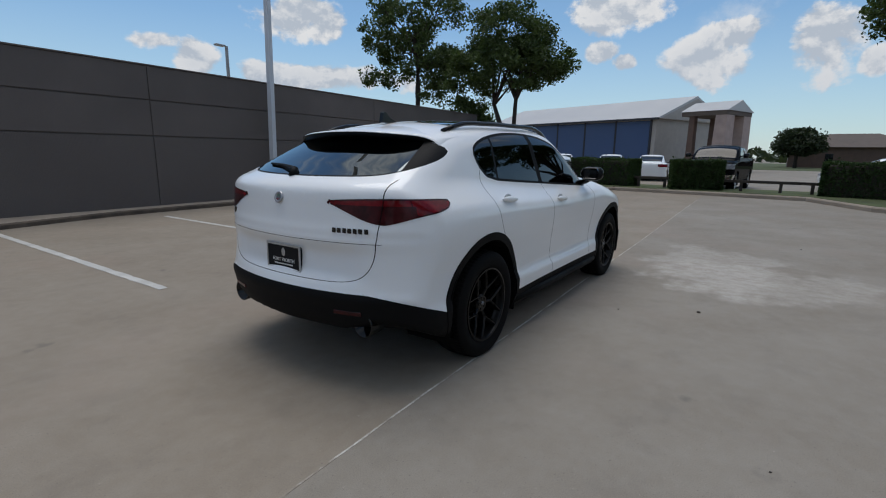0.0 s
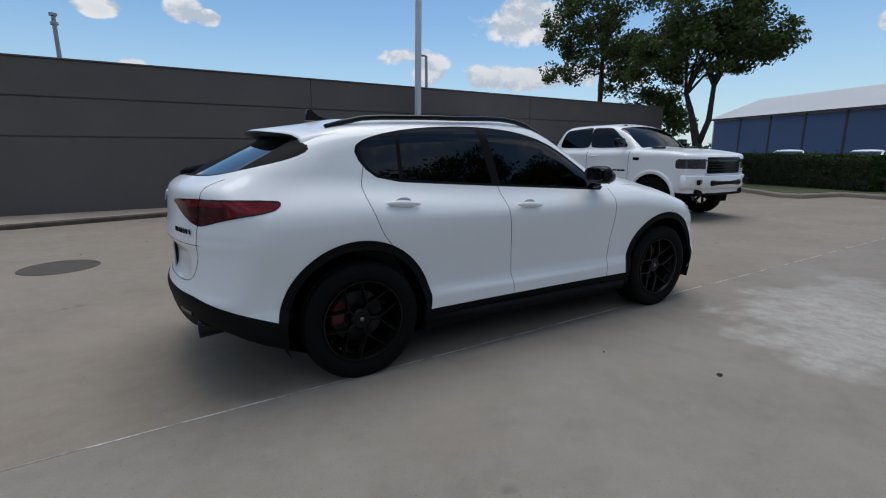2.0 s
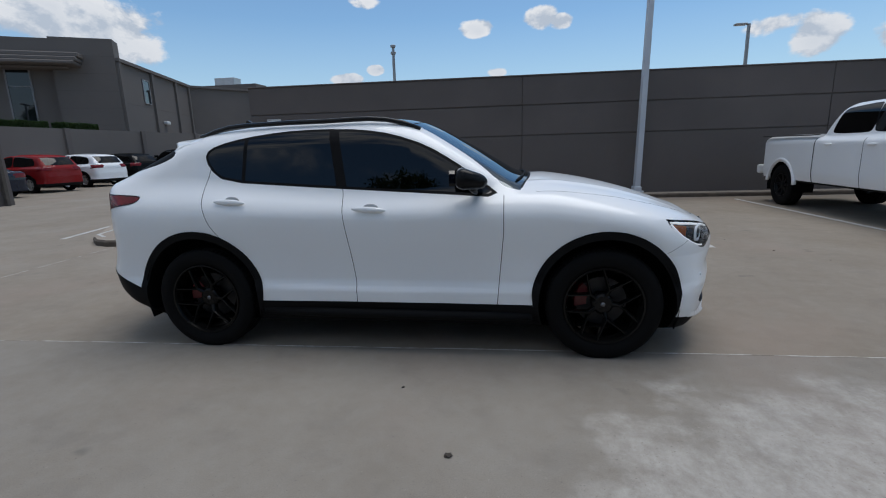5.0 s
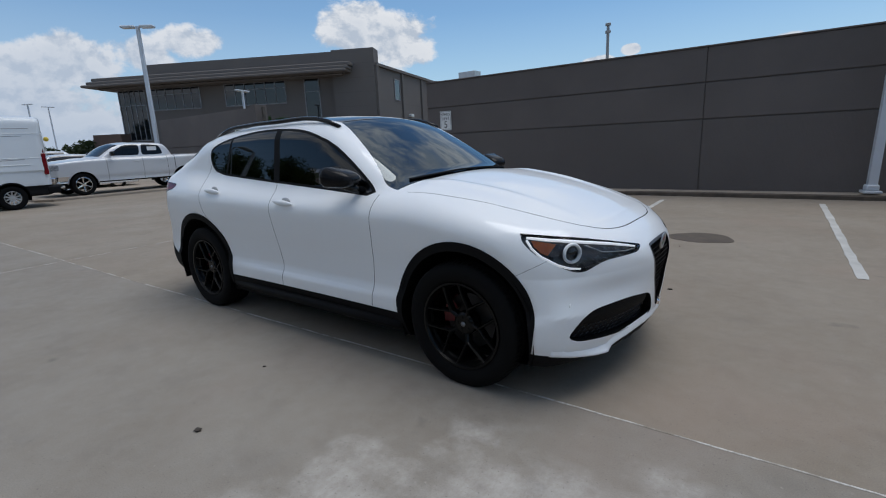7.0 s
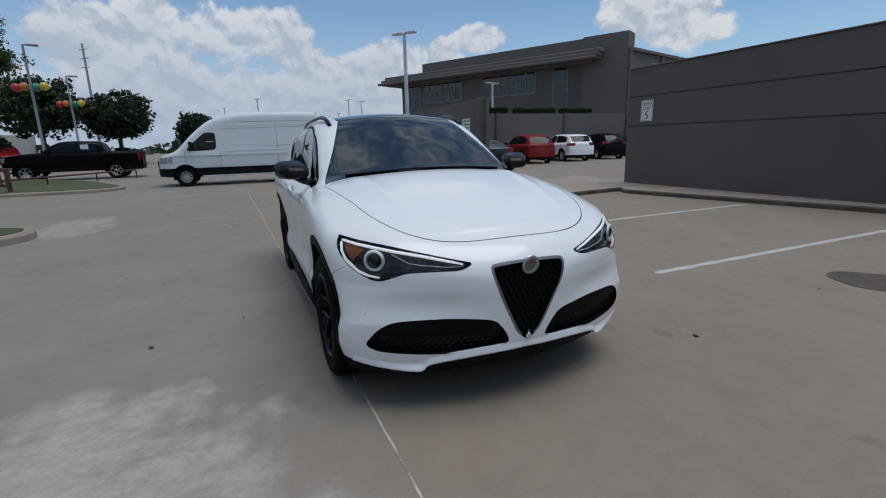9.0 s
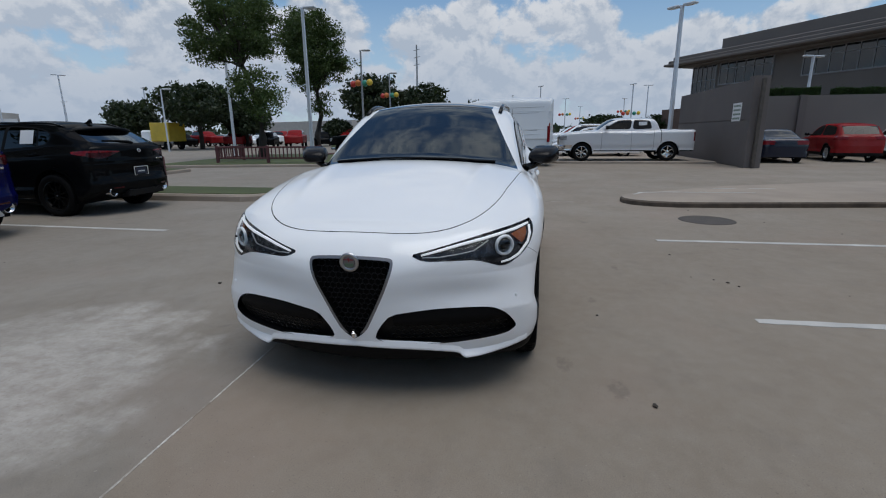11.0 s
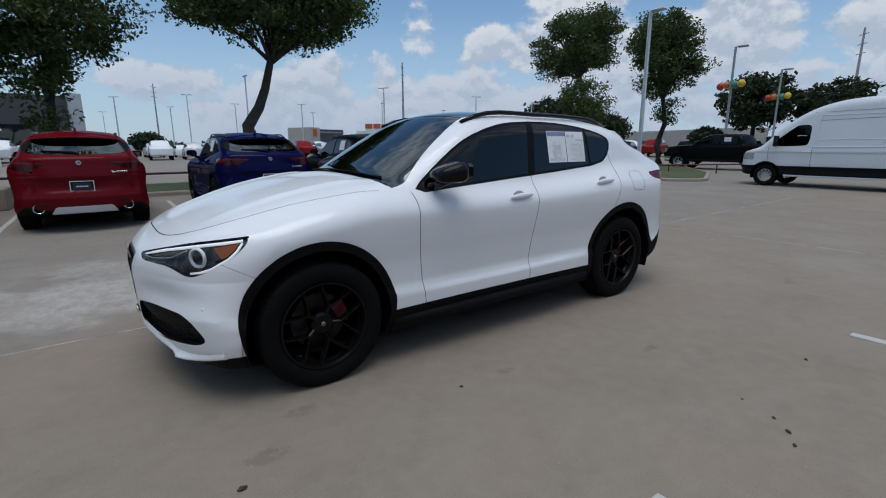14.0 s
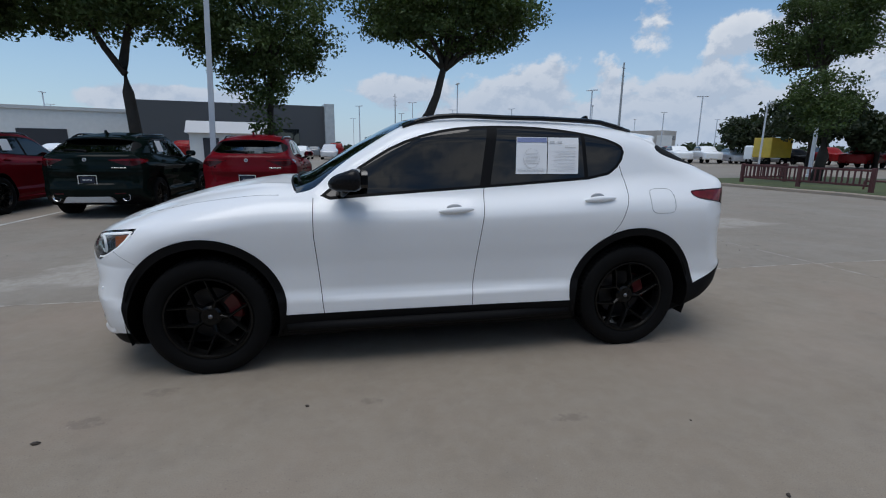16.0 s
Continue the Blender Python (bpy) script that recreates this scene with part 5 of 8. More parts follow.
def vehicle(name, label, category, sp, paint_name, at, steps=(80, 14, 72), group=""):
    """A parked vehicle: skin cut into glass, lamps, grille and cladding, with wheels of its own."""
    f = spec_f(sp)
    s = Shell(f, sp["rear"] + 0.75, sp["front"] - 0.75, sp.get("spine", 0.85), *steps)
    side = lambda x, y, z: (y > 0.4) & (z > sp["belt"] - 0.1)
    for poly in sp["windows"]:
        p = rounded(poly, 2, 0.10)
        s.region("trim", lambda x, y, z: inside(p, x, z) - 0.02, side, ("body",))
        s.region("glass", lambda x, y, z: inside(p, x, z), side, ("trim",))
    if "screen" in sp:
        x0, x1, hw, z0 = sp["screen"]
        s.region("screen", lambda x, y, z: np.maximum(np.maximum(y - hw + 0.12 * (x1 - x) / (x1 - x0) * 0, z0 - 0.06 * y * y - z), np.maximum(x0 - 0.06 * y * y - x, x - x1)), lambda x, y, z: (z > z0 - 0.1) & (x > x0 - 0.3) & (x < x1 + 0.3), ("body",))
    if "back" in sp:
        z0, z1, hw = sp["back"]
        s.region("back", lambda x, y, z: np.maximum(y - hw, np.maximum(z0 - z, z - z1)), lambda x, y, z: x < sp["backx"], ("body",))
    ax_f, ax_r, R = sp["axles"][0], sp["axles"][1], sp["tyre"]
    for cx in (ax_f, ax_r):
        near = lambda x, y, z: (np.abs(x - cx) < R + 0.3) & (y > 0.3) & (z < R * 2 + 0.4)
        rad = lambda x, y, z: np.hypot(x - cx, z - R)
        tag = "arch_front" if cx == ax_f else "arch_rear"
        s.region(tag, lambda x, y, z: rad(x, y, z) - R - 0.10, near, ("body",))
        s.region("well", lambda x, y, z: rad(x, y, z) - R - 0.055, near, (tag,))
    zl = sp.get("clad", sp.get("under", 0.28) + 0.08)
    s.region("cladding", lambda x, y, z: z - zl, lambda x, y, z: z < zl + 0.3, ("body",))
    for tag, key in (("headlamp", "lamp"), ("taillamp", "tail"), ("grille", "grille"), ("bumper", "bumper")):
        if key in sp:
            y0, y1, z0, z1 = sp[key]
            at_front = key != "tail"
            q = (lambda x, y: y - (x - sp["front"]) * 0.6) if at_front else (lambda x, y: y + (x - sp["rear"]) * 0.6)
            where = (lambda x, y, z: (x > sp["front"] - 0.7)) if at_front else (lambda x, y, z: (x < sp["rear"] + 0.6))
            s.region(tag, lambda x, y, z: np.maximum(np.maximum(y0 - q(x, y), q(x, y) - y1), np.maximum(z0 - z, z - z1)), where, ("body",))
    gaps = []
    for x_at in sp.get("doors", ()):
        gaps.append("gap_%d" % len(gaps))
        s.seam(lambda x, y, z: x - x_at, lambda x, y, z: (y > 0.5) & (z < sp["belt"]) & (z > zl), 0.005, name=gaps[-1])
    for xa, dx, zt in sp.get("cuts", ()):
        gaps.append("gap_%d" % len(gaps))
        s.seam(lambda x, y, z: x - xa, lambda x, y, z: (y > 0.5) & (z < zt) & (z > zl), dx, name=gaps[-1])
    car = thing(name, label, category, at, group)
    s.object("body", ("body",), paint_name, car)
    for tag, nm, mat in (("cladding", "lower_trim", sp.get("cladmat", "black_plastic")), ("grille", "grille", sp.get("grillemat", "gloss_black")), ("bumper", "bumper", sp.get("bumpermat", "chrome")), ("screen", "windscreen", "car_glass"), ("back", "rear_window", "car_glass")):
        if tag in s.tag:
            s.object(nm, (tag,), mat, car)
    for sd in (1, -1):
        for tag, nm, mat in (("glass", "side_window", "car_glass"), ("trim", "window_trim", "gloss_black"), ("arch_front", "front_arch", sp.get("archmat", "black_plastic")), ("arch_rear", "rear_arch", sp.get("archmat", "black_plastic")), ("headlamp", "headlight", sp.get("lampmat", "lamp_face")), ("taillamp", "taillight", "tail_red"), *[(g_, "panel_line", "gap") for g_ in gaps]):
            if tag in s.tag:
                s.object(nm, (tag,), mat, car, sd, 0.002)
        for cx in (ax_f, ax_r):
            w_in = sp["width"] - 0.02
            well = moved(lathe([(R + 0.075, w_in), (R + 0.075, w_in - 0.40), (0.0005, w_in - 0.40)], 24), pose(cx, 0, R, 0, 0, 0 if sd > 0 else 180))
            bmesh.ops.delete(well, geom=[v for v in well.verts if v.co.z < 0.18], context="VERTS")
            part("wheel_well", well, "gap", car)
            m = pose(cx, (sp["width"] - 0.035 - sp["treadw"] / 2) * sd, R, 0, 0, 0 if sd > 0 else 180)
            ty = part("wheel", tyre_mesh(R, sp["treadw"], sp["rim"], 36), "rubber", car, "", True, m)
            part("rim", plain_rim(sp["rim"], sp["treadw"], sp.get("spokes", 6), sp.get("spokew", 0.035)), sp.get("rimmat", "matte_silver"), ty)
        for hx, hz in sp.get("handles", ()):
            yy = surf(f, (hx, 0, hz), "y", 1.3, 0.3)
            part("door_handle", blob((hx, (yy + 0.02) * sd, hz), (0.11, 0.018, 0.022), None, 14, 8), paint_name, car, "", True)
        if "mirror" in sp:
            mx, mz, mw, mh = sp["mirror"]
            yy = surf(f, (mx, 0, mz - 0.05), "y", 1.3, 0.3)
            mo = part("wing_mirror", box(mx - 0.06, mx + 0.07, (yy + 0.10) * sd, (yy + 0.10 + mw) * sd, mz - mh / 2, mz + mh / 2, 0.03, seg=2), sp.get("mirrormat", "gloss_black"), car, "", True)
            part("mirror_arm", tube([(mx, (yy - 0.03) * sd, mz - 0.04), (mx, (yy + 0.12) * sd, mz - 0.02)], 0.025, 8), "black_plastic", mo)
    return car, s, f


M["car_glass"] = tinted("car_glass", (0.020, 0.022, 0.025), 1.38)
M["lamp_face"] = surface("lamp_face", (0.35, 0.36, 0.38), 0.15, vary=0.4, coarse=14)
M["lamp_smoked"] = surface("lamp_smoked", (0.05, 0.05, 0.055), 0.12, vary=0.5, coarse=14)

PICKUP = dict(front=3.12, rear=-3.05, width=1.00, belt=1.38, under=0.52, clad=0.56, spine=1.0, bow=0.16, lean=0.0, cabin=0.90, tumble=0.22, roofround=0.14,
              low=[(3.12, 1.27), (3.0, 1.34), (2.7, 1.41), (2.2, 1.445), (1.7, 1.46), (0.4, 1.45), (-0.6, 1.44), (-1.0, 1.46), (-3.18, 1.47)],
              high=[(2.6, 0.9), (1.82, 1.40), (1.22, 1.87), (0.95, 1.975), (0.6, 2.02), (-0.25, 2.015), (-0.62, 1.97), (-0.82, 1.75), (-0.98, 1.42), (-1.2, 0.9)],
              windows=[[(-0.70, 1.475), (-0.55, 1.86), (0.10, 1.905), (0.28, 1.905), (0.30, 1.47)], [(0.34, 1.47), (0.32, 1.905), (0.88, 1.885), (1.46, 1.48)]],
              screen=(1.08, 1.80, 0.74, 1.48), axles=(2.15, -2.08), tyre=0.43, treadw=0.28, rim=0.25, rimmat="satin_black", spokes=8,
              lamp=(0.62, 1.24, 1.04, 1.225), lampmat="lamp_smoked", grille=(-0.3, 0.58, 0.93, 1.265), tail=(0.86, 1.02, 1.0, 1.35), clad_none=0,
              doors=(0.33, 1.55), cuts=((-0.98, 0.012, 1.5),), handles=((-0.55, 1.27), (0.55, 1.27)), mirror=(1.36, 1.56, 0.24, 0.20), archmat="white_paint")
SILVER_PICKUP = dict(PICKUP, cabin=0.90, front=2.85, rear=-2.95, axles=(1.88, -1.77), tyre=0.40, rim=0.26, rimmat="chrome", spokes=6, spokew=0.03, archmat="silver_paint", under=0.42, clad=0.47, width=1.0,
                     high=[(2.2, 0.9), (1.30, 1.34), (0.65, 1.78), (0.35, 1.86), (0.1, 1.88), (-0.7, 1.87), (-1.15, 1.83), (-1.32, 1.66), (-1.45, 1.35), (-1.7, 0.9)],
                     low=[(2.85, 1.10), (2.7, 1.20), (2.4, 1.26), (1.9, 1.31), (1.3, 1.34), (0.4, 1.33), (-1.0, 1.33), (-1.3, 1.36), (-2.95, 1.37)], belt=1.30,
                     windows=[[(-1.05, 1.40), (-0.95, 1.72), (-0.32, 1.76), (-0.27, 1.38)], [(-0.15, 1.38), (-0.20, 1.76), (0.36, 1.73), (0.90, 1.40)]], screen=(0.55, 1.25, 0.74, 1.38),
                     lamp=(0.55, 1.15, 0.92, 1.12), grille=(-0.3, 0.5, 0.74, 1.14), bumper=(-0.3, 1.4, 0.50, 0.70), lampmat="lamp_face", tail=(0.86, 1.05, 0.85, 1.25), handles=((-0.95, 1.15), (0.02, 1.15)), mirror=(0.85, 1.45, 0.20, 0.17), doors=(-1.15, -0.21, 1.05), cuts=((-1.45, 0.012, 1.4),))
BLACK_PICKUP = dict(SILVER_PICKUP, archmat="black_paint", rimmat="matte_silver")
VAN = dict(front=3.05, rear=-2.85, width=1.02, belt=1.25, under=0.36, clad=0.67, spine=1.2, bow=0.30, lean=0.0, cabin=1.02, tumble=0.09, roofround=0.18,
           low=[(3.05, 0.95), (2.9, 1.10), (2.6, 1.22), (2.2, 1.34), (1.8, 1.42), (0.0, 1.42), (-2.85, 1.42)],
           high=[(2.9, 0.95), (2.3, 1.40), (1.75, 1.95), (1.35, 2.28), (0.9, 2.52), (0.3, 2.68), (-0.6, 2.74), (-2.0, 2.76), (-2.7, 2.74), (-2.9, 2.68)],
           windows=[[(0.98, 1.32), (0.98, 1.92), (1.32, 1.92), (2.02, 1.30)]], screen=(1.42, 2.25, 0.80, 1.40), axles=(2.08, -1.74), tyre=0.355, treadw=0.22, rim=0.205, spokes=10, spokew=0.03,
           lamp=(0.72, 1.35, 0.85, 1.08), grille=(-0.3, 0.62, 0.62, 0.95), tail=(0.97, 1.05, 1.0, 1.75), doors=(0.86, 2.05), cuts=((-1.2, 0.004, 2.3),), handles=((1.0, 1.12),), mirror=(1.80, 1.45, 0.16, 0.34), archmat="black_plastic", rimmat="matte_silver")
SEDAN = dict(front=2.35, rear=-2.45, width=0.92, belt=0.98, under=0.22, clad=0.27, spine=0.66, cabin=0.76, tumble=0.36, lean=0.06,
             low=[(2.35, 0.66), (2.2, 0.76), (1.8, 0.86), (1.2, 0.93), (0.5, 0.98), (-1.0, 1.02), (-1.8, 1.05), (-2.3, 1.04), (-2.45, 0.96)],
             high=[(1.6, 0.7), (1.1, 0.96), (0.35, 1.36), (0.0, 1.43), (-0.5, 1.45), (-1.0, 1.40), (-1.6, 1.20), (-2.1, 1.02), (-2.4, 0.8)],
             windows=[[(-1.35, 1.04), (-1.1, 1.26), (-0.6, 1.35), (-0.42, 1.36), (-0.38, 1.02)], [(-0.28, 1.02), (-0.32, 1.36), (0.05, 1.34), (0.75, 1.0)]],
             screen=(0.30, 1.0, 0.66, 1.0), back=(1.08, 1.36, 0.58), backx=-1.0, axles=(1.40, -1.42), tyre=0.335, treadw=0.22, rim=0.225, lamp=(0.5, 1.2, 0.62, 0.76), tail=(0.42, 1.15, 0.78, 0.94), grille=(-0.3, 0.4, 0.42, 0.66), doors=(-1.25, -0.33, 0.78), handles=((-1.1, 0.86), (-0.15, 0.86)), mirror=(0.72, 1.03, 0.17, 0.12), archmat="gap")
WAGON = dict(front=2.25, rear=-2.30, width=0.93, belt=1.10, under=0.26, clad=0.40, spine=0.72, cabin=0.80, tumble=0.26, lean=0.10,
             low=[(2.25, 0.80), (2.1, 0.92), (1.8, 1.0), (1.2, 1.08), (0.5, 1.12), (-1.0, 1.14), (-2.0, 1.15), (-2.3, 1.10)],
             high=[(1.7, 0.7), (1.2, 1.05), (0.5, 1.52), (0.2, 1.62), (-0.4, 1.67), (-1.2, 1.65), (-1.8, 1.58), (-2.05, 1.35), (-2.3, 1.0), (-2.5, 0.7)],
             windows=[[(-1.75, 1.18), (-1.6, 1.46), (-1.1, 1.53), (-0.46, 1.56), (-0.42, 1.15)], [(-0.32, 1.14), (-0.36, 1.56), (0.1, 1.54), (0.85, 1.13)]],
             screen=(0.45, 1.12, 0.70, 1.13), back=(1.18, 1.52, 0.62), backx=-1.7, axles=(1.37, -1.37), tyre=0.36, treadw=0.23, rim=0.24, lamp=(0.5, 1.15, 0.78, 0.93), tail=(0.5, 1.1, 0.95, 1.12), grille=(-0.3, 0.45, 0.50, 0.85), doors=(-1.28, -0.37, 0.82), handles=((-1.15, 1.02), (-0.15, 1.02)), mirror=(0.80, 1.18, 0.18, 0.14))

# heavy white pickup by the wall
heavy_truck, heavy_skin, heavy_f = vehicle("pickup_truck", "white heavy-duty crew cab pickup with black wheels", "truck", PICKUP, "white_paint", pose(7.42, 5.08, 0, 0, 0, -90.6), (110, 18, 90))
for sd in (1, -1):
    part("fog_light", moved(box(-0.05, 0.016, -0.13, 0.13, -0.055, 0.055, 0.02), pose(3.090, 0.72 * sd, 0.785, 0, 0, -19 * sd)), "gloss_black", heavy_truck)
    for cx in PICKUP["axles"]:
        arc = [(cx + 0.535 * math.cos(math.radians(a)), 0.975 * sd, 0.43 + 0.535 * math.sin(math.radians(a))) for a in range(4, 177, 8)]
        part("wheel_flare", tube(arc, 0.042, 8), "white_paint", heavy_truck, "", True)
    # the maker's name as plain bars low on the front door, and a small emblem on the wing
    y_name = surf(heavy_f, (1.15, 0, 0.98), "y", 1.3, 0.5)
    bars(heavy_truck, "door_badge", 1.14, 1.48, 3, (y_name + 0.004) * sd, 0.965, 0.035, "gloss_black", "x", 0.004, 0.12)
    part("wing_badge", box(1.66, 1.82, (y_name - 0.01) * sd, (y_name + 0.006) * sd, 1.19, 1.25, 0.01), "gloss_black", heavy_truck)
    part("hood_scoop", blob((1.95, 0.55 * sd, 1.455), (0.17, 0.10, 0.035), None, 16, 8), "gloss_black", heavy_truck, "", True)
part("lower_intake", box(3.10, 3.188, -0.50, 0.50, 0.70, 0.815, 0.03), "gloss_black", heavy_truck)
bm = bmesh.new()
rows = []
for i in range(25):
    y = -1.0 + i / 12
    x = 3.12 - 0.17 * (abs(y) / 0.9) ** 2.6 - 0.10 * max(0, abs(y) - 0.93)
    rows.append([bm.verts.new((x + dx, y, z)) for dx, z in ((-0.06, 0.915), (0.045, 0.905), (0.060, 0.885), (0.062, 0.70), (0.045, 0.65), (-0.08, 0.63))])
for A, B in zip(rows, rows[1:]):
    for k in range(5):
        bm.faces.new((A[k], A[k + 1], B[k + 1], B[k]))
bm.faces.new(rows[0])
bm.faces.new(rows[-1][::-1])
bmesh.ops.recalc_face_normals(bm, faces=bm.faces)
part("front_bumper", bm, "white_paint", heavy_truck, "", True)
part("valance", box(2.80, 3.06, -0.80, 0.80, 0.50, 0.635, 0.03), "black_plastic", heavy_truck)
for k in range(6):
    part("grille_bar", box(3.085, 3.125, -0.55, 0.55, 0.955 + 0.052 * k, 0.968 + 0.052 * k, 0.004), "satin_black", heavy_truck)
part("grille_rim", tube([(3.10, -0.58, 0.925), (3.115, 0, 0.925), (3.10, 0.58, 0.925)], 0.022, 8), "white_paint", heavy_truck, "", True)
for k in range(5):
    part("roof_light", blob((0.90, -0.4 + 0.2 * k, 1.965), (0.06, 0.04, 0.022), None, 10, 6), "lamp_smoked", heavy_truck)
part("bed_rail_cap", box(-2.97, -1.0, 0.90, 0.985, 1.435, 1.452, 0.006), "black_plastic", heavy_truck)
part("bed_rail_cap", box(-2.97, -1.0, -0.985, -0.90, 1.435, 1.452, 0.006), "black_plastic", heavy_truck)
part("rear_bumper", box(-3.19, -3.03, -0.96, 0.96, 0.62, 0.82, 0.04, seg=2), "white_metal", heavy_truck)

silver_truck, silver_skin, silver_f = vehicle("pickup_truck", "silver crew cab pickup with chrome wheels on the lot", "truck", SILVER_PICKUP, "silver_paint", pose(-18.95, 4.88, 0.1, 0, 0, -87.3), (90, 14, 72))
for sd in (1, -1):
    part("window_sheet", box(-0.85, -0.50, (surf(silver_f, (-0.7, 0, 1.55), "y", 1.3, 0.3) - 0.006) * sd, (surf(silver_f, (-0.7, 0, 1.55), "y", 1.3, 0.3) + 0.006) * sd, 1.48, 1.68), "paper", silver_truck)
part("front_bumper", box(2.70, 2.90, -0.95, 0.95, 0.50, 0.72, 0.05, seg=2), "chrome", silver_truck)
black_truck, _, _ = vehicle("pickup_truck", "black crew cab pickup with silver wheels", "truck", BLACK_PICKUP, "black_paint", pose(-25.3, -9.0, 0, 0, 0, -88), (80, 12, 64))
part("window_sheet", box(-0.75, -0.42, 0.862, 0.868, 1.48, 1.70), "paper", black_truck)

van, van_skin, van_f = vehicle("cargo_van", "white high-roof cargo van with dark lower trim", "van", VAN, "van_paint", pose(-16.63, -1.16, 0, 0, 0, -90), (100, 18, 84))
for sd in (1, -1):
    for x0, x1 in ((-0.9, 0.75), (-2.75, -1.05)):
        y_p = surf(van_f, ((x0 + x1) / 2, 0, 1.85), "y", 1.3, 0.5)
        bm = tube([(x0, 0, -0.36), (x0, 0, 0.36), (x1, 0, 0.36), (x1, 0, -0.36), (x0, 0, -0.36)], 0.010, 6)
        part("panel_rib", moved(bm, pose(0, y_p * sd, 1.85, 5 * sd, 0, 0)), "van_paint", van)
    y_p = surf(van_f, (0, 0, 1.18), "y", 1.3, 0.5)
    part("body_rib", tube([(-2.3, (y_p - 0.015) * sd, 1.30), (0.8, (y_p - 0.004) * sd, 1.26)], 0.014, 6), "van_paint", van)
    # thin grey tubes put the shade of the pressed side grooves into colour
    for za, xa, zb, xb in ((2.30, 0.95, 2.36, -2.45), (2.06, 0.75, 2.14, -2.25), (1.40, -0.75, 1.46, -2.2)):
        pts = []
        for k in range(7):
            xx, zz = xa + (xb - xa) * k / 6, za + (zb - za) * k / 6
            pts.append((xx, (surf(van_f, (xx, 0, zz), "y", 1.3, 0.5) + 0.001) * sd, zz))
        part("groove_shade", tube(pts, 0.007, 5), "mullion_grey", van)
part("window_sheet", box(1.05, 1.30, 0.985, 0.99, 1.38, 1.62), "paper", van)
for sd in (1, -1):
    part("sill_panel", box(-1.22, 1.55, 0.945 * sd, 1.0 * sd, 0.335, 0.415, 0.02), "van_paint", van)
    part("tail_lamp", box(-2.715, -2.60, 0.915 * sd, 1.012 * sd, 0.98, 1.62, 0.02), "tail_red", van)
part("rear_bumper", box(-2.93, -2.60, -0.98, 0.98, 0.40, 0.62, 0.04, seg=2), "black_plastic", van)

# the row of like crossovers across the aisle, tails to the camera
ROW_LABELS = (("glossy dark red crossover with a pale skid plate", "red_paint", 2.60, -8.62), ("glossy deep blue crossover with a pale skid plate", "blue_paint", -0.42, -8.66), ("glossy black crossover with a sheet in its window", "black_paint", -3.40, -8.70), ("glossy dark green-black crossover with a pale skid plate", "green_black_paint", 5.42, -8.52), ("glossy dark red crossover at the row's end", "red_paint", 8.30, -8.45))
first = crossover(ROW_LABELS[0][0], pose(2.60, -8.62, 0, 0, 0, -90), "red_paint", SKIN, False)
first["group"] = "crossovers in the row"
for sd in (1, -1):
    part("window_sheet", moved(box(-1.0, -0.72, -0.001, 0.001, -0.12, 0.12), pose(0, (side_y(-0.86, 1.37) + 0.010) * sd, 1.37, 16.5 * sd, 0, 0)), "paper", first)
for row_label, row_paint, row_x, row_y in ROW_LABELS[1:]:
    c = copy_thing(first, pose(row_x, row_y, 0, 0, 0, -90))
    c["label"] = row_label
    for o in c.children_recursive:
        for slot in o.material_slots:
            if slot.material == M["red_paint"]:
                slot.link = "OBJECT"
                slot.material = M[row_paint]
            if row_paint == "black_paint" and o.name.startswith("skid_plate"):
                slot.link = "OBJECT"
                slot.material = M["satin_black"]

# cars along the inner yard wall
sedan, _, _ = vehicle("sedan_car", "dark blue sedan parked nose to the wall", "car", SEDAN, "dark_blue_paint", pose(-20.6, 11.7, 0, 0, 0, 172), (60, 12, 60))
red_suv, _, _ = vehicle("compact_suv", "bright red compact crossover parked at the wall", "car", WAGON, "bright_red_paint", pose(-21.2, 14.9, 0, 0, 0, 172), (60, 12, 60))
white_suv = copy_thing(red_suv, pose(-21.8, 18.2, 0, 0, 0, 172))
white_suv["label"] = "white crossover parked nose to the wall"
dark_suv = copy_thing(red_suv, pose(-22.4, 21.5, 0, 0, 0, 170))
dark_suv["label"] = "black crossover parked nose to the wall"
for ob, col in ((white_suv, "white_paint"), (dark_suv, "black_paint")):
    for o in ob.children_recursive:
        for slot in o.material_slots:
            if slot.material == M["bright_red_paint"]:
                slot.link = "OBJECT"
                slot.material = M[col]
dark_truck = copy_thing(black_truck, pose(-21.5, 25.6, 0, 0, 0, 168))
dark_truck["label"] = "black crew cab pickup in the inner yard"

# cars beyond the hedge
big = copy_thing(black_truck, pose(19.9, -0.30, 0, 0, 0, 176))
big["label"] = "black crew cab pickup facing the clipped hedge"
pale, _, _ = vehicle("sedan_car", "white sedan parked beyond the clipped hedge", "car", dict(SEDAN), "white_paint", pose(26.5, 3.75, 0, 0, 0, 8), (56, 10, 56), "cars beyond the hedge")
for x, y, rz in ((27.5, 6.4, 10), (26.0, 9.2, 20), (23.5, -6.3, 80)):
    copy_thing(pale, pose(x, y, 0, 0, 0, rz))


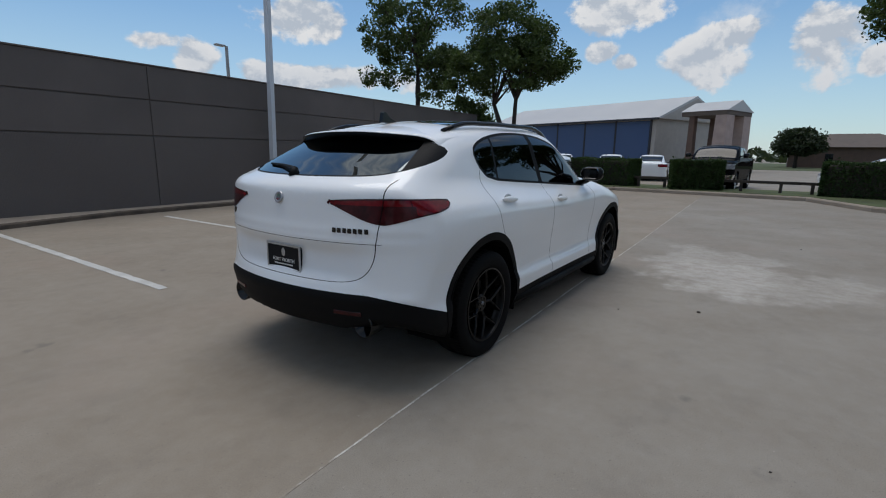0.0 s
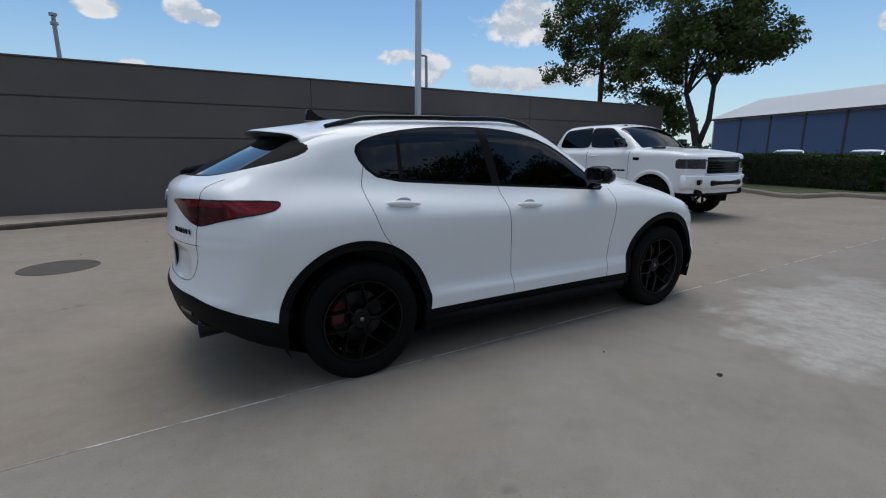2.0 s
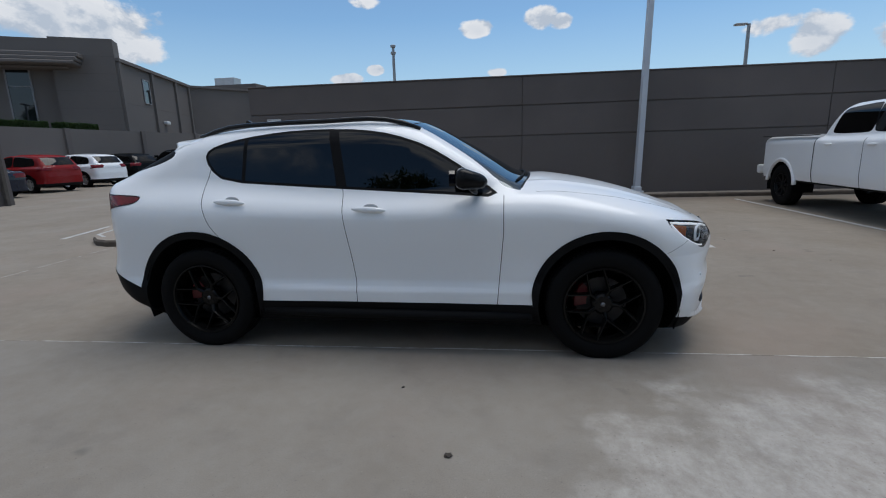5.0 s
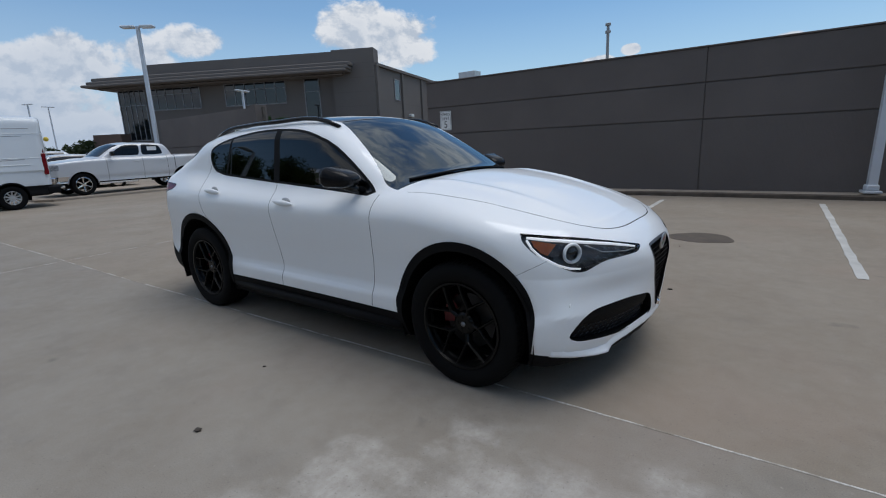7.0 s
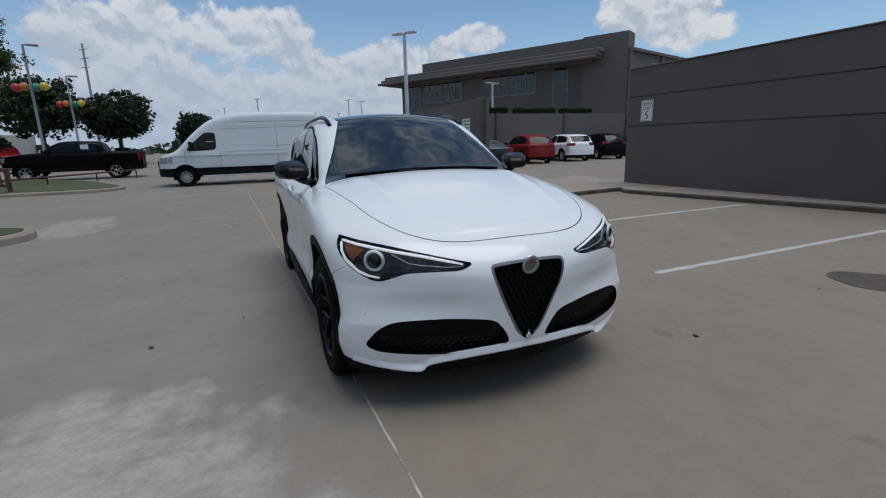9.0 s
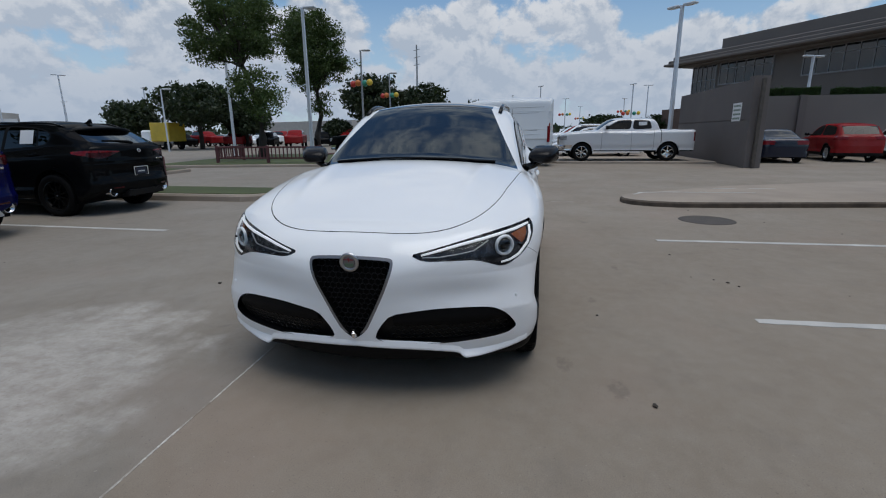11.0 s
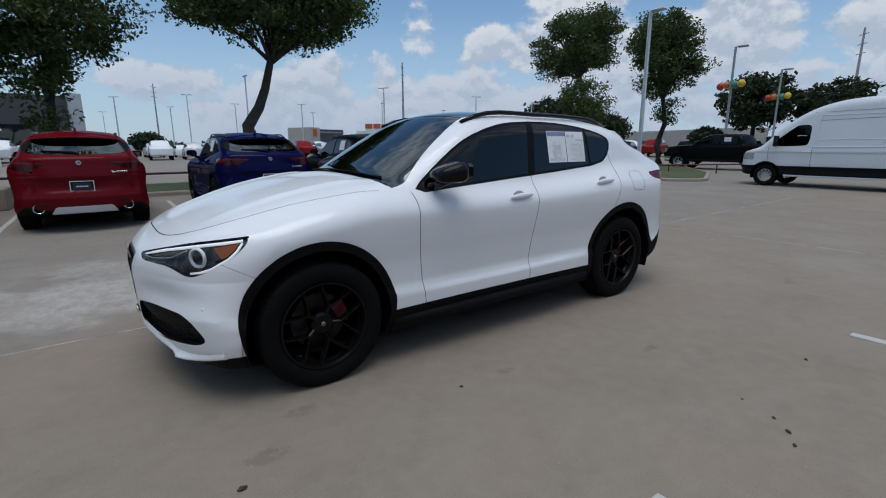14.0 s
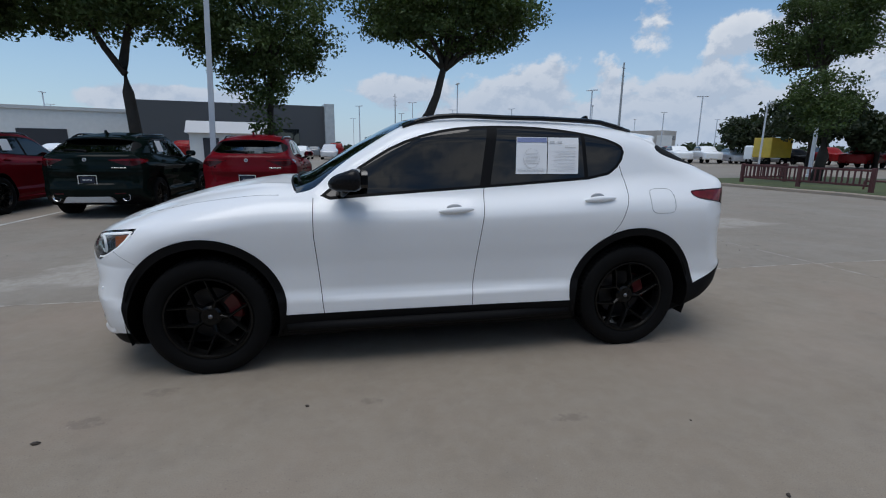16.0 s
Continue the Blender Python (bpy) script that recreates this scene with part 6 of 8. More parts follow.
def far_car(kind, body_paint):
    sp = {"sedan_car": SEDAN, "compact_suv": WAGON, "pickup_truck": SILVER_PICKUP}[kind]
    f = spec_f(sp)
    s = Shell(f, sp["rear"] + 0.75, sp["front"] - 0.75, sp.get("spine", 0.8), 30, 6, 30)
    s.mark("glass", lambda x, y, z: (z > sp["belt"] + 0.07) & (z < curve(sp["high"])(x) - 0.10), ("body",))
    word = {"white_paint": "white", "silver_paint": "silver", "black_paint": "black", "bright_red_paint": "red", "grey_paint": "dark grey"}[body_paint]
    car = thing(kind, "distant " + word + " car parked in a long row", "car", None, "cars in the far lots")
    s.object("body", ("body",), body_paint, car)
    s.object("window_band", ("glass",), "car_glass_far", car)
    for sd in (1, -1):
        for x in sp["axles"]:
            part("wheel", moved(lathe([(0.2, 0.10), (sp["tyre"], 0.10), (sp["tyre"], -0.1)], 14), pose(x, (sp["width"] - 0.12) * sd, sp["tyre"], 0, 0, 0 if sd > 0 else 180)), "rubber", car)
    return car


M["car_glass_far"] = glassy("car_glass_far", (0.008, 0.009, 0.011))
FAR = [far_car("sedan_car", "white_paint"), far_car("compact_suv", "silver_paint"), far_car("pickup_truck", "white_paint"), far_car("compact_suv", "black_paint"), far_car("pickup_truck", "bright_red_paint"), far_car("sedan_car", "grey_paint")]
rng = random.Random(4)
spots = []
for k in range(9):  # trucks nose out behind the silver pickup
    spots.append((2 if k % 3 else 3, -23.2 - 2.9 * k, 4.2 + 0.1 * k, -90))
for k in range(26):  # south lots
    spots.append((rng.randrange(6), 32 - 2.9 * k, -50 - 0.12 * k, rng.choice((88, -92))))
for k in range(24):
    spots.append((rng.randrange(6), 20 - 2.9 * k, -63, rng.choice((90, -90))))
for k in range(12):
    spots.append((rng.randrange(6), -30 - 2.8 * k, -47 + 1.1 * k, 70))
for k in range(8):
    spots.append((3 if k % 2 else 4, -44 - 1.6 * k, -31 + 2.6 * k, 20))
for n_, (kind, x, y, rz) in enumerate(spots):
    if n_ < 6:
        FAR[n_].matrix_basis = pose(x, y, 0, 0, 0, rz)
    else:
        copy_thing(FAR[kind], pose(x, y, 0, 0, 0, rz + rng.uniform(-2, 2)))

# ---- ground ----
def concrete_ground():
    m = Nodes("lot_concrete")
    big, mid, fine, grit = m.noise(0.18, 5), m.noise(0.9, 6, 0.6), m.noise(9, 5, 0.6), m.noise(160, 2)
    col = m.mix(m.span(big, 0.35, 0.65), (0.262, 0.219, 0.168), (0.305, 0.260, 0.205))
    col = m.mix(m.span(mid, 0.36, 0.70, 0, 0.70), col, (0.235, 0.192, 0.145))
    col = m.mix(m.span(fine, 0.4, 0.75, 0, 0.28), col, (0.37, 0.333, 0.278))
    col = m.mix(m.span(grit, 0.35, 0.7, 0, 0.35), col, (0.145, 0.125, 0.102))
    # blotches of dirt, and a warmer rusty tint here and there
    col = m.mix(m.span(m.noise(3.2, 6, 0.62), 0.52, 0.72, 0, 0.30), col, (0.16, 0.135, 0.112))
    col = m.mix(m.span(m.noise(0.55, 4), 0.52, 0.70, 0, 0.35), col, (0.30, 0.225, 0.175))
    # small dark spots
    spot = m.noise(2.6, 3, 0.5)
    col = m.mix(m.span(spot, 0.70, 0.76, 0, 0.45), col, (0.10, 0.088, 0.078))
    # the slab south of the long joint is a cooler grey
    sep = m.t.nodes.new("ShaderNodeSeparateXYZ")
    m.t.links.new(m.tc.outputs["Object"], sep.inputs[0])
    edge = m.math("SUBTRACT", sep.outputs[1], m.math("MULTIPLY", sep.outputs[0], 0.033))
    col = m.mix(m.span(edge, -0.86, -0.84, 1, 0), col, m.mix(1.0, col, (0.955, 1.0, 1.06), "MULTIPLY"))
    # pale washed patch where the slab was ground down, with a broken outline
    streak = m.noise(1.05, 9, 0.60, stretch=(0.9, 1.1, 1))
    for cx, cy, hx, hy, lim in ((2.75, -1.9, 1.75, 0.95, 0.54), (2.2, -2.5, 1.2, 1.5, 0.55), (-6.5, -4.4, 1.8, 0.9, 0.54)):
        dx = m.math("ABSOLUTE", m.math("SUBTRACT", sep.outputs[0], cx), 0)
        dy = m.math("ABSOLUTE", m.math("SUBTRACT", sep.outputs[1], cy), 0)
        ex = m.span(dx, hx * 0.35, hx, 1, 0)
        ey = m.span(dy, hy * 0.35, hy, 1, 0)
        e = m.math("MULTIPLY", m.math("MULTIPLY", ex, ey), 0.22)
        mask = m.span(m.math("ADD", streak, e), lim + 0.02, lim + 0.13, 0, 0.40)
        mask = m.math("MULTIPLY", mask, m.span(m.math("MULTIPLY", ex, ey), 0.0, 0.25))
        scratch = m.noise(6, 7, 0.72, stretch=(1.6, 1.0, 1))
        mask = m.math("MULTIPLY", mask, m.span(scratch, 0.36, 0.60, 0.35, 1.0))
        flake = m.noise(34, 7, 0.70)
        mask = m.math("MULTIPLY", mask, m.span(flake, 0.40, 0.60, 0.78, 1.05))
        col = m.mix(mask, col, (0.54, 0.51, 0.465))
    # small rough scuffs with grit in them
    for cx, cy, hx, hy in ((1.64, 1.10, 0.08, 0.04), (1.90, 1.38, 0.09, 0.05), (-0.60, 1.75, 0.09, 0.035), (0.45, 1.40, 0.06, 0.03), (-1.72, 0.90, 0.08, 0.035)):
        dx = m.math("DIVIDE", m.math("SUBTRACT", sep.outputs[0], cx), hx)
        dy = m.math("DIVIDE", m.math("SUBTRACT", sep.outputs[1], cy), hy)
        near = m.span(m.math("ADD", m.math("MULTIPLY", dx, dx), m.math("MULTIPLY", dy, dy)), 0.2, 2.2, 0.22, 0)
        mask = m.span(m.math("ADD", m.noise(22, 6, 0.7), near), 0.56, 0.74, 0, 0.45)
        mask = m.math("MULTIPLY", mask, m.span(near, 0.0, 0.05))
        col = m.mix(mask, col, (0.135, 0.105, 0.085))
    # pores and fine pale flecks
    pore = m.noise(70, 3, 0.6)
    col = m.mix(m.span(pore, 0.64, 0.70, 0, 0.5), col, (0.11, 0.095, 0.08))
    fleck = m.noise(46, 3, 0.6)
    col = m.mix(m.span(fleck, 0.68, 0.73, 0, 0.35), col, (0.45, 0.42, 0.37))
    m.set(Base_Color=col, Roughness=m.span(mid, 0.3, 0.7, 0.72, 0.92))
    h = m.math("ADD", m.math("MULTIPLY", grit, 0.5), fine)
    m.bump(h, 0.22, 0.006)
    return m.mat


M["lot_concrete"] = concrete_ground()


def joint_seal():
    """Old pale sealant, broken and dirty in places."""
    m = Nodes("joint_seal")
    a, b = m.noise(3.5, 6, 0.65), m.noise(40, 4)
    col = m.mix(m.span(a, 0.40, 0.54), (0.30, 0.265, 0.22), (0.60, 0.575, 0.53))
    col = m.mix(m.span(b, 0.45, 0.62, 0, 0.5), col, (0.235, 0.20, 0.162))
    m.set(Base_Color=col, Roughness=0.92, Specular_IOR_Level=0.1)
    return m.mat


M["joint_seal"] = joint_seal()
M["oil_stain"] = surface("oil_stain", (0.095, 0.075, 0.058), 0.8, vary=0.3, coarse=6, fine=40)
M["iron"] = surface("iron", (0.10, 0.085, 0.072), 0.75, 0.3, vary=0.3, coarse=8, fine=60, relief=0.5)



def ribbed_paint():
    m = Nodes("ribbed_paint")
    w = m.n("ShaderNodeTexWave", Scale=14.0, Distortion=0.4)
    w.wave_type, w.bands_direction = "BANDS", "X"
    m.t.links.new(m.tc.outputs["Object"], w.inputs["Vector"])
    a, b = m.noise(0.5, 5), m.noise(50, 3)
    col = m.mix(m.span(a, 0.3, 0.7), (0.118, 0.101, 0.094), (0.142, 0.124, 0.115))
    col = m.mix(m.span(b, 0.3, 0.7, 0, 0.4), col, (0.086, 0.074, 0.069))
    m.set(Base_Color=col, Roughness=0.88)
    m.bump(w.outputs[1], 0.35, 0.01)
    return m.mat


M["wall_rib"] = ribbed_paint()
ground = tagged(put("ground", box(-700, 700, -700, 700, -0.6, 0), "lot_concrete"), "worn tan-grey concrete lot with pale scuffed patches", "ground", kind="structure")


def strip(name, x0, y0, x1, y1, w, material, parent, z=0.004, wander=0.0, seed=1):
    """A thin flat strip on the ground between two points, its edges a little uneven."""
    r = random.Random(seed)
    d = Vector((x1 - x0, y1 - y0, 0))
    n = Vector((-d.y, d.x, 0)).normalized()
    steps = max(2, int(d.length / 0.12))
    bm = bmesh.new()
    prev = None
    off = 0.0
    for i in range(steps + 1):
        off += r.uniform(-1, 1) * wander
        off *= 0.93
        p = Vector((x0, y0, 0)) + d * (i / steps) + n * off
        ww = w * (1 + r.uniform(-0.16, 0.16))
        row = [bm.verts.new((*(p + n * (s * ww / 2)).xy, zz)) for s, zz in ((-1, 0), (-1, z), (1, z), (1, 0))]
        if prev:
            for k in range(3):
                bm.faces.new((prev[k], prev[k + 1], row[k + 1], row[k]))
        prev = row
    bmesh.ops.recalc_face_normals(bm, faces=bm.faces)
    return put(name, bm, material, parent)


for n_, (x0, y0, x1, y1, wd) in enumerate(((-12.0, -1.24, -5.26, -1.02, 0.016), (-5.26, -1.02, 13.0, -0.42, 0.014), (-5.05, -4.6, -5.52, 2.6, 0.015), (9.0, -0.55, 8.8, 2.5, 0.014))):
    strip("expansion_joint", x0, y0, x1, y1, wd * 0.8, "joint_seal", ground, 0.0018, 0.003, n_)
LINES = ((-2.00, 2.49, -2.14, 7.95), (0.725, 2.545, 0.575, 8.0), (3.45, 2.66, 3.28, 8.15), (6.42, 3.0, 6.13, 8.35), (9.0, 3.0, 8.9, 8.5), (-1.66, -4.45, -1.72, -10.5), (1.08, -4.4, 1.02, -10.5), (3.84, -4.35, 3.80, -10.5), (6.60, -4.6, 6.5, -10.5), (-7.2, 3.3, -7.9, 6.0))
for n_, (x0, y0, x1, y1) in enumerate(LINES):
    tagged(strip("parking_line", x0, y0, x1, y1, 0.088, "white_line", None, 0.004, 0.002, 30 + n_), "worn white painted line between parking bays", "line", "parking bay lines", "structure")


def patch(name, cx, cy, rx, ry, material, label, category, z=0.004, rough=0.12, seed=0):
    bm = bmesh.new()
    r = random.Random(seed)
    ph = [r.uniform(0, 6.28) for _ in range(5)]
    vs = []
    for i in range(40):
        a = 2 * math.pi * i / 40
        k = 1 + rough * sum(math.sin(a * (j + 2) + ph[j]) / (j + 1.5) for j in range(5))
        vs.append((cx + rx * k * math.cos(a), cy + ry * k * math.sin(a)))
    prism(vs, "z", 0.0, z, bm)
    return tagged(put(name, bm, material), label, category, kind="structure")


patch("oil_stain", 1.90, 4.08, 0.36, 0.36, "oil_stain", "dry brown stain on the concrete", "stain", seed=3)
man = tagged(put("manhole_cover", lathe([(0.0005, 0.005), (0.36, 0.005), (0.375, 0.008), (0.395, 0.008), (0.41, 0.0)], 40), "iron", None, "", False, pose(-3.62, 3.62, 0, 90, 0, 0)), "round dark iron manhole cover set in concrete", "manhole", kind="structure")
man.matrix_basis = pose(-3.62, 3.62, 0) @ pose(0, 0, 0, 90, 0, 0)
# leaves and pebbles that lie about
rng = random.Random(9)
DEBRIS = [(0.53, -2.02, 0.022), (2.04, 1.53, 0.021), (0.8, 1.4, 0.014), (-1.23, 2.45, 0.016), (-0.22, 2.69, 0.018), (-0.30, 2.60, 0.013), (-0.12, 2.75, 0.014)] + [(rng.uniform(-5, 5), rng.choice((-1, 1)) * rng.uniform(1.3, 5.5), rng.uniform(0.006, 0.014)) for _ in range(26)]
for x, y, r in DEBRIS:
    bm = blob((0, 0, 0), (r, r * rng.uniform(0.5, 0.9), r * 0.35), None, 8, 5)
    for v in bm.verts:
        v.co *= rng.uniform(0.75, 1.2)
    tagged(put("dry_leaf", bm, "bark", None, "", False, pose(x, y, r * 0.3, 0, 0, rng.uniform(0, 180))), "small dark dry leaf lying on concrete", "leaf", "leaves on the ground")

# ---- boundary wall ----
WALL = pose(1.05, 9.22, 0, 0, 0, 2.3)
wall_n = tagged(put("wall_north", moved(box(-7.56, 15.16, 0.03, 0.26, 0, 3.17), WALL), "wall_paint"), "grey-brown tilt-up concrete wall with recessed joints", "wall", kind="structure")
for bay in range(3):
    x0, x1 = -7.57 + 7.57 * bay, -7.57 + 7.57 * (bay + 1)
    for z0, z1, mt in ((0.0, 1.655, "wall_rib"), (1.685, 2.435, "wall_paint"), (2.465, 3.18, "wall_paint")):
        put("panel", box(x0 + 0.007, x1 - 0.007, 0.0, 0.028, z0 if z0 else 0.02, z1, 0.006), mt, wall_n, "", False, WALL)
tagged(put("wall_cap", moved(box(-7.60, 15.2, -0.03, 0.30, 3.184, 3.215, 0.006), WALL), "wall_paint"), "thin painted cap along the wall's top", "wall", kind="structure")


def kerb(name, pts, z, parent=None, fill="kerb_concrete", label="pale concrete kerb with a worn face", w=0.15, infill="", face=""):
    """A raised island: a rounded kerb round an outline, with a top of concrete or grass."""
    p = [Vector((a, b, 0)) for a, b in pts]
    n = len(p)
    area = sum(p[i].x * p[(i + 1) % n].y - p[(i + 1) % n].x * p[i].y for i in range(n))
    sgn = 1 if area > 0 else -1
    inner, mid = [], []
    for i in range(n):
        a, b, c = p[i - 1], p[i], p[(i + 1) % n]
        d = ((b - a).normalized() + (c - b).normalized()).normalized()
        nn = Vector((-d.y, d.x, 0)) * sgn
        inner.append(b + nn * w)
        mid.append(b + nn * 0.03)
    bm = bmesh.new()
    rings = [[bm.verts.new((q.x, q.y, h)) for q in ring] for ring, h in ((p, -0.02), (p, z * 0.72), (mid, z), (inner, z))]
    for A, B in zip(rings, rings[1:]):
        for i in range(n):
            bm.faces.new((A[i], A[(i + 1) % n], B[(i + 1) % n], B[i]))
    if not infill:
        bm.faces.new(rings[-1])
    bmesh.ops.recalc_face_normals(bm, faces=bm.faces)
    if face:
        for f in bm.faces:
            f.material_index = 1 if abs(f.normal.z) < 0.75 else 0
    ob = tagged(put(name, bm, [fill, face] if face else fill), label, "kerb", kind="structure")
    if infill:
        bm = prism([(q.x, q.y) for q in inner], "z", 0, z + 0.012)
        tagged(put("verge", bm, infill), "clipped dry green grass behind a kerb", "grass", kind="structure")
    return ob


def arc_pts(cx, cy, r, a0, a1, n=9):
    return [(cx + r * math.cos(math.radians(a0 + (a1 - a0) * i / (n - 1))), cy + r * math.sin(math.radians(a0 + (a1 - a0) * i / (n - 1)))) for i in range(n)]


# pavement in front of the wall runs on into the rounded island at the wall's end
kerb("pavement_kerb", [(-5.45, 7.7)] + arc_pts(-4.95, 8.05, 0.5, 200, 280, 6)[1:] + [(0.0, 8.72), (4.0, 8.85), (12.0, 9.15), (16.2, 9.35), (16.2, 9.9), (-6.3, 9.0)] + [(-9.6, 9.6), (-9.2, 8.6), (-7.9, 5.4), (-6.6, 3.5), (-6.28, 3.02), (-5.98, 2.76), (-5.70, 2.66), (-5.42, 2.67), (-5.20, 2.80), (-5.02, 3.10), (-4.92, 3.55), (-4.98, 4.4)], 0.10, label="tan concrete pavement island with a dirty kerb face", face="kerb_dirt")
for n_, (x0, y0, x1, y1) in enumerate(((-6.02, 2.98, -6.36, 3.22), (-6.36, 3.22, -6.5, 3.7), (-6.5, 3.7, -6.54, 5.5), (-7.3, 4.9, -7.3, 5.4), (-7.32, 5.7, -7.34, 6.25))):
    tagged(strip("island_line", x0, y0, x1, y1, 0.05, "white_line", None, 0.104, 0.002, 60 + n_), "thin worn white line painted on the pavement island", "line", "lines on the island", "structure")
# speed sign on the wall
sign = thing("speed_sign", "white speed limit sign fixed to the wall", "sign", WALL @ pose(-6.88, -0.024, 2.06))
part("panel", box(-0.20, 0.20, -0.004, 0.0, -0.275, 0.275, 0.003), "sign_white", sign)
bm = bmesh.new()
for a, b, c, d in ((-0.18, 0.18, 0.25, 0.258), (-0.18, 0.18, -0.258, -0.25), (-0.18, -0.172, -0.25, 0.25), (0.172, 0.18, -0.25, 0.25)):
    box(a, b, -0.006, -0.003, c, d, bm=bm)
part("border", bm, "sign_black", sign)
for txt, zz, size in (("SPEED", 0.17, 0.115), ("LIMIT", 0.055, 0.115), ("5", -0.125, 0.28)):
    lettering(txt, size, "sign_black", sign, pose(0, -0.0055, zz, 90, 0, 0))


# ---- lamp posts ----
def lamp_post(x, y, h, r, label, heads=1, turn=0.0, base=True, mat="pole_paint", square=True, lean=0.0):
    t = thing("street_lamp", label, "lamp post", pose(x, y, 0, 0, lean, turn), "lamp posts")
    bm = bmesh.new()
    bmesh.ops.create_cone(bm, cap_ends=True, segments=4 if square else 12, radius1=r * 1.41 if square else r, radius2=r * 1.1 if square else r * 0.75, depth=h, matrix=pose(0, 0, h / 2, 0, 0, 45))
    part("pole", bm, mat, t)
    if base:
        part("base_plate", box(-r * 2, r * 2, -r * 2, r * 2, 0.0, 0.05, 0.01), mat, t)
        part("base_cover", box(-r * 1.45, r * 1.45, -r * 1.45, r * 1.45, 0.05, 0.16, 0.02), mat, t)
    for k in range(heads):
        s = 1 if k == 0 else -1
        hd = part("lamp_head", box(0.12 * s, 0.78 * s, -0.17, 0.17, h - 0.06, h + 0.04, 0.03), mat, t)
        part("arm", rod((0, 0, h - 0.02), (0.16 * s, 0, h - 0.02), 0.035), mat, hd)
        part("lens", box(0.20 * s, 0.72 * s, -0.13, 0.13, h - 0.075, h - 0.061), "white_metal", hd)
    return t


pole_n = lamp_post(4.0, 9.02, 11.0, 0.070, "tall square white steel light pole on the pavement", 2, 10, lean=1.2)
pole_n.location.z = 0.13
lamp_post(14.3, 27.75, 7.95, 0.09, "grey light pole standing behind the wall", 1, 180, mat="grey_pole")
slim = lamp_post(-6.0, 24.1, 7.1, 0.08, "slim grey pole with a stacked head behind the wall", 0, 30, mat="grey_pole")
for zz in (6.75, 7.12):
    part("lamp_head", box(-0.13, 0.13, -0.10, 0.10, zz, zz + 0.14, 0.02), "grey_pole", slim)
lamp_post(-23.5, 8.1, 7.55, 0.09, "tall white light pole beside the yard gate", 2, 40)
lamp_post(-21.6, -11.6, 8.0, 0.085, "white light pole among the island trees", 1, 90)
pole_e = lamp_post(4.45, -10.9, 9.5, 0.075, "tall square white steel light pole behind the row", 2, 10, lean=-2.2)
lamp_post(-24.4, -18.4, 8.0, 0.08, "grey light pole behind the island trees", 1, 20)
FAR_LAMPS = ((-49.3, -58.9), (-30.8, -56.5), (-12.3, -55), (-10, -81), (-1, -91), (-30.6, -88.5), (-42, -77.5), (-10.9, -109), (-41, -110), (-63, -87), (-30, -123.5), (-66.5, -62), (46.3, -80.6), (59, -106), (18.4, -82.7), (7.8, -104), (-20, -94.6), (-85, 20), (-102, -3.5), (-71, -110), (0, -133), (-90, -104))
for n_, (x, y) in enumerate(FAR_LAMPS):
    lamp_post(x, y, 9.0, 0.085, "white light pole standing in the far lot", 2, (x * 37) % 180, False)
lamp_post(-32.4, -30.1, 5.2, 0.07, "white light pole standing in the far lot", 1, 130, False)
lamp_post(-33.5, 19.3, 6.2, 0.08, "white light pole behind the yard wall", 2, 115, False)


def hang_balls(post, zb, wide=1.0, size=0.26):
    """A short wire with four coloured balls across a post, along the lot's long side."""
    a = -post.matrix_basis.to_euler().z
    d = Vector((0.32, 1.0, 0)).normalized()
    d = Vector((d.x * math.cos(a) - d.y * math.sin(a), d.x * math.sin(a) + d.y * math.cos(a), 0)) * 1.5 * wide
    for k, (off, col) in enumerate(((-0.95, "ball_red"), (-0.42, "ball_orange"), (0.35, "ball_green"), (0.85, "ball_yellow"))):
        part("ball", blob((d.x * off, d.y * off, zb + 0.05 * (k % 2)), (size, size, size), None, 14, 9), col, post, "", True)
    part("cross_wire", rod((-d.x * 0.95, -d.y * 0.95, zb), (d.x * 0.85, d.y * 0.85, zb), 0.015), "grey_pole", post)


M["ball_red"] = surface("ball_red", (0.50, 0.04, 0.03), 0.4)
M["ball_orange"] = surface("ball_orange", (0.60, 0.18, 0.04), 0.4)
M["ball_green"] = surface("ball_green", (0.03, 0.25, 0.17), 0.4)
M["ball_yellow"] = surface("ball_yellow", (0.65, 0.45, 0.04), 0.4)
for x, y, h, zb in ((-34.7, -13.1, 7.95, 5.4), (-45.0, -13.8, 7.4, 5.2)):
    hang_balls(lamp_post(x, y, h, 0.08, "grey light pole hung with coloured balls", 1, 100, False, "grey_pole"), zb, 0.62)
for x, y, zb in ((-82.0, 2.0, 4.7), (-82.0, 17.0, 4.3), (-118.0, 22.0, 6.0), (-115.0, 8.3, 5.4), (-152.4, 15.1, 5.4)):
    post = lamp_post(x, y, 9.0, 0.085, "white light pole hung with coloured balls in the far lot", 2, (x * 37) % 180, False)
    hang_balls(post, zb, 0.9, 0.32)


def power_pole(x, y, h):
    t = thing("power_pole", "tall dark steel power pole far off", "utility pole", pose(x, y, 0))
    part("pole", rod((0, 0, 0), (0, 0, h), 0.45, 0.22, 10), "grey_pole", t)
    for k in range(3):
        part("cross_arm", rod((-1.2, -1.2, h - 1.5 - 2.2 * k), (1.2, 1.2, h - 1.5 - 2.2 * k), 0.10, n=6), "grey_pole", t)


power_pole(-79.8, -132.4, 26.7)
power_pole(-23.0, -262.7, 29.5)
power_pole(-152.0, -36.3, 28.6)

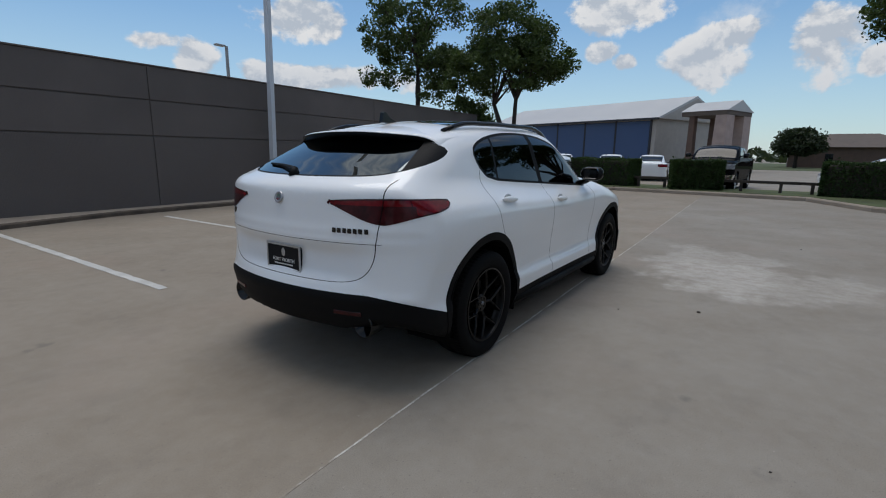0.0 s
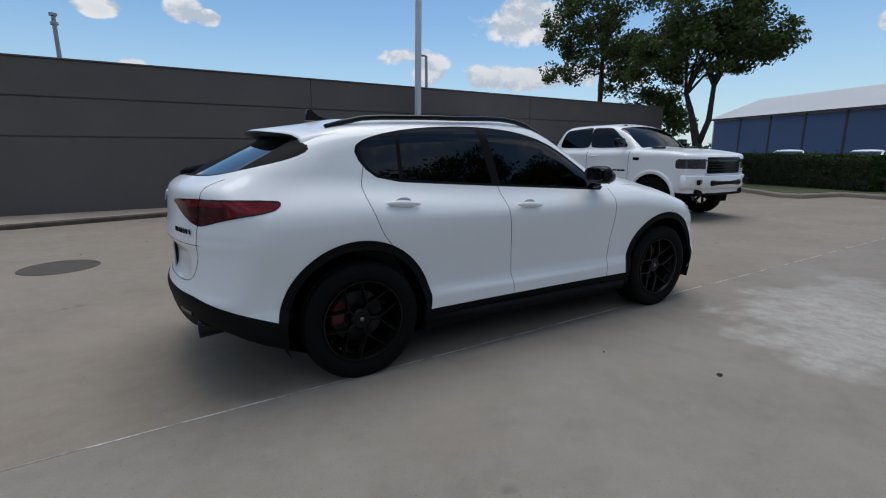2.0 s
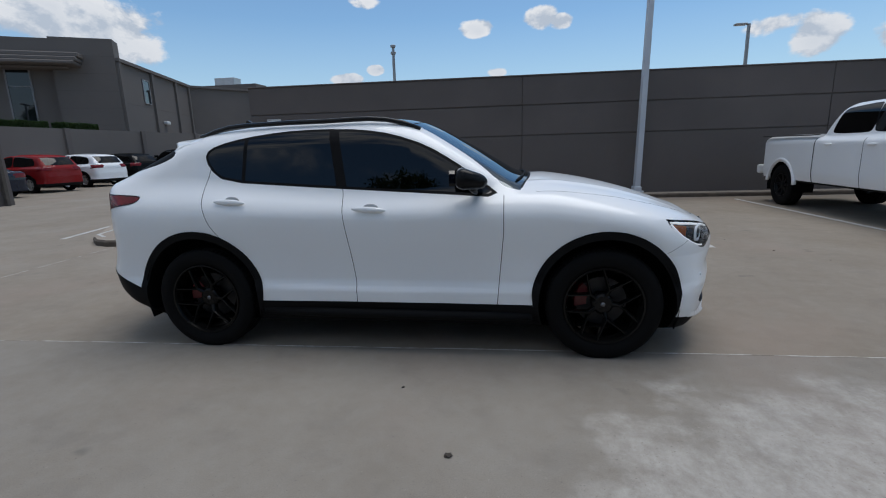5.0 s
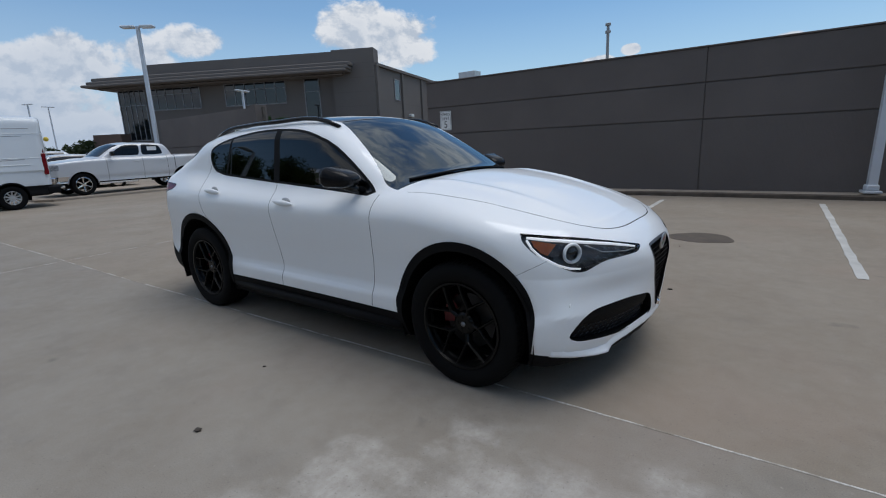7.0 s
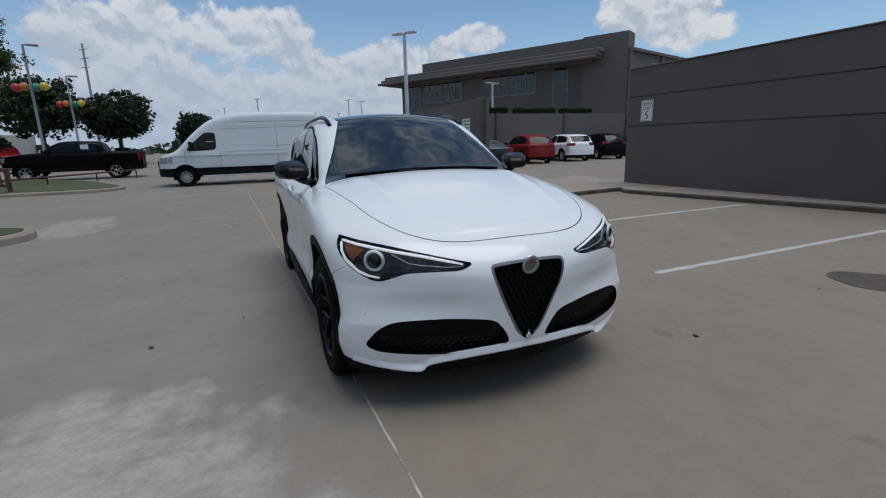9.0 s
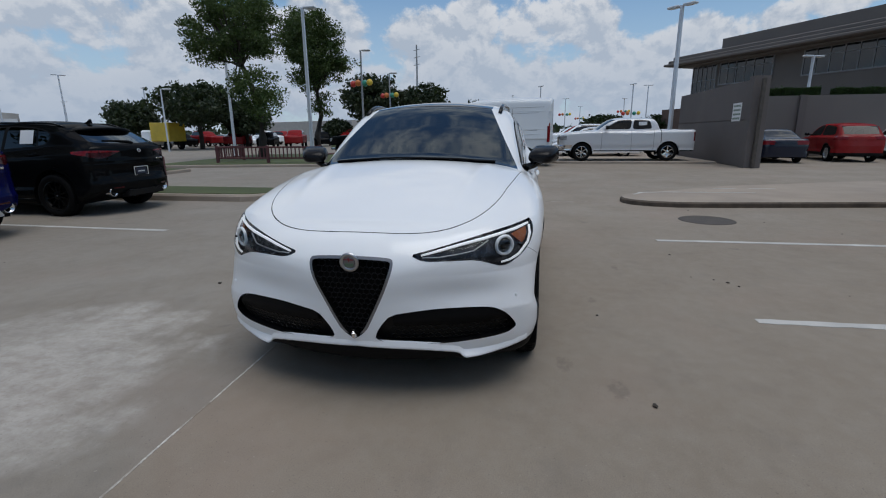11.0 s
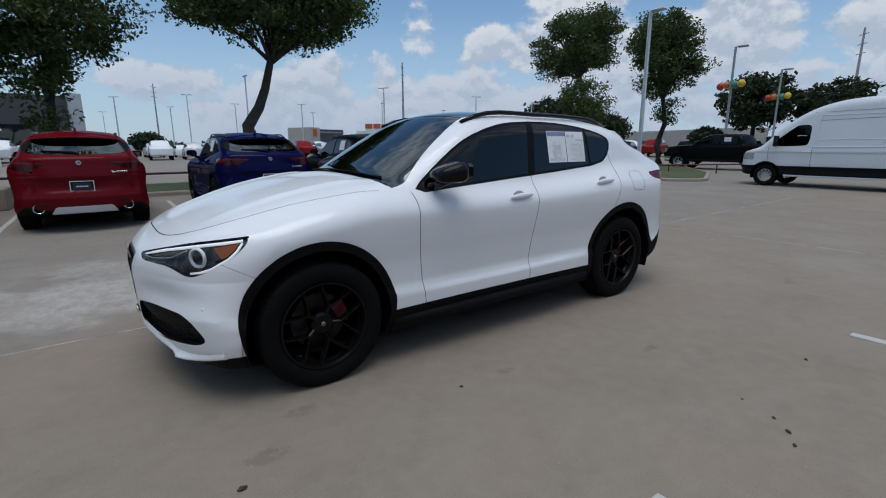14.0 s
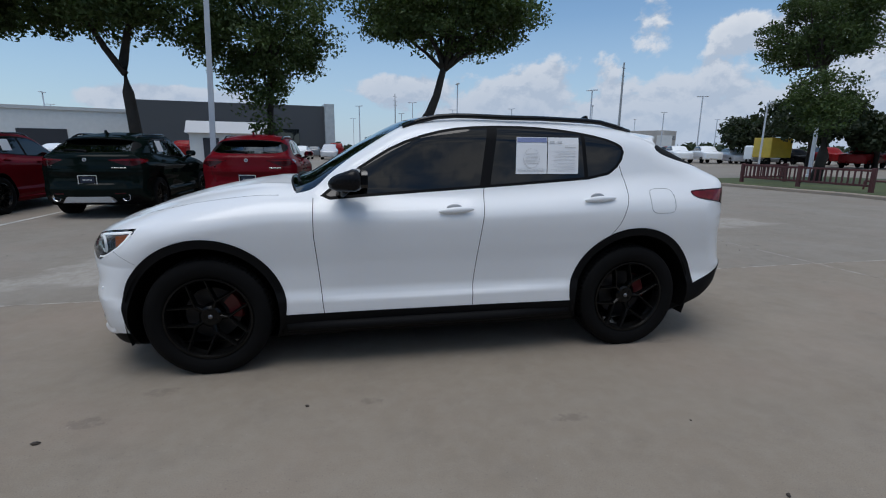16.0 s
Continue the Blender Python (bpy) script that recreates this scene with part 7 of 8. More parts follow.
# ---- yard gate wall, inner wall and showroom ----
gate = tagged(put("wall_gate", box(-24.6, -15.75, 8.86, 9.10, 0, 3.2), "wall_paint"), "grey-brown concrete yard wall with a joint", "wall", kind="structure")
for z0, z1 in ((0.02, 1.75), (1.78, 3.21)):
    put("panel", box(-24.58, -15.9, 8.82, 8.858, z0, z1, 0.006), "wall_paint", gate)
tagged(put("gate_pier", prism([(-15.9, 0), (-15.3, 0), (-15.42, 3.3), (-15.8, 3.3)], "y", 8.7, 9.25), "wall_paint"), "leaning end pier of the yard wall", "wall", kind="structure")
tagged(put("gate_post", box(-15.28, -15.16, 8.9, 9.02, 0, 3.2, 0.01), "iron"), "dark steel gate post at the pier", "gate post", kind="structure")
gs = thing("notice_sign", "white notice sign with lines of small print", "sign", pose(-16.9, 8.815, 2.08))
part("panel", box(-0.42, 0.42, -0.006, 0.0, -0.35, 0.35, 0.004), "sign_white", gs)
for k, (n_, zz) in enumerate(((9, 0.24), (8, 0.08), (7, -0.08), (8, -0.24))):
    bars(gs, "small_print", -0.34, 0.34, n_, -0.007, zz, 0.075, "badge_green", "x", 0.001, 0.25)
inner_wall = tagged(put("wall_inner", box(-24.3, -24.0, 9.1, 40, 0, 3.1), "building_paint"), "grey-brown yard wall with square piers", "wall", kind="structure")
for y in (10.6, 14.5, 19.9, 25.5, 31.0):
    tagged(put("wall_pier", box(-24.0, -23.86, y - 0.16, y + 0.16, 0, 3.12, 0.01), "wall_paint"), "square pier on the yard wall", "wall", kind="structure")

FRONT = pose(-29.71, 29.67, 0, 0, 0, 209.2)
show = thing("showroom", "two-storey grey-brown showroom with a deep canopy", "building", FRONT)


def bpart(name, x0, x1, y0, y1, z0, z1, mat="building_paint", bevel=0.0, parent=None):
    return part(name, box(x0, x1, y0, y1, z0, z1, bevel), mat, parent or show)


# local x runs away along the facade, -y goes back into the plot
bpart("tower", -0.69, 3.3, -1.6, 0.02, 0, 10.17)
bpart("wall", 3.3, 26.2, -15, -0.71, 0, 8.4)
bpart("roof_parapet", 3.0, 22.3, -14, 0.0, 8.95, 10.05)
bpart("canopy", 1.5, 28.0, -12, 1.7, 8.08, 8.32, bevel=0.06)
bpart("canopy_step", 1.4, 27.6, -12, 1.45, 8.32, 8.62, bevel=0.06)
bpart("canopy_fascia", 1.3, 27.2, -12, 1.2, 8.62, 8.95, bevel=0.06)
bpart("canopy_soffit", 2.2, 27.0, -12, 0.7, 7.9, 8.08, bevel=0.05)
for k in range(7):
    zz = 1.4 + 1.25 * k
    bpart("reveal", -0.67, 3.28, 0.016, 0.026, zz, zz + 0.035, "wall_paint")


def strip_window(x0, x1, z0, z1, n, y=-0.71):
    w = bpart("window", x0, x1, y, y + 0.05, z0, z1, "window_glass")
    for i in range(n + 1):
        xx = x0 + (x1 - x0) * i / n
        edge = i in (0, n)
        bpart("mullion", xx - (0.05 if edge else 0.026), xx + (0.05 if edge else 0.026), y + 0.03, y + 0.10, z0, z1, "mullion_grey", parent=w)
    for zz, hw in ((z0, 0.055), (z0 + (z1 - z0) * 0.70, 0.03), (z1, 0.04)):
        bpart("transom", x0, x1, y + 0.04, y + 0.12, zz - hw, zz + hw, "mullion_grey", parent=w)


strip_window(4.97, 6.43, 3.8, 8.0, 1)
strip_window(8.35, 14.6, 5.85, 7.9, 6)
strip_window(17.25, 22.8, 5.85, 7.9, 6)
strip_window(23.2, 26.1, 3.0, 7.9, 5)
bpart("entrance_block", 25.5, 28.6, -4.0, 0.7, 0, 3.7, "brick_far")

# the long side wall, square piers and the rear wing
SIDE = pose(-29.1, 30.0, 0, 0, 0, 198)
flank = thing("showroom_flank", "grey-brown side wing with square piers and a high window", "building", SIDE)
part("wall", box(0, 6, -15.5, -0.05, 0, 8.6), "building_paint", flank)
part("parapet_cap", box(-0.26, 0.3, -15.5, -0.05, 8.6, 8.85), "building_paint", flank)
for y in (-0.3, -6.1, -11.6, -15.3):
    part("pilaster", box(-0.2, 0.0, y - 0.2, y + 0.2, 0, 8.59), "building_paint", flank)
for zz in (2.9, 5.6):
    part("reveal", box(-0.012, -0.002, -15.0, -0.5, zz, zz + 0.035), "wall_paint", flank)
w = part("window", box(-0.05, 0.02, -5.4, -4.2, 5.95, 7.85), "window_glass", flank)
for a, b, c, d in ((-5.45, -5.37, 5.9, 7.9), (-4.23, -4.15, 5.9, 7.9), (-5.4, -4.2, 5.88, 5.96), (-5.4, -4.2, 7.82, 7.9)):
    part("window_frame", box(-0.08, -0.02, a, b, c, d), "mullion_grey", w)
part("wall_lamp", box(-0.34, 0.0, -8.4, -7.6, 4.35, 4.65, 0.05), "white_metal", flank)
part("wall_notice", box(-0.03, 0.0, -8.4, -7.6, 3.1, 3.55), "sign_white", flank)
part("wall_notice", box(-0.03, 0.0, -8.4, -7.6, 2.8, 3.02), "sign_white", flank)
part("wall_lamp", box(-0.16, 0.0, -1.6, -1.3, 2.5, 3.0, 0.03), "white_metal", flank)
low_w = part("window", box(-0.05, 0.02, -6.0, -4.6, 0.9, 1.8), "window_glass", flank)
part("mullion", box(-0.08, -0.02, -5.33, -5.27, 0.9, 1.8), "mullion_grey", low_w)

wing = thing("rear_wing", "tall plain grey-brown wing with dark door openings", "building")
part("wall", prism([(-34.1, 44.7), (-29.9, 50.4), (-31.4, 55.8), (-40.0, 58.5), (-42.0, 47.5)], "z", 0, 8.62), "building_paint", wing)
part("parapet_cap", prism([(-34.1, 44.35), (-29.62, 50.35), (-31.2, 56.05), (-40.0, 58.7), (-42.1, 47.2)], "z", 8.62, 8.85), "building_paint", wing)
part("roof_block", box(-47.2, -35.0, 61, 64, 8.0, 11.1), "building_paint", wing)
for x, y in ((-29.9, 50.4), (-31.35, 55.7)):
    part("pilaster", box(x - 0.2, x + 0.16, y - 0.2, y + 0.2, 0, 8.6), "building_paint", wing)
UP = math.degrees(math.atan2(5.7, 4.2))
# the wall is solid: flat black panels stand in for the doorways' shade
part("doorway", box(3.4, 5.7, -0.02, 0.06, 0, 3.5), "gap", wing, "flat black panel for a doorway's dark inside", False, pose(-34.1, 44.7, 0, 0, 0, UP))
part("doorway", box(1.2, 4.2, -0.02, 0.06, 0, 3.5), "gap", wing, "flat black panel for a doorway's dark inside", False, pose(-29.9, 50.4, 0, 0, 0, math.degrees(math.atan2(5.4, -1.5))))
unit = thing("roof_unit", "pale air conditioning unit on a roof", "machine", pose(-40.0, 62.4, 11.1))
part("casing", box(-1.5, 1.5, -0.9, 0.9, 0.0, 1.05, 0.03), "matte_silver", unit)
part("fan_cover", moved(lathe([(0.001, 0.0), (0.5, 0.0), (0.52, -0.06)], 20), pose(0, 0, 1.10, 90, 0, 0)), "iron", unit)
annex = thing("annex", "low grey-brown annex with a white door", "building", pose(-31.6, 56.3, 0, 0, 0, 198))
part("wall", box(0, 6, -20.5, -0.3, 0, 5.65), "building_paint", annex)
part("door", box(-0.05, 0.0, -11.6, -10.3, 0, 3.2), "white_metal", annex)
part("door_frame", box(-0.04, 0.0, -10.25, -9.9, 0, 3.4), "wall_paint", annex)
part("wall_lamp", box(-0.3, 0.0, -11.4, -10.4, 4.0, 4.25), "white_metal", annex)
part("bin", box(-0.9, -0.2, -14.0, -13.2, 0, 1.2, 0.05), "gap", annex)
tagged(put("wall_yard", box(-31.4, -25.3, 37.9, 38.15, 0, 3.05), "building_paint"), "low grey-brown screen wall in the yard", "wall", kind="structure")

# ---- rail fence on the island ----
fence = thing("rail_fence", "dark red wooden rail fence on the grass island", "fence", pose(-15.4, -13.3, 0.12, 0, 0, 94))
L = 4.85
for k in range(3):
    part("post", box(k * L / 2 - 0.06, k * L / 2 + 0.06, -0.06, 0.06, -0.1, 0.78, 0.01), "red_rail", fence)
for zz in (0.22, 0.70):
    part("rail", box(0, L, -0.025, 0.025, zz - 0.035, zz + 0.035, 0.006), "red_rail", fence)
    part("rail", box(-0.025, 0.025, 0.06, 2.2, zz - 0.035, zz + 0.035, 0.006), "red_rail", fence)
part("post", box(-0.06, 0.06, 2.2, 2.32, -0.1, 0.78, 0.01), "red_rail", fence)
for k in range(1, 12):
    part("baluster", box(-0.018, 0.018, k * 0.19 - 0.022, k * 0.19 + 0.022, 0.22, 0.70), "red_rail", fence)
for k in range(1, 26):
    part("baluster", box(k * L / 26 - 0.022, k * L / 26 + 0.022, -0.018, 0.018, 0.22, 0.70), "red_rail", fence)
pipe = thing("pipe_rail", "low dark red pipe rail along the verge", "railing", pose(0, 0, 0))
part("rail", rod((-16.9, -9.6, 0.42), (-23.5, -6.2, 0.42), 0.035), "red_rail", pipe)
for k in range(4):
    part("post", rod((-16.9 - 2.2 * k, -9.6 + 1.13 * k, 0), (-16.9 - 2.2 * k, -9.6 + 1.13 * k, 0.42), 0.03), "red_rail", pipe)
end_rail = thing("rail_fence", "short dark red rail with thin balusters at the row's end", "fence", pose(-6.75, -8.75, 0.1, 0, 0, -82))
for k in range(2):
    part("post", box(1.5 * k - 0.045, 1.5 * k + 0.045, -0.045, 0.045, -0.1, 0.74, 0.008), "red_rail", end_rail)
for zz in (0.10, 0.69):
    part("rail", box(0.045, 1.46, -0.022, 0.022, zz - 0.025, zz + 0.025, 0.005), "red_rail", end_rail)
for k in range(1, 10):
    part("baluster", box(0.15 * k - 0.014, 0.15 * k + 0.014, -0.012, 0.012, 0.12, 0.67), "red_rail", end_rail)
pipe2 = thing("pipe_rail", "low dark red pipe rail behind the parked row", "railing", pose(0, 0, 0))
part("rail", rod((-14, -15.6, 0.45), (14, -15.3, 0.45), 0.04), "red_rail", pipe2)
for k in range(10):
    part("post", rod((-13.5 + 3 * k, -15.6 + 0.03 * k, 0), (-13.5 + 3 * k, -15.6 + 0.03 * k, 0.45), 0.03), "red_rail", pipe2)
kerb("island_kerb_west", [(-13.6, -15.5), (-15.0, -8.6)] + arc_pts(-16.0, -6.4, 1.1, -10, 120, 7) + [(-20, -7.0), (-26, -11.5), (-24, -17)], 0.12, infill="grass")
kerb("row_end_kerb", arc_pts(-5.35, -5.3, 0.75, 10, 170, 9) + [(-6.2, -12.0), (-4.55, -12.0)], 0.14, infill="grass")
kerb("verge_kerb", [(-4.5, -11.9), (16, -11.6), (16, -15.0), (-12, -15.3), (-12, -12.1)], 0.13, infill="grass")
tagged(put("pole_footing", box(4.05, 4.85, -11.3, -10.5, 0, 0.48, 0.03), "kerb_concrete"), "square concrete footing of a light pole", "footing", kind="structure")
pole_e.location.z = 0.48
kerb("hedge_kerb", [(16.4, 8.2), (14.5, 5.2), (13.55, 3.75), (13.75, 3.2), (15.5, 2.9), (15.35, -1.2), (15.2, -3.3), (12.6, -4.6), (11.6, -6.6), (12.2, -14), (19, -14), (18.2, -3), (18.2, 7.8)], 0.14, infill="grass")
kerb("west_kerb", [(-17.7, 8.6), (-17.7, 2.0), (-18.1, 1.6), (-24, 1.7), (-24, 8.6)], 0.10, label="pale kerbed strip under the silver pickup")

# ---- trees and hedges ----
def leaf_mat(name, c, c2):
    m = Nodes(name)
    g = m.t.nodes.new("ShaderNodeNewGeometry")
    r = g.outputs["Random Per Island"]
    a = m.noise(0.9, 4)
    col = m.mix(r, c, c2)
    col = m.mix(m.span(a, 0.35, 0.7, 0, 0.5), col, rgb(c, 0.6))
    m.set(Base_Color=col, Roughness=0.55, Specular_IOR_Level=0.35)
    tl = m.n("ShaderNodeBsdfTranslucent")
    m.t.links.new(m.mix(1.0, col, (0.9, 1.0, 0.45), "MULTIPLY"), tl.inputs["Color"])
    mx = m.n("ShaderNodeMixShader", Fac=0.28)
    out = m.t.nodes["Material Output"]
    m.t.links.new(m.b.outputs[0], mx.inputs[1])
    m.t.links.new(tl.outputs[0], mx.inputs[2])
    m.t.links.new(mx.outputs[0], out.inputs["Surface"])
    return m.mat


M["oak_leaf"] = leaf_mat("oak_leaf", (0.048, 0.078, 0.024), (0.098, 0.142, 0.042))
M["hedge_leaf"] = leaf_mat("hedge_leaf", (0.026, 0.055, 0.014), (0.060, 0.105, 0.026))
M["far_leaf"] = leaf_mat("far_leaf", (0.024, 0.038, 0.018), (0.045, 0.062, 0.028))


def leaf_cloud(P, size, rs, up=0.5):
    """Small pointed leaves, each of two folded faces, at the given places."""
    n = len(P)
    nrm = rs.normal(size=(n, 3))
    nrm[:, 2] += up
    nrm /= np.linalg.norm(nrm, axis=1)[:, None]
    t = np.cross(nrm, rs.normal(size=(n, 3)))
    t /= np.linalg.norm(t, axis=1)[:, None]
    b = np.cross(nrm, t)
    s = size * rs.uniform(0.6, 1.35, size=(n, 1))
    V = np.stack((P - t * s * 0.5, P + b * s * 0.28 + nrm * s * 0.08, P + t * s * 0.5, P - b * s * 0.28 + nrm * s * 0.08), 1).reshape(-1, 3)
    i = np.arange(n) * 4
    return V, np.stack((i, i + 1, i + 2, i + 3), 1).tolist()


def crown_points(blobs, clumps, per, clump_r, rs):
    vol = np.array([b[3] * b[4] * b[5] for b in blobs]) ** 0.75
    which = rs.choice(len(blobs), clumps, p=vol / vol.sum())
    d = rs.normal(size=(clumps, 3))
    d /= np.linalg.norm(d, axis=1)[:, None]
    rad = rs.uniform(0.35, 1.0, size=(clumps, 1)) ** 0.5
    B = np.array(blobs)[which]
    C = B[:, :3] + d * rad * B[:, 3:]
    C[:, 2] -= rs.uniform(0, 0.25, clumps)
    k = rs.uniform(0.6, 1.4, clumps)
    off = rs.normal(size=(clumps * per, 3))
    off *= (rs.uniform(0, 1, size=(clumps * per, 1)) ** 0.45) / np.linalg.norm(off, axis=1)[:, None]
    P = np.repeat(C, per, 0) + off * (1.75 * clump_r * np.repeat(k, per))[:, None] * np.array((1, 1, 0.6))
    return C, P


def tree(label, x, y, trunk, blobs, clumps, per, leaf, seed, clump_r=0.34, limbs=14, leafmat="oak_leaf", name="tree", group=""):
    """trunk: stems of (dx, dy, z, r); blobs: (dx, dy, z, rx, ry, rz) that the crown fills."""
    rs = np.random.RandomState(seed)
    t = thing(name, label, "tree", pose(x, y, 0), group)
    if leafmat == "oak_leaf":
        per, leaf = per * 2, leaf * 0.70
    C, P = crown_points(blobs, clumps, per, clump_r, rs)
    bm = bmesh.new()
    for stem in trunk:
        tube([(a, b, c) for a, b, c, _ in stem], [r for *_, r in stem], 9, bm)
    tops = [stem[-1] for stem in trunk]
    for k in range(limbs):
        a = tops[k % len(tops)]
        goal = C[rs.randint(len(C))]
        p0 = np.array(a[:3])
        bend = (p0 + goal) / 2 + rs.normal(size=3) * 0.25 + np.array((0, 0, 0.25))
        tube([p0 - np.array((0, 0, 0.15)), p0 * 0.55 + bend * 0.45, bend, goal], [a[3] * 0.75, a[3] * 0.5, a[3] * 0.33, 0.012], 6, bm)
        for _ in range(2):
            q = C[np.argsort(((C - bend) ** 2).sum(1))[rs.randint(1, 9)]]
            tube([bend, (bend + q) / 2 + rs.normal(size=3) * 0.1, q], [a[3] * 0.26, 0.022, 0.008], 5, bm)
    part("trunk", bm, "bark", t, "rough grey-brown trunk and limbs", True)
    V, F = leaf_cloud(P, leaf, rs)
    cr = mesh_object("crown", V, F, leafmat, t, False, "loose crown of many small dark leaves")
    cr["kind"] = "stuff"
    return t


G = "live oaks round the lot"
tree("live oak with a kinked bare trunk behind the row", -2.15, -13.5, [[(0.35, 0, 0, 0.21), (0.25, 0, 1.2, 0.19), (0.30, 0, 2.0, 0.20), (-0.1, 0, 2.6, 0.165), (-0.35, 0, 3.2, 0.14), (-0.6, 0.1, 4.2, 0.11)]],
     [(-0.8, 0, 5.9, 2.8, 2.5, 1.10), (-2.2, 0, 5.8, 1.7, 2.0, 0.9), (0.9, 0, 6.0, 1.6, 2, 0.9), (-0.8, 0, 6.8, 2.2, 2.2, 1.0)], 264, 63, 0.194, 11, 0.33, 18, group=G)
tree("dense drooping live oak behind the parked row", 3.15, -13.2, [[(0, 0, 0, 0.17), (0.05, 0, 1.5, 0.15), (0.0, 0, 2.7, 0.12), (-0.1, 0, 4.0, 0.09)]],
     [(-0.1, 0, 5.2, 2.3, 2.2, 1.6), (1.0, 0, 4.7, 1.4, 1.6, 0.9), (-0.7, 0, 4.8, 1.0, 1.3, 0.9), (0.1, 0, 6.8, 2.0, 2.0, 1.1), (0.1, 0.1, 2.7, 0.6, 0.6, 0.8), (0.3, 0.1, 3.7, 1.0, 0.9, 0.7)], 225, 60, 0.178, 12, 0.30, 14, group=G)
tree("live oak with a forked trunk behind the row", 6.85, -12.1, [[(0, 0, 0, 0.19), (0, 0, 1.7, 0.17), (0.08, 0, 2.9, 0.15), (0.12, 0, 3.7, 0.13), (-0.1, 0, 4.6, 0.09), (-0.5, 0, 5.4, 0.06)], [(0.1, 0, 3.4, 0.10), (0.55, 0, 4.1, 0.09), (1.0, 0, 5.0, 0.06)]],
     [(0.3, 0, 5.9, 2.9, 2.5, 1.3), (-1.6, 0, 5.2, 1.4, 1.6, 0.8), (2.0, 0, 5.4, 1.3, 1.5, 0.8), (0.2, 0, 6.9, 2.2, 2, 0.9)], 264, 60, 0.186, 13, 0.32, 16, group=G)
tree("live oak at the corner of the lot", 11.6, -11.2, [[(0, 0, 0, 0.17), (0, 0, 2.0, 0.15), (0.2, 0, 3.4, 0.11)]],
     [(0, 0, 5.6, 2.6, 2.5, 1.3), (-1.6, 0, 5.0, 1.2, 1.4, 0.7), (0, 0, 6.7, 2.0, 2, 0.9)], 184, 60, 0.186, 14, 0.32, 14, group=G)
tree("live oak on the grass island with a low bushy skirt", -19.0, -13.1, [[(0.1, -0.1, 0, 0.27), (0, 0, 1.2, 0.22), (0.2, 0.1, 2.4, 0.18), (-0.1, -0.4, 3.8, 0.14), (-0.6, -1.2, 5.0, 0.11)]],
     [(-1.0, -2.0, 6.9, 2.3, 2.4, 1.5), (-0.6, -1.0, 7.6, 1.8, 1.9, 0.9), (-1.3, -3.2, 6.0, 1.3, 1.4, 0.7), (-0.3, -0.6, 6.0, 1.4, 1.4, 0.8), (0.9, 0.4, 3.7, 1.15, 1.2, 1.0), (1.2, 0.8, 2.9, 0.9, 0.9, 0.6)], 290, 57, 0.186, 15, 0.30, 16, group=G)
tree("live oak leaning over the grass island", -26.8, -13.4, [[(0, 0, 0, 0.26), (0.1, -0.2, 1.3, 0.21), (-0.1, 0.1, 2.6, 0.16), (0.4, 0.1, 4.2, 0.12)]],
     [(0.7, 0.3, 6.9, 2.1, 1.7, 1.9), (0.1, 0.9, 6.2, 1.5, 1.4, 1.3), (0.9, 0.1, 8.2, 1.5, 1.3, 1.0), (0.3, -1.1, 7.6, 1.5, 1.3, 1.2), (0.3, -0.4, 5.0, 1.4, 1.1, 0.8), (-0.1, 0.4, 3.4, 0.8, 0.7, 0.8)], 264, 54, 0.217, 16, 0.34, 14, group=G)
tree("tall airy oak behind the end of the wall", 17.3, 14.4, [[(0, 0, 0, 0.22), (0, 0, 2.5, 0.19), (0.05, 0, 4.6, 0.16), (0, 0, 6.6, 0.11)]],
     [(0, 0, 6.6, 2.4, 2.6, 1.5), (-1.0, 1.5, 7.6, 1.6, 1.7, 1.2), (0.8, -1.2, 6.0, 1.5, 1.6, 1.0), (0, 0, 8.8, 2.4, 2.5, 1.5), (-0.8, 1.9, 5.6, 1.0, 1.0, 0.7), (0.2, -0.6, 4.6, 1.0, 1.0, 0.6)], 165, 50, 0.264, 17, 0.32, 18, group=G)
tree("spreading live oak with two stems beyond the wall", 16.7, 8.5, [[(0, 0, 0, 0.20), (0, 0, 1.6, 0.18), (0.1, 0.45, 2.9, 0.12), (0.1, 0.8, 3.8, 0.09)], [(0, 0, 1.5, 0.13), (0.05, -0.35, 2.6, 0.11), (0, -0.45, 4.0, 0.09)]],
     [(0, 0, 5.6, 2.5, 2.5, 1.25), (0.3, -1.3, 5.6, 1.6, 1.6, 1.0), (-0.5, 1.5, 5.3, 1.6, 1.6, 1.0), (0, 0, 7.0, 2.1, 2.1, 1.2)], 215, 62, 0.217, 18, 0.32, 14, group=G)
tree("small leafy tree behind the wall's end", 17.6, 11.4, [[(0, 0, 0, 0.08), (0, 0, 2.0, 0.06), (0, 0, 3.0, 0.04)]], [(0, 0, 3.4, 1.1, 1.2, 0.9), (0.2, -0.9, 2.8, 0.8, 0.9, 0.7)], 48, 54, 0.232, 19, 0.30, 6, group=G)
tree("live oak over the hedge bed", 17.6, -6.8, [[(0, 0, 0, 0.18), (0, 0, 2.5, 0.15), (0, 0, 4.0, 0.11)]], [(0, 0, 6.4, 2.3, 2.4, 1.2), (-0.6, 1.5, 6.0, 1.2, 1.1, 0.7)], 144, 57, 0.217, 20, 0.32, 12, group=G)
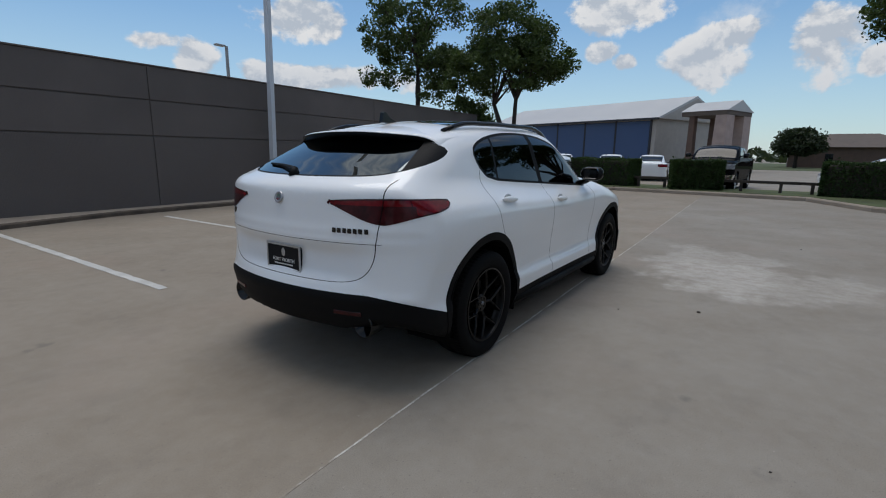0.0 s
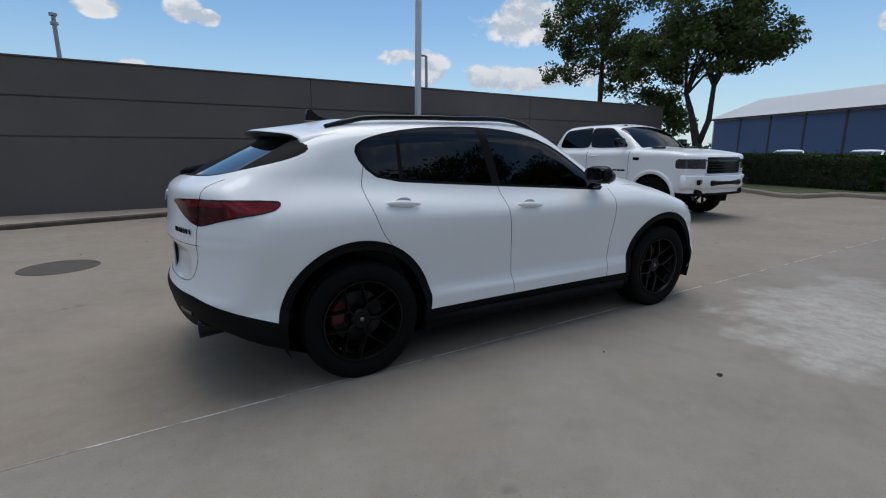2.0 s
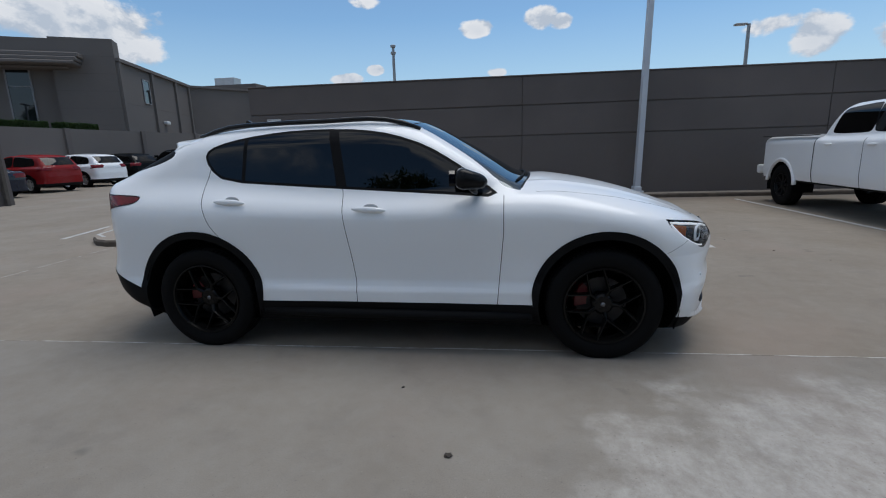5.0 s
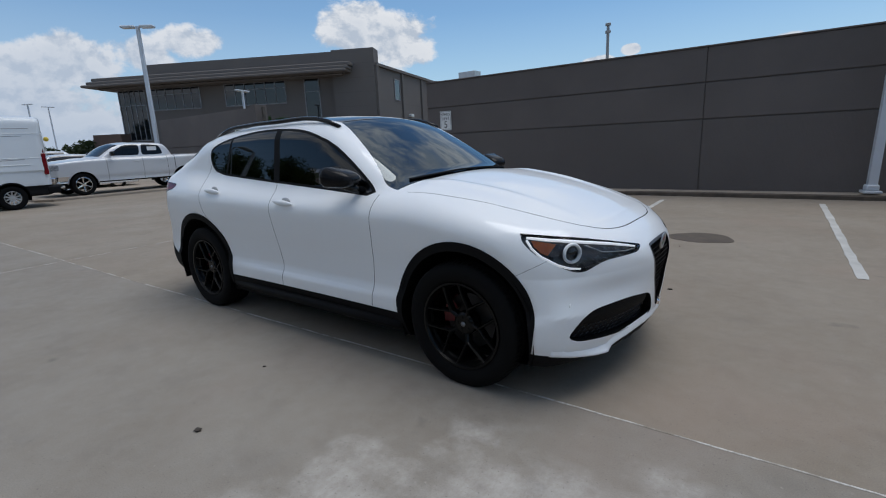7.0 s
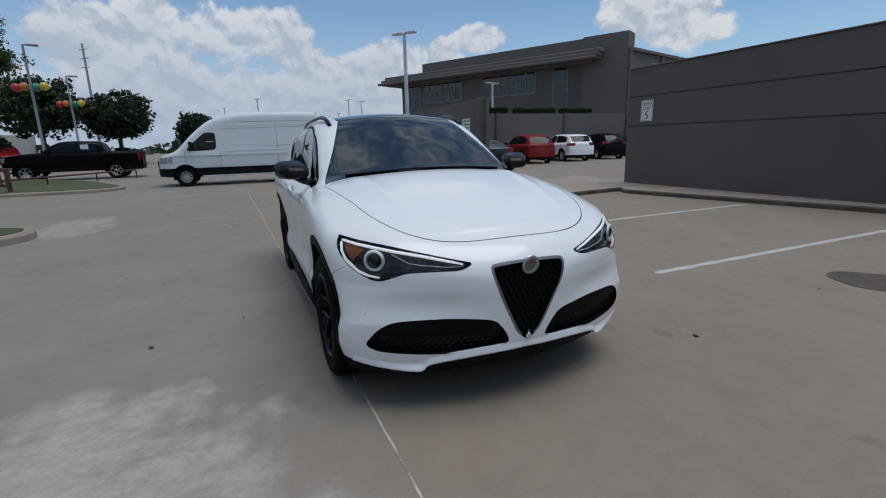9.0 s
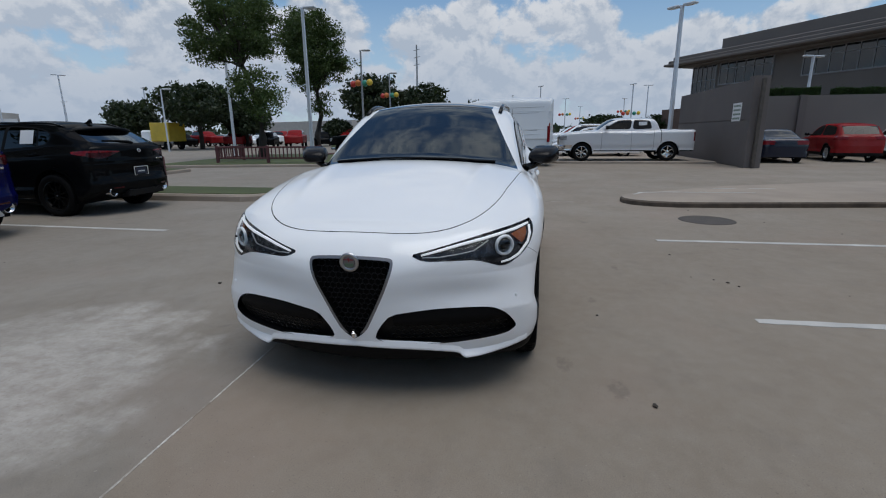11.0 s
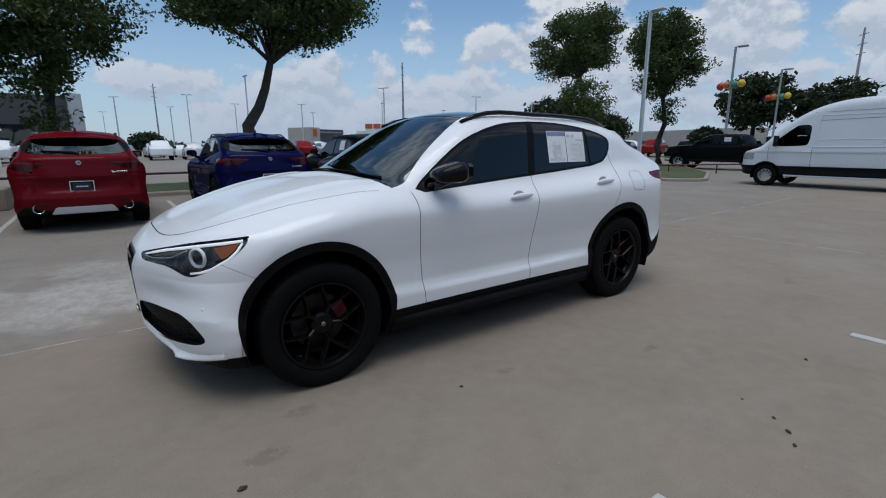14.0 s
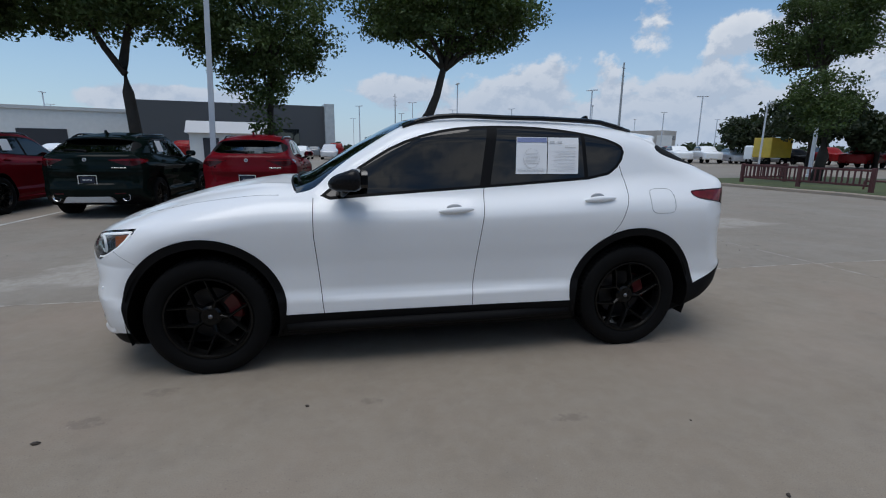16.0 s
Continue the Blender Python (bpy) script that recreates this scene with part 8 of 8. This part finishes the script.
for n_, (x, y, r, h) in enumerate(((-52.5, -18.4, 4.2, 9.0), (-54.3, -12.6, 3.6, 8.0), (-39.3, -32.0, 5.2, 6.9), (-43.5, -29.6, 2.6, 4.9), (-51, -22.2, 1.6, 3.0), (76, -4.2, 3.0, 5.6), (70, 6, 3.0, 4.4), (-42.0, -42.2, 2.8, 5.3), (-3.5, -73, 1.7, 3.2), (-55, -5.5, 1.8, 5.4), (-58, 9.5, 3.0, 3.4), (-56, 16, 2.8, 3.4))):
    tree("broad dark tree standing far across the lots", x, y, [[(0, 0, 0, 0.25), (0, 0, h * 0.3, 0.2), (0.1, 0, h * 0.5, 0.14)]],
         [(0, 0, h * 0.66, r * 0.8, r * 0.8, h * 0.27), (r * 0.45, r * 0.3, h * 0.55, r * 0.55, r * 0.55, h * 0.2), (-r * 0.45, -r * 0.35, h * 0.55, r * 0.55, r * 0.55, h * 0.2)], 250, 36, 0.42, 40 + n_, 0.5, 8, "far_leaf", group="trees across the lots")


def hedge(label, x0, y0, x1, y1, h, depth, seed):
    rs = np.random.RandomState(seed)
    d = Vector((x1 - x0, y1 - y0, 0))
    L_ = d.length
    t = thing("hedge", label, "hedge", pose(x0, y0, 0.12, 0, 0, math.degrees(math.atan2(d.y, d.x))), "clipped hedges")
    bm = box(0.10, L_ - 0.10, -depth / 2 + 0.10, depth / 2 - 0.10, 0, h - 0.10, 0.12, seg=2)
    part("core", bm, "bark", t)
    n = int(2600 * (L_ * h * 2 + L_ * depth + depth * h * 2))
    n = min(n, 24000)
    P = rs.uniform((0, -depth / 2, 0), (L_, depth / 2, h), size=(n, 3))
    f = rs.randint(0, 5, n)
    jit = np.abs(rs.normal(size=n)) * 0.055
    P[:, 1] = np.where(f == 0, -depth / 2 + jit, np.where(f == 1, depth / 2 - jit, P[:, 1]))
    P[:, 2] = np.where(f == 2, h - jit + 0.03 * np.sin(P[:, 0] * 5), P[:, 2])
    P[:, 0] = np.where(f == 3, jit, np.where(f == 4, L_ - jit, P[:, 0]))
    sp = rs.uniform(size=n) < 0.01
    P[sp, 2] += rs.uniform(0, 0.16, sp.sum())
    V, F = leaf_cloud(P, 0.085, rs, 0.2)
    lv = mesh_object("leaves", V, F, "hedge_leaf", t, False)
    lv["kind"] = "stuff"


hedge("clipped dense green hedge along the lot's edge", 17.7, 8.6, 16.6, 2.35, 1.14, 1.0, 1)
hedge("short clipped green hedge beside a low rail", 16.2, 0.98, 16.7, -0.72, 1.12, 1.0, 2)
hedge("clipped dense green hedge along the lot's edge", 16.3, -3.7, 15.4, -9.5, 1.15, 1.1, 3)
hedge("low green planting on the yard wall's top", -24.6, 12.3, -24.6, 15.4, 0.75, 0.7, 4)
hedge("low green planting on the yard wall's top", -24.6, 16.2, -24.6, 19.2, 0.7, 0.7, 5)
hedge("low green planting on the yard wall's top", -24.6, 20.0, -24.6, 22.4, 0.7, 0.7, 6)
for o in list(scene.objects):
    if o.name.startswith("hedge") and o.location.x < -20:
        o.location.z = 2.75
low_rail = thing("low_rail", "low dark timber rail between the hedges", "railing", pose(0, 0, 0))
part("rail", box(16.45, 16.55, 0.9, 2.5, 0.46, 0.56, 0.01), "bark", low_rail)
part("rail", box(16.45, 16.55, -3.9, -0.6, 0.46, 0.56, 0.01), "bark", low_rail)
for y in (2.2, 1.2, -1.4, -2.6, -3.5):
    part("post", box(16.45, 16.55, y - 0.05, y + 0.05, 0.1, 0.5, 0.01), "bark", low_rail)

# ---- blue-panelled hall, canopy and house to the east ----
hall = thing("hall", "long hall with blue panels and a pale metal roof", "building", pose(49.8, 8.5, 0, 0, 0, 70.5))
# local x runs along the blue side, -y goes back along the gable
part("wall", box(0, 26, -14, -0.06, 0, 5.2), "pale_wall", hall)
for k in range(6):
    part("panel", box(0.7 + 4.2 * k, 4.75 + 4.2 * k, -0.05, 0.0, 0.9, 5.0, 0.01), "blue_panel", hall, "blue wall panel")
    part("panel_post", box(0.45 + 4.2 * k, 0.66 + 4.2 * k, -0.06, 0.03, 0.0, 5.1), "dark_post", hall)
bm = prism([(0.5, 5.2), (-14.5, 5.2), (-7.0, 7.9)], "x", -0.4, 26.4)
part("roof", bm, "metal_roof", hall, "pale grey sheet metal roof")
part("eave", box(-0.5, 26.5, 0.35, 0.58, 5.05, 5.25), "dark_post", hall)
bm = prism([(0.0, 5.2), (-14.0, 5.2), (-7.0, 7.6)], "x", -0.46, -0.42)
part("gable", bm, "pale_wall", hall)
porch = thing("entrance_canopy", "gabled stone entrance canopy beside the hall", "building", pose(49.3, 3.8, 0, 0, 0, 70.5))
part("roof", prism([(-2.6, 5.5), (2.6, 5.5), (0, 6.5)], "x", -3.0, 1.3), "metal_roof", porch)
part("fascia", box(-2.9, 1.2, -2.5, 2.5, 5.1, 5.5), "shingle_far", porch)
for xx, yy in ((-2.4, -1.7), (-2.4, 1.7), (0.3, 2.0), (0.3, -2.0)):
    hw = 0.6 if xx < 0 else 0.3
    part("pillar", prism([(xx - hw, 0), (xx + hw, 0), (xx + hw * 0.8, 5.1), (xx - hw * 0.8, 5.1)], "y", yy - (0.75 if xx < 0 else 0.3), yy + (0.75 if xx < 0 else 0.3)), "pink_stone" if xx < 0 else "brick_far", porch)
house = thing("house", "low brick house with a brown hipped roof", "house", pose(86, -10.0, 0))
part("wall", box(-4, 6, -8, 6.6, 0, 2.9), "brick_far", house)
bm = bmesh.new()
v = [bm.verts.new(q) for q in ((-4.6, -8.6, 2.9), (6.6, -8.6, 2.9), (6.6, 7.2, 2.9), (-4.6, 7.2, 2.9), (1, -3.5, 4.9), (1, 2.0, 4.9))]
for q in ((0, 1, 4), (1, 2, 5, 4), (2, 3, 5), (3, 0, 4, 5), (3, 2, 1, 0)):
    bm.faces.new([v[i] for i in q])
part("roof", bm, "shingle_far", house)
part("window", box(-4.03, -3.98, 1.5, 2.4, 1.0, 2.0), "window_glass", house)
tagged(put("lawn", box(60, 130, -60, 6, 0, 0.02), "grass"), "dry green lawn round a house", "grass", kind="structure")

# ---- buildings to the south and west ----
dark_hall = thing("dealership", "dark grey metal-clad dealership far off", "building", pose(3.7, -71, 0, 0, 0, 9))
part("wall", box(0.8, 26, -16, 0, 0, 7.2), "dark_clad", dark_hall)
part("glass_front", box(4.5, 12.5, 0.0, 0.12, 0.3, 3.8), "window_glass", dark_hall)
part("portal", box(-0.6, 0.8, -10, 0.8, 0, 7.5), "matte_silver", dark_hall)
pale_hall = thing("warehouse", "long pale metal warehouse far off", "building", pose(27, -87.3, 0, 0, 0, 23))
part("wall", box(-2, 48, -14, 0, 0, 6.6), "white_metal", pale_hall)
part("eave", box(-2.2, 48.2, 0, 0.3, 6.4, 6.9), "metal_roof", pale_hall)
part("door", box(18, 24, 0.0, 0.1, 0.1, 3.6), "dark_post", pale_hall)
part("door", box(34, 40, 0.0, 0.1, 0.1, 3.6), "dark_post", pale_hall)
shed = thing("shed", "small pale metal shed with a gabled roof", "shed", pose(13.7, -39.2, 0, 0, 0, 194))
part("wall", box(0, 6.2, 0, 6.5, 0, 2.4), "white_metal", shed)
part("roof", moved(prism([(-0.4, 2.4), (6.9, 2.4), (3.25, 3.5)], "x", -0.3, 6.5), pose(0, 0, 0)), "metal_roof", shed)
part("door", box(1.0, 2.2, -0.06, 0.0, 0, 2.0), "dark_post", shed)
orange = thing("store", "pale store with an orange band far off", "building", pose(-48.2, -97.0, 0, 0, 0, 150))
part("wall", box(-2, 20, -0.0, 14, 0, 4.4), "white_metal", orange)
part("band", box(0, 7.3, -0.2, 6, 4.0, 6.0), "sign_white", orange, "white upper front")
for k in range(4):
    part("orange_panel", box(0.05 + 1.83 * k, 1.6 + 1.83 * k, -0.3, -0.2, 5.0, 6.05), "orange_band", orange, "orange front panel")
part("orange_panel", box(7.3, 9.5, -0.3, 6, 3.9, 6.1), "orange_band", orange, "orange front panel")
part("side_wing", box(9.5, 17, -0.1, 8, 0, 5.3), "pale_wall", orange)
tan = thing("office_block", "plain tan block far off", "building", pose(-68, -96, 0, 0, 0, 30))
part("wall", box(-3.2, 3.2, -3, 3, 0, 5.6), "pale_wall", tan)
part("window", box(-2.6, 2.6, 3.0, 3.05, 3.6, 4.5), "window_glass", tan)
block = thing("shop_block", "dark grey block with a tan and red corner far off", "building", pose(-36.8, -89.3, 0, 0, 0, 22))
part("wall", box(-3.2, 3.4, -6, 0, 0, 4.4), "dark_clad", block)
part("upper_band", box(-3.3, 3.5, -6, 0.1, 3.7, 4.0), "mullion_grey", block)
part("corner", box(3.4, 6.0, -6, 0.2, 0, 4.7), "pale_wall", block)
part("red_panel", box(4.2, 5.2, 0.2, 0.26, 3.0, 4.4), "orange_band", block)
tent = thing("canopy_tent", "bright blue canopy tent standing in the far lot", "tent", pose(-33.6, -56.9, 0, 0, 0, 20))
bm = bmesh.new()
ring = [bm.verts.new(q) for q in ((-2, -2, 2.35), (2, -2, 2.35), (2, 2, 2.35), (-2, 2, 2.35))]
mid = [bm.verts.new(q) for q in ((-1.9, -1.9, 2.65), (1.9, -1.9, 2.65), (1.9, 1.9, 2.65), (-1.9, 1.9, 2.65))]
peak = bm.verts.new((0, 0, 3.2))
for k in range(4):
    bm.faces.new((ring[k], ring[(k + 1) % 4], mid[(k + 1) % 4], mid[k]))
    bm.faces.new((mid[k], mid[(k + 1) % 4], peak))
part("canopy", bm, "tent_blue", tent)
for xx in (-1.9, 1.9):
    for yy in (-1.9, 1.9):
        part("leg", rod((xx, yy, 0), (xx, yy, 2.5), 0.03, n=6), "grey_pole", tent)
mall = thing("shop_row", "low tan shop row behind distant trees", "building", pose(-95, -47, 0, 0, 0, 68))
part("wall", box(-16, 18, -6, 0, 0, 3.9), "pale_wall", mall)
part("fascia", box(-16, 18, -0.05, 0.15, 2.6, 3.9), "brick_far", mall)
for k in range(9):
    part("pier", box(-15.5 + 4 * k, -14.9 + 4 * k, -0.1, 0.3, 0, 3.9), "white_metal", mall)
    part("shop_window", box(-14.7 + 4 * k, -11.9 + 4 * k, -0.1, 0.02, 0.3, 2.5), "window_glass", mall)
yellow = thing("box_truck", "yellow box truck parked far across the lot", "truck", pose(-38.0, -34.3, 0, 0, 0, 262))
part("box", box(-0.8, 1.6, -1.0, 1.0, 0.8, 2.6, 0.05), "ball_yellow", yellow)
part("cab", box(1.65, 3.0, -0.95, 0.95, 0.5, 1.9, 0.15), "white_paint", yellow)
for xx in (-0.2, 2.2):
    for yy in (-0.8, 0.8):
        part("wheel", moved(lathe([(0.2, 0.1), (0.42, 0.1), (0.42, -0.1)], 14), pose(xx, yy, 0.42)), "rubber", yellow)
# woods and low roofs on the horizon
rs = np.random.RandomState(77)
ang = rs.uniform(0, 2 * math.pi, 9000)
rad = rs.uniform(150, 290, 9000)
hh = 3.0 + 2.4 * np.sin(ang * 7) * np.sin(ang * 17 + 1) + 1.2 * np.sin(ang * 41)
P = np.stack((rad * np.cos(ang), rad * np.sin(ang), rs.uniform(0, 1, 9000) * np.maximum(hh, 1.2) * rad / 210), 1)
V, F = leaf_cloud(P, 3.2, rs, 0.3)
woods = mesh_object("far_woods", V, F, "far_leaf", None, False)
tagged(woods, "dark line of woods along the horizon", "trees", kind="stuff")
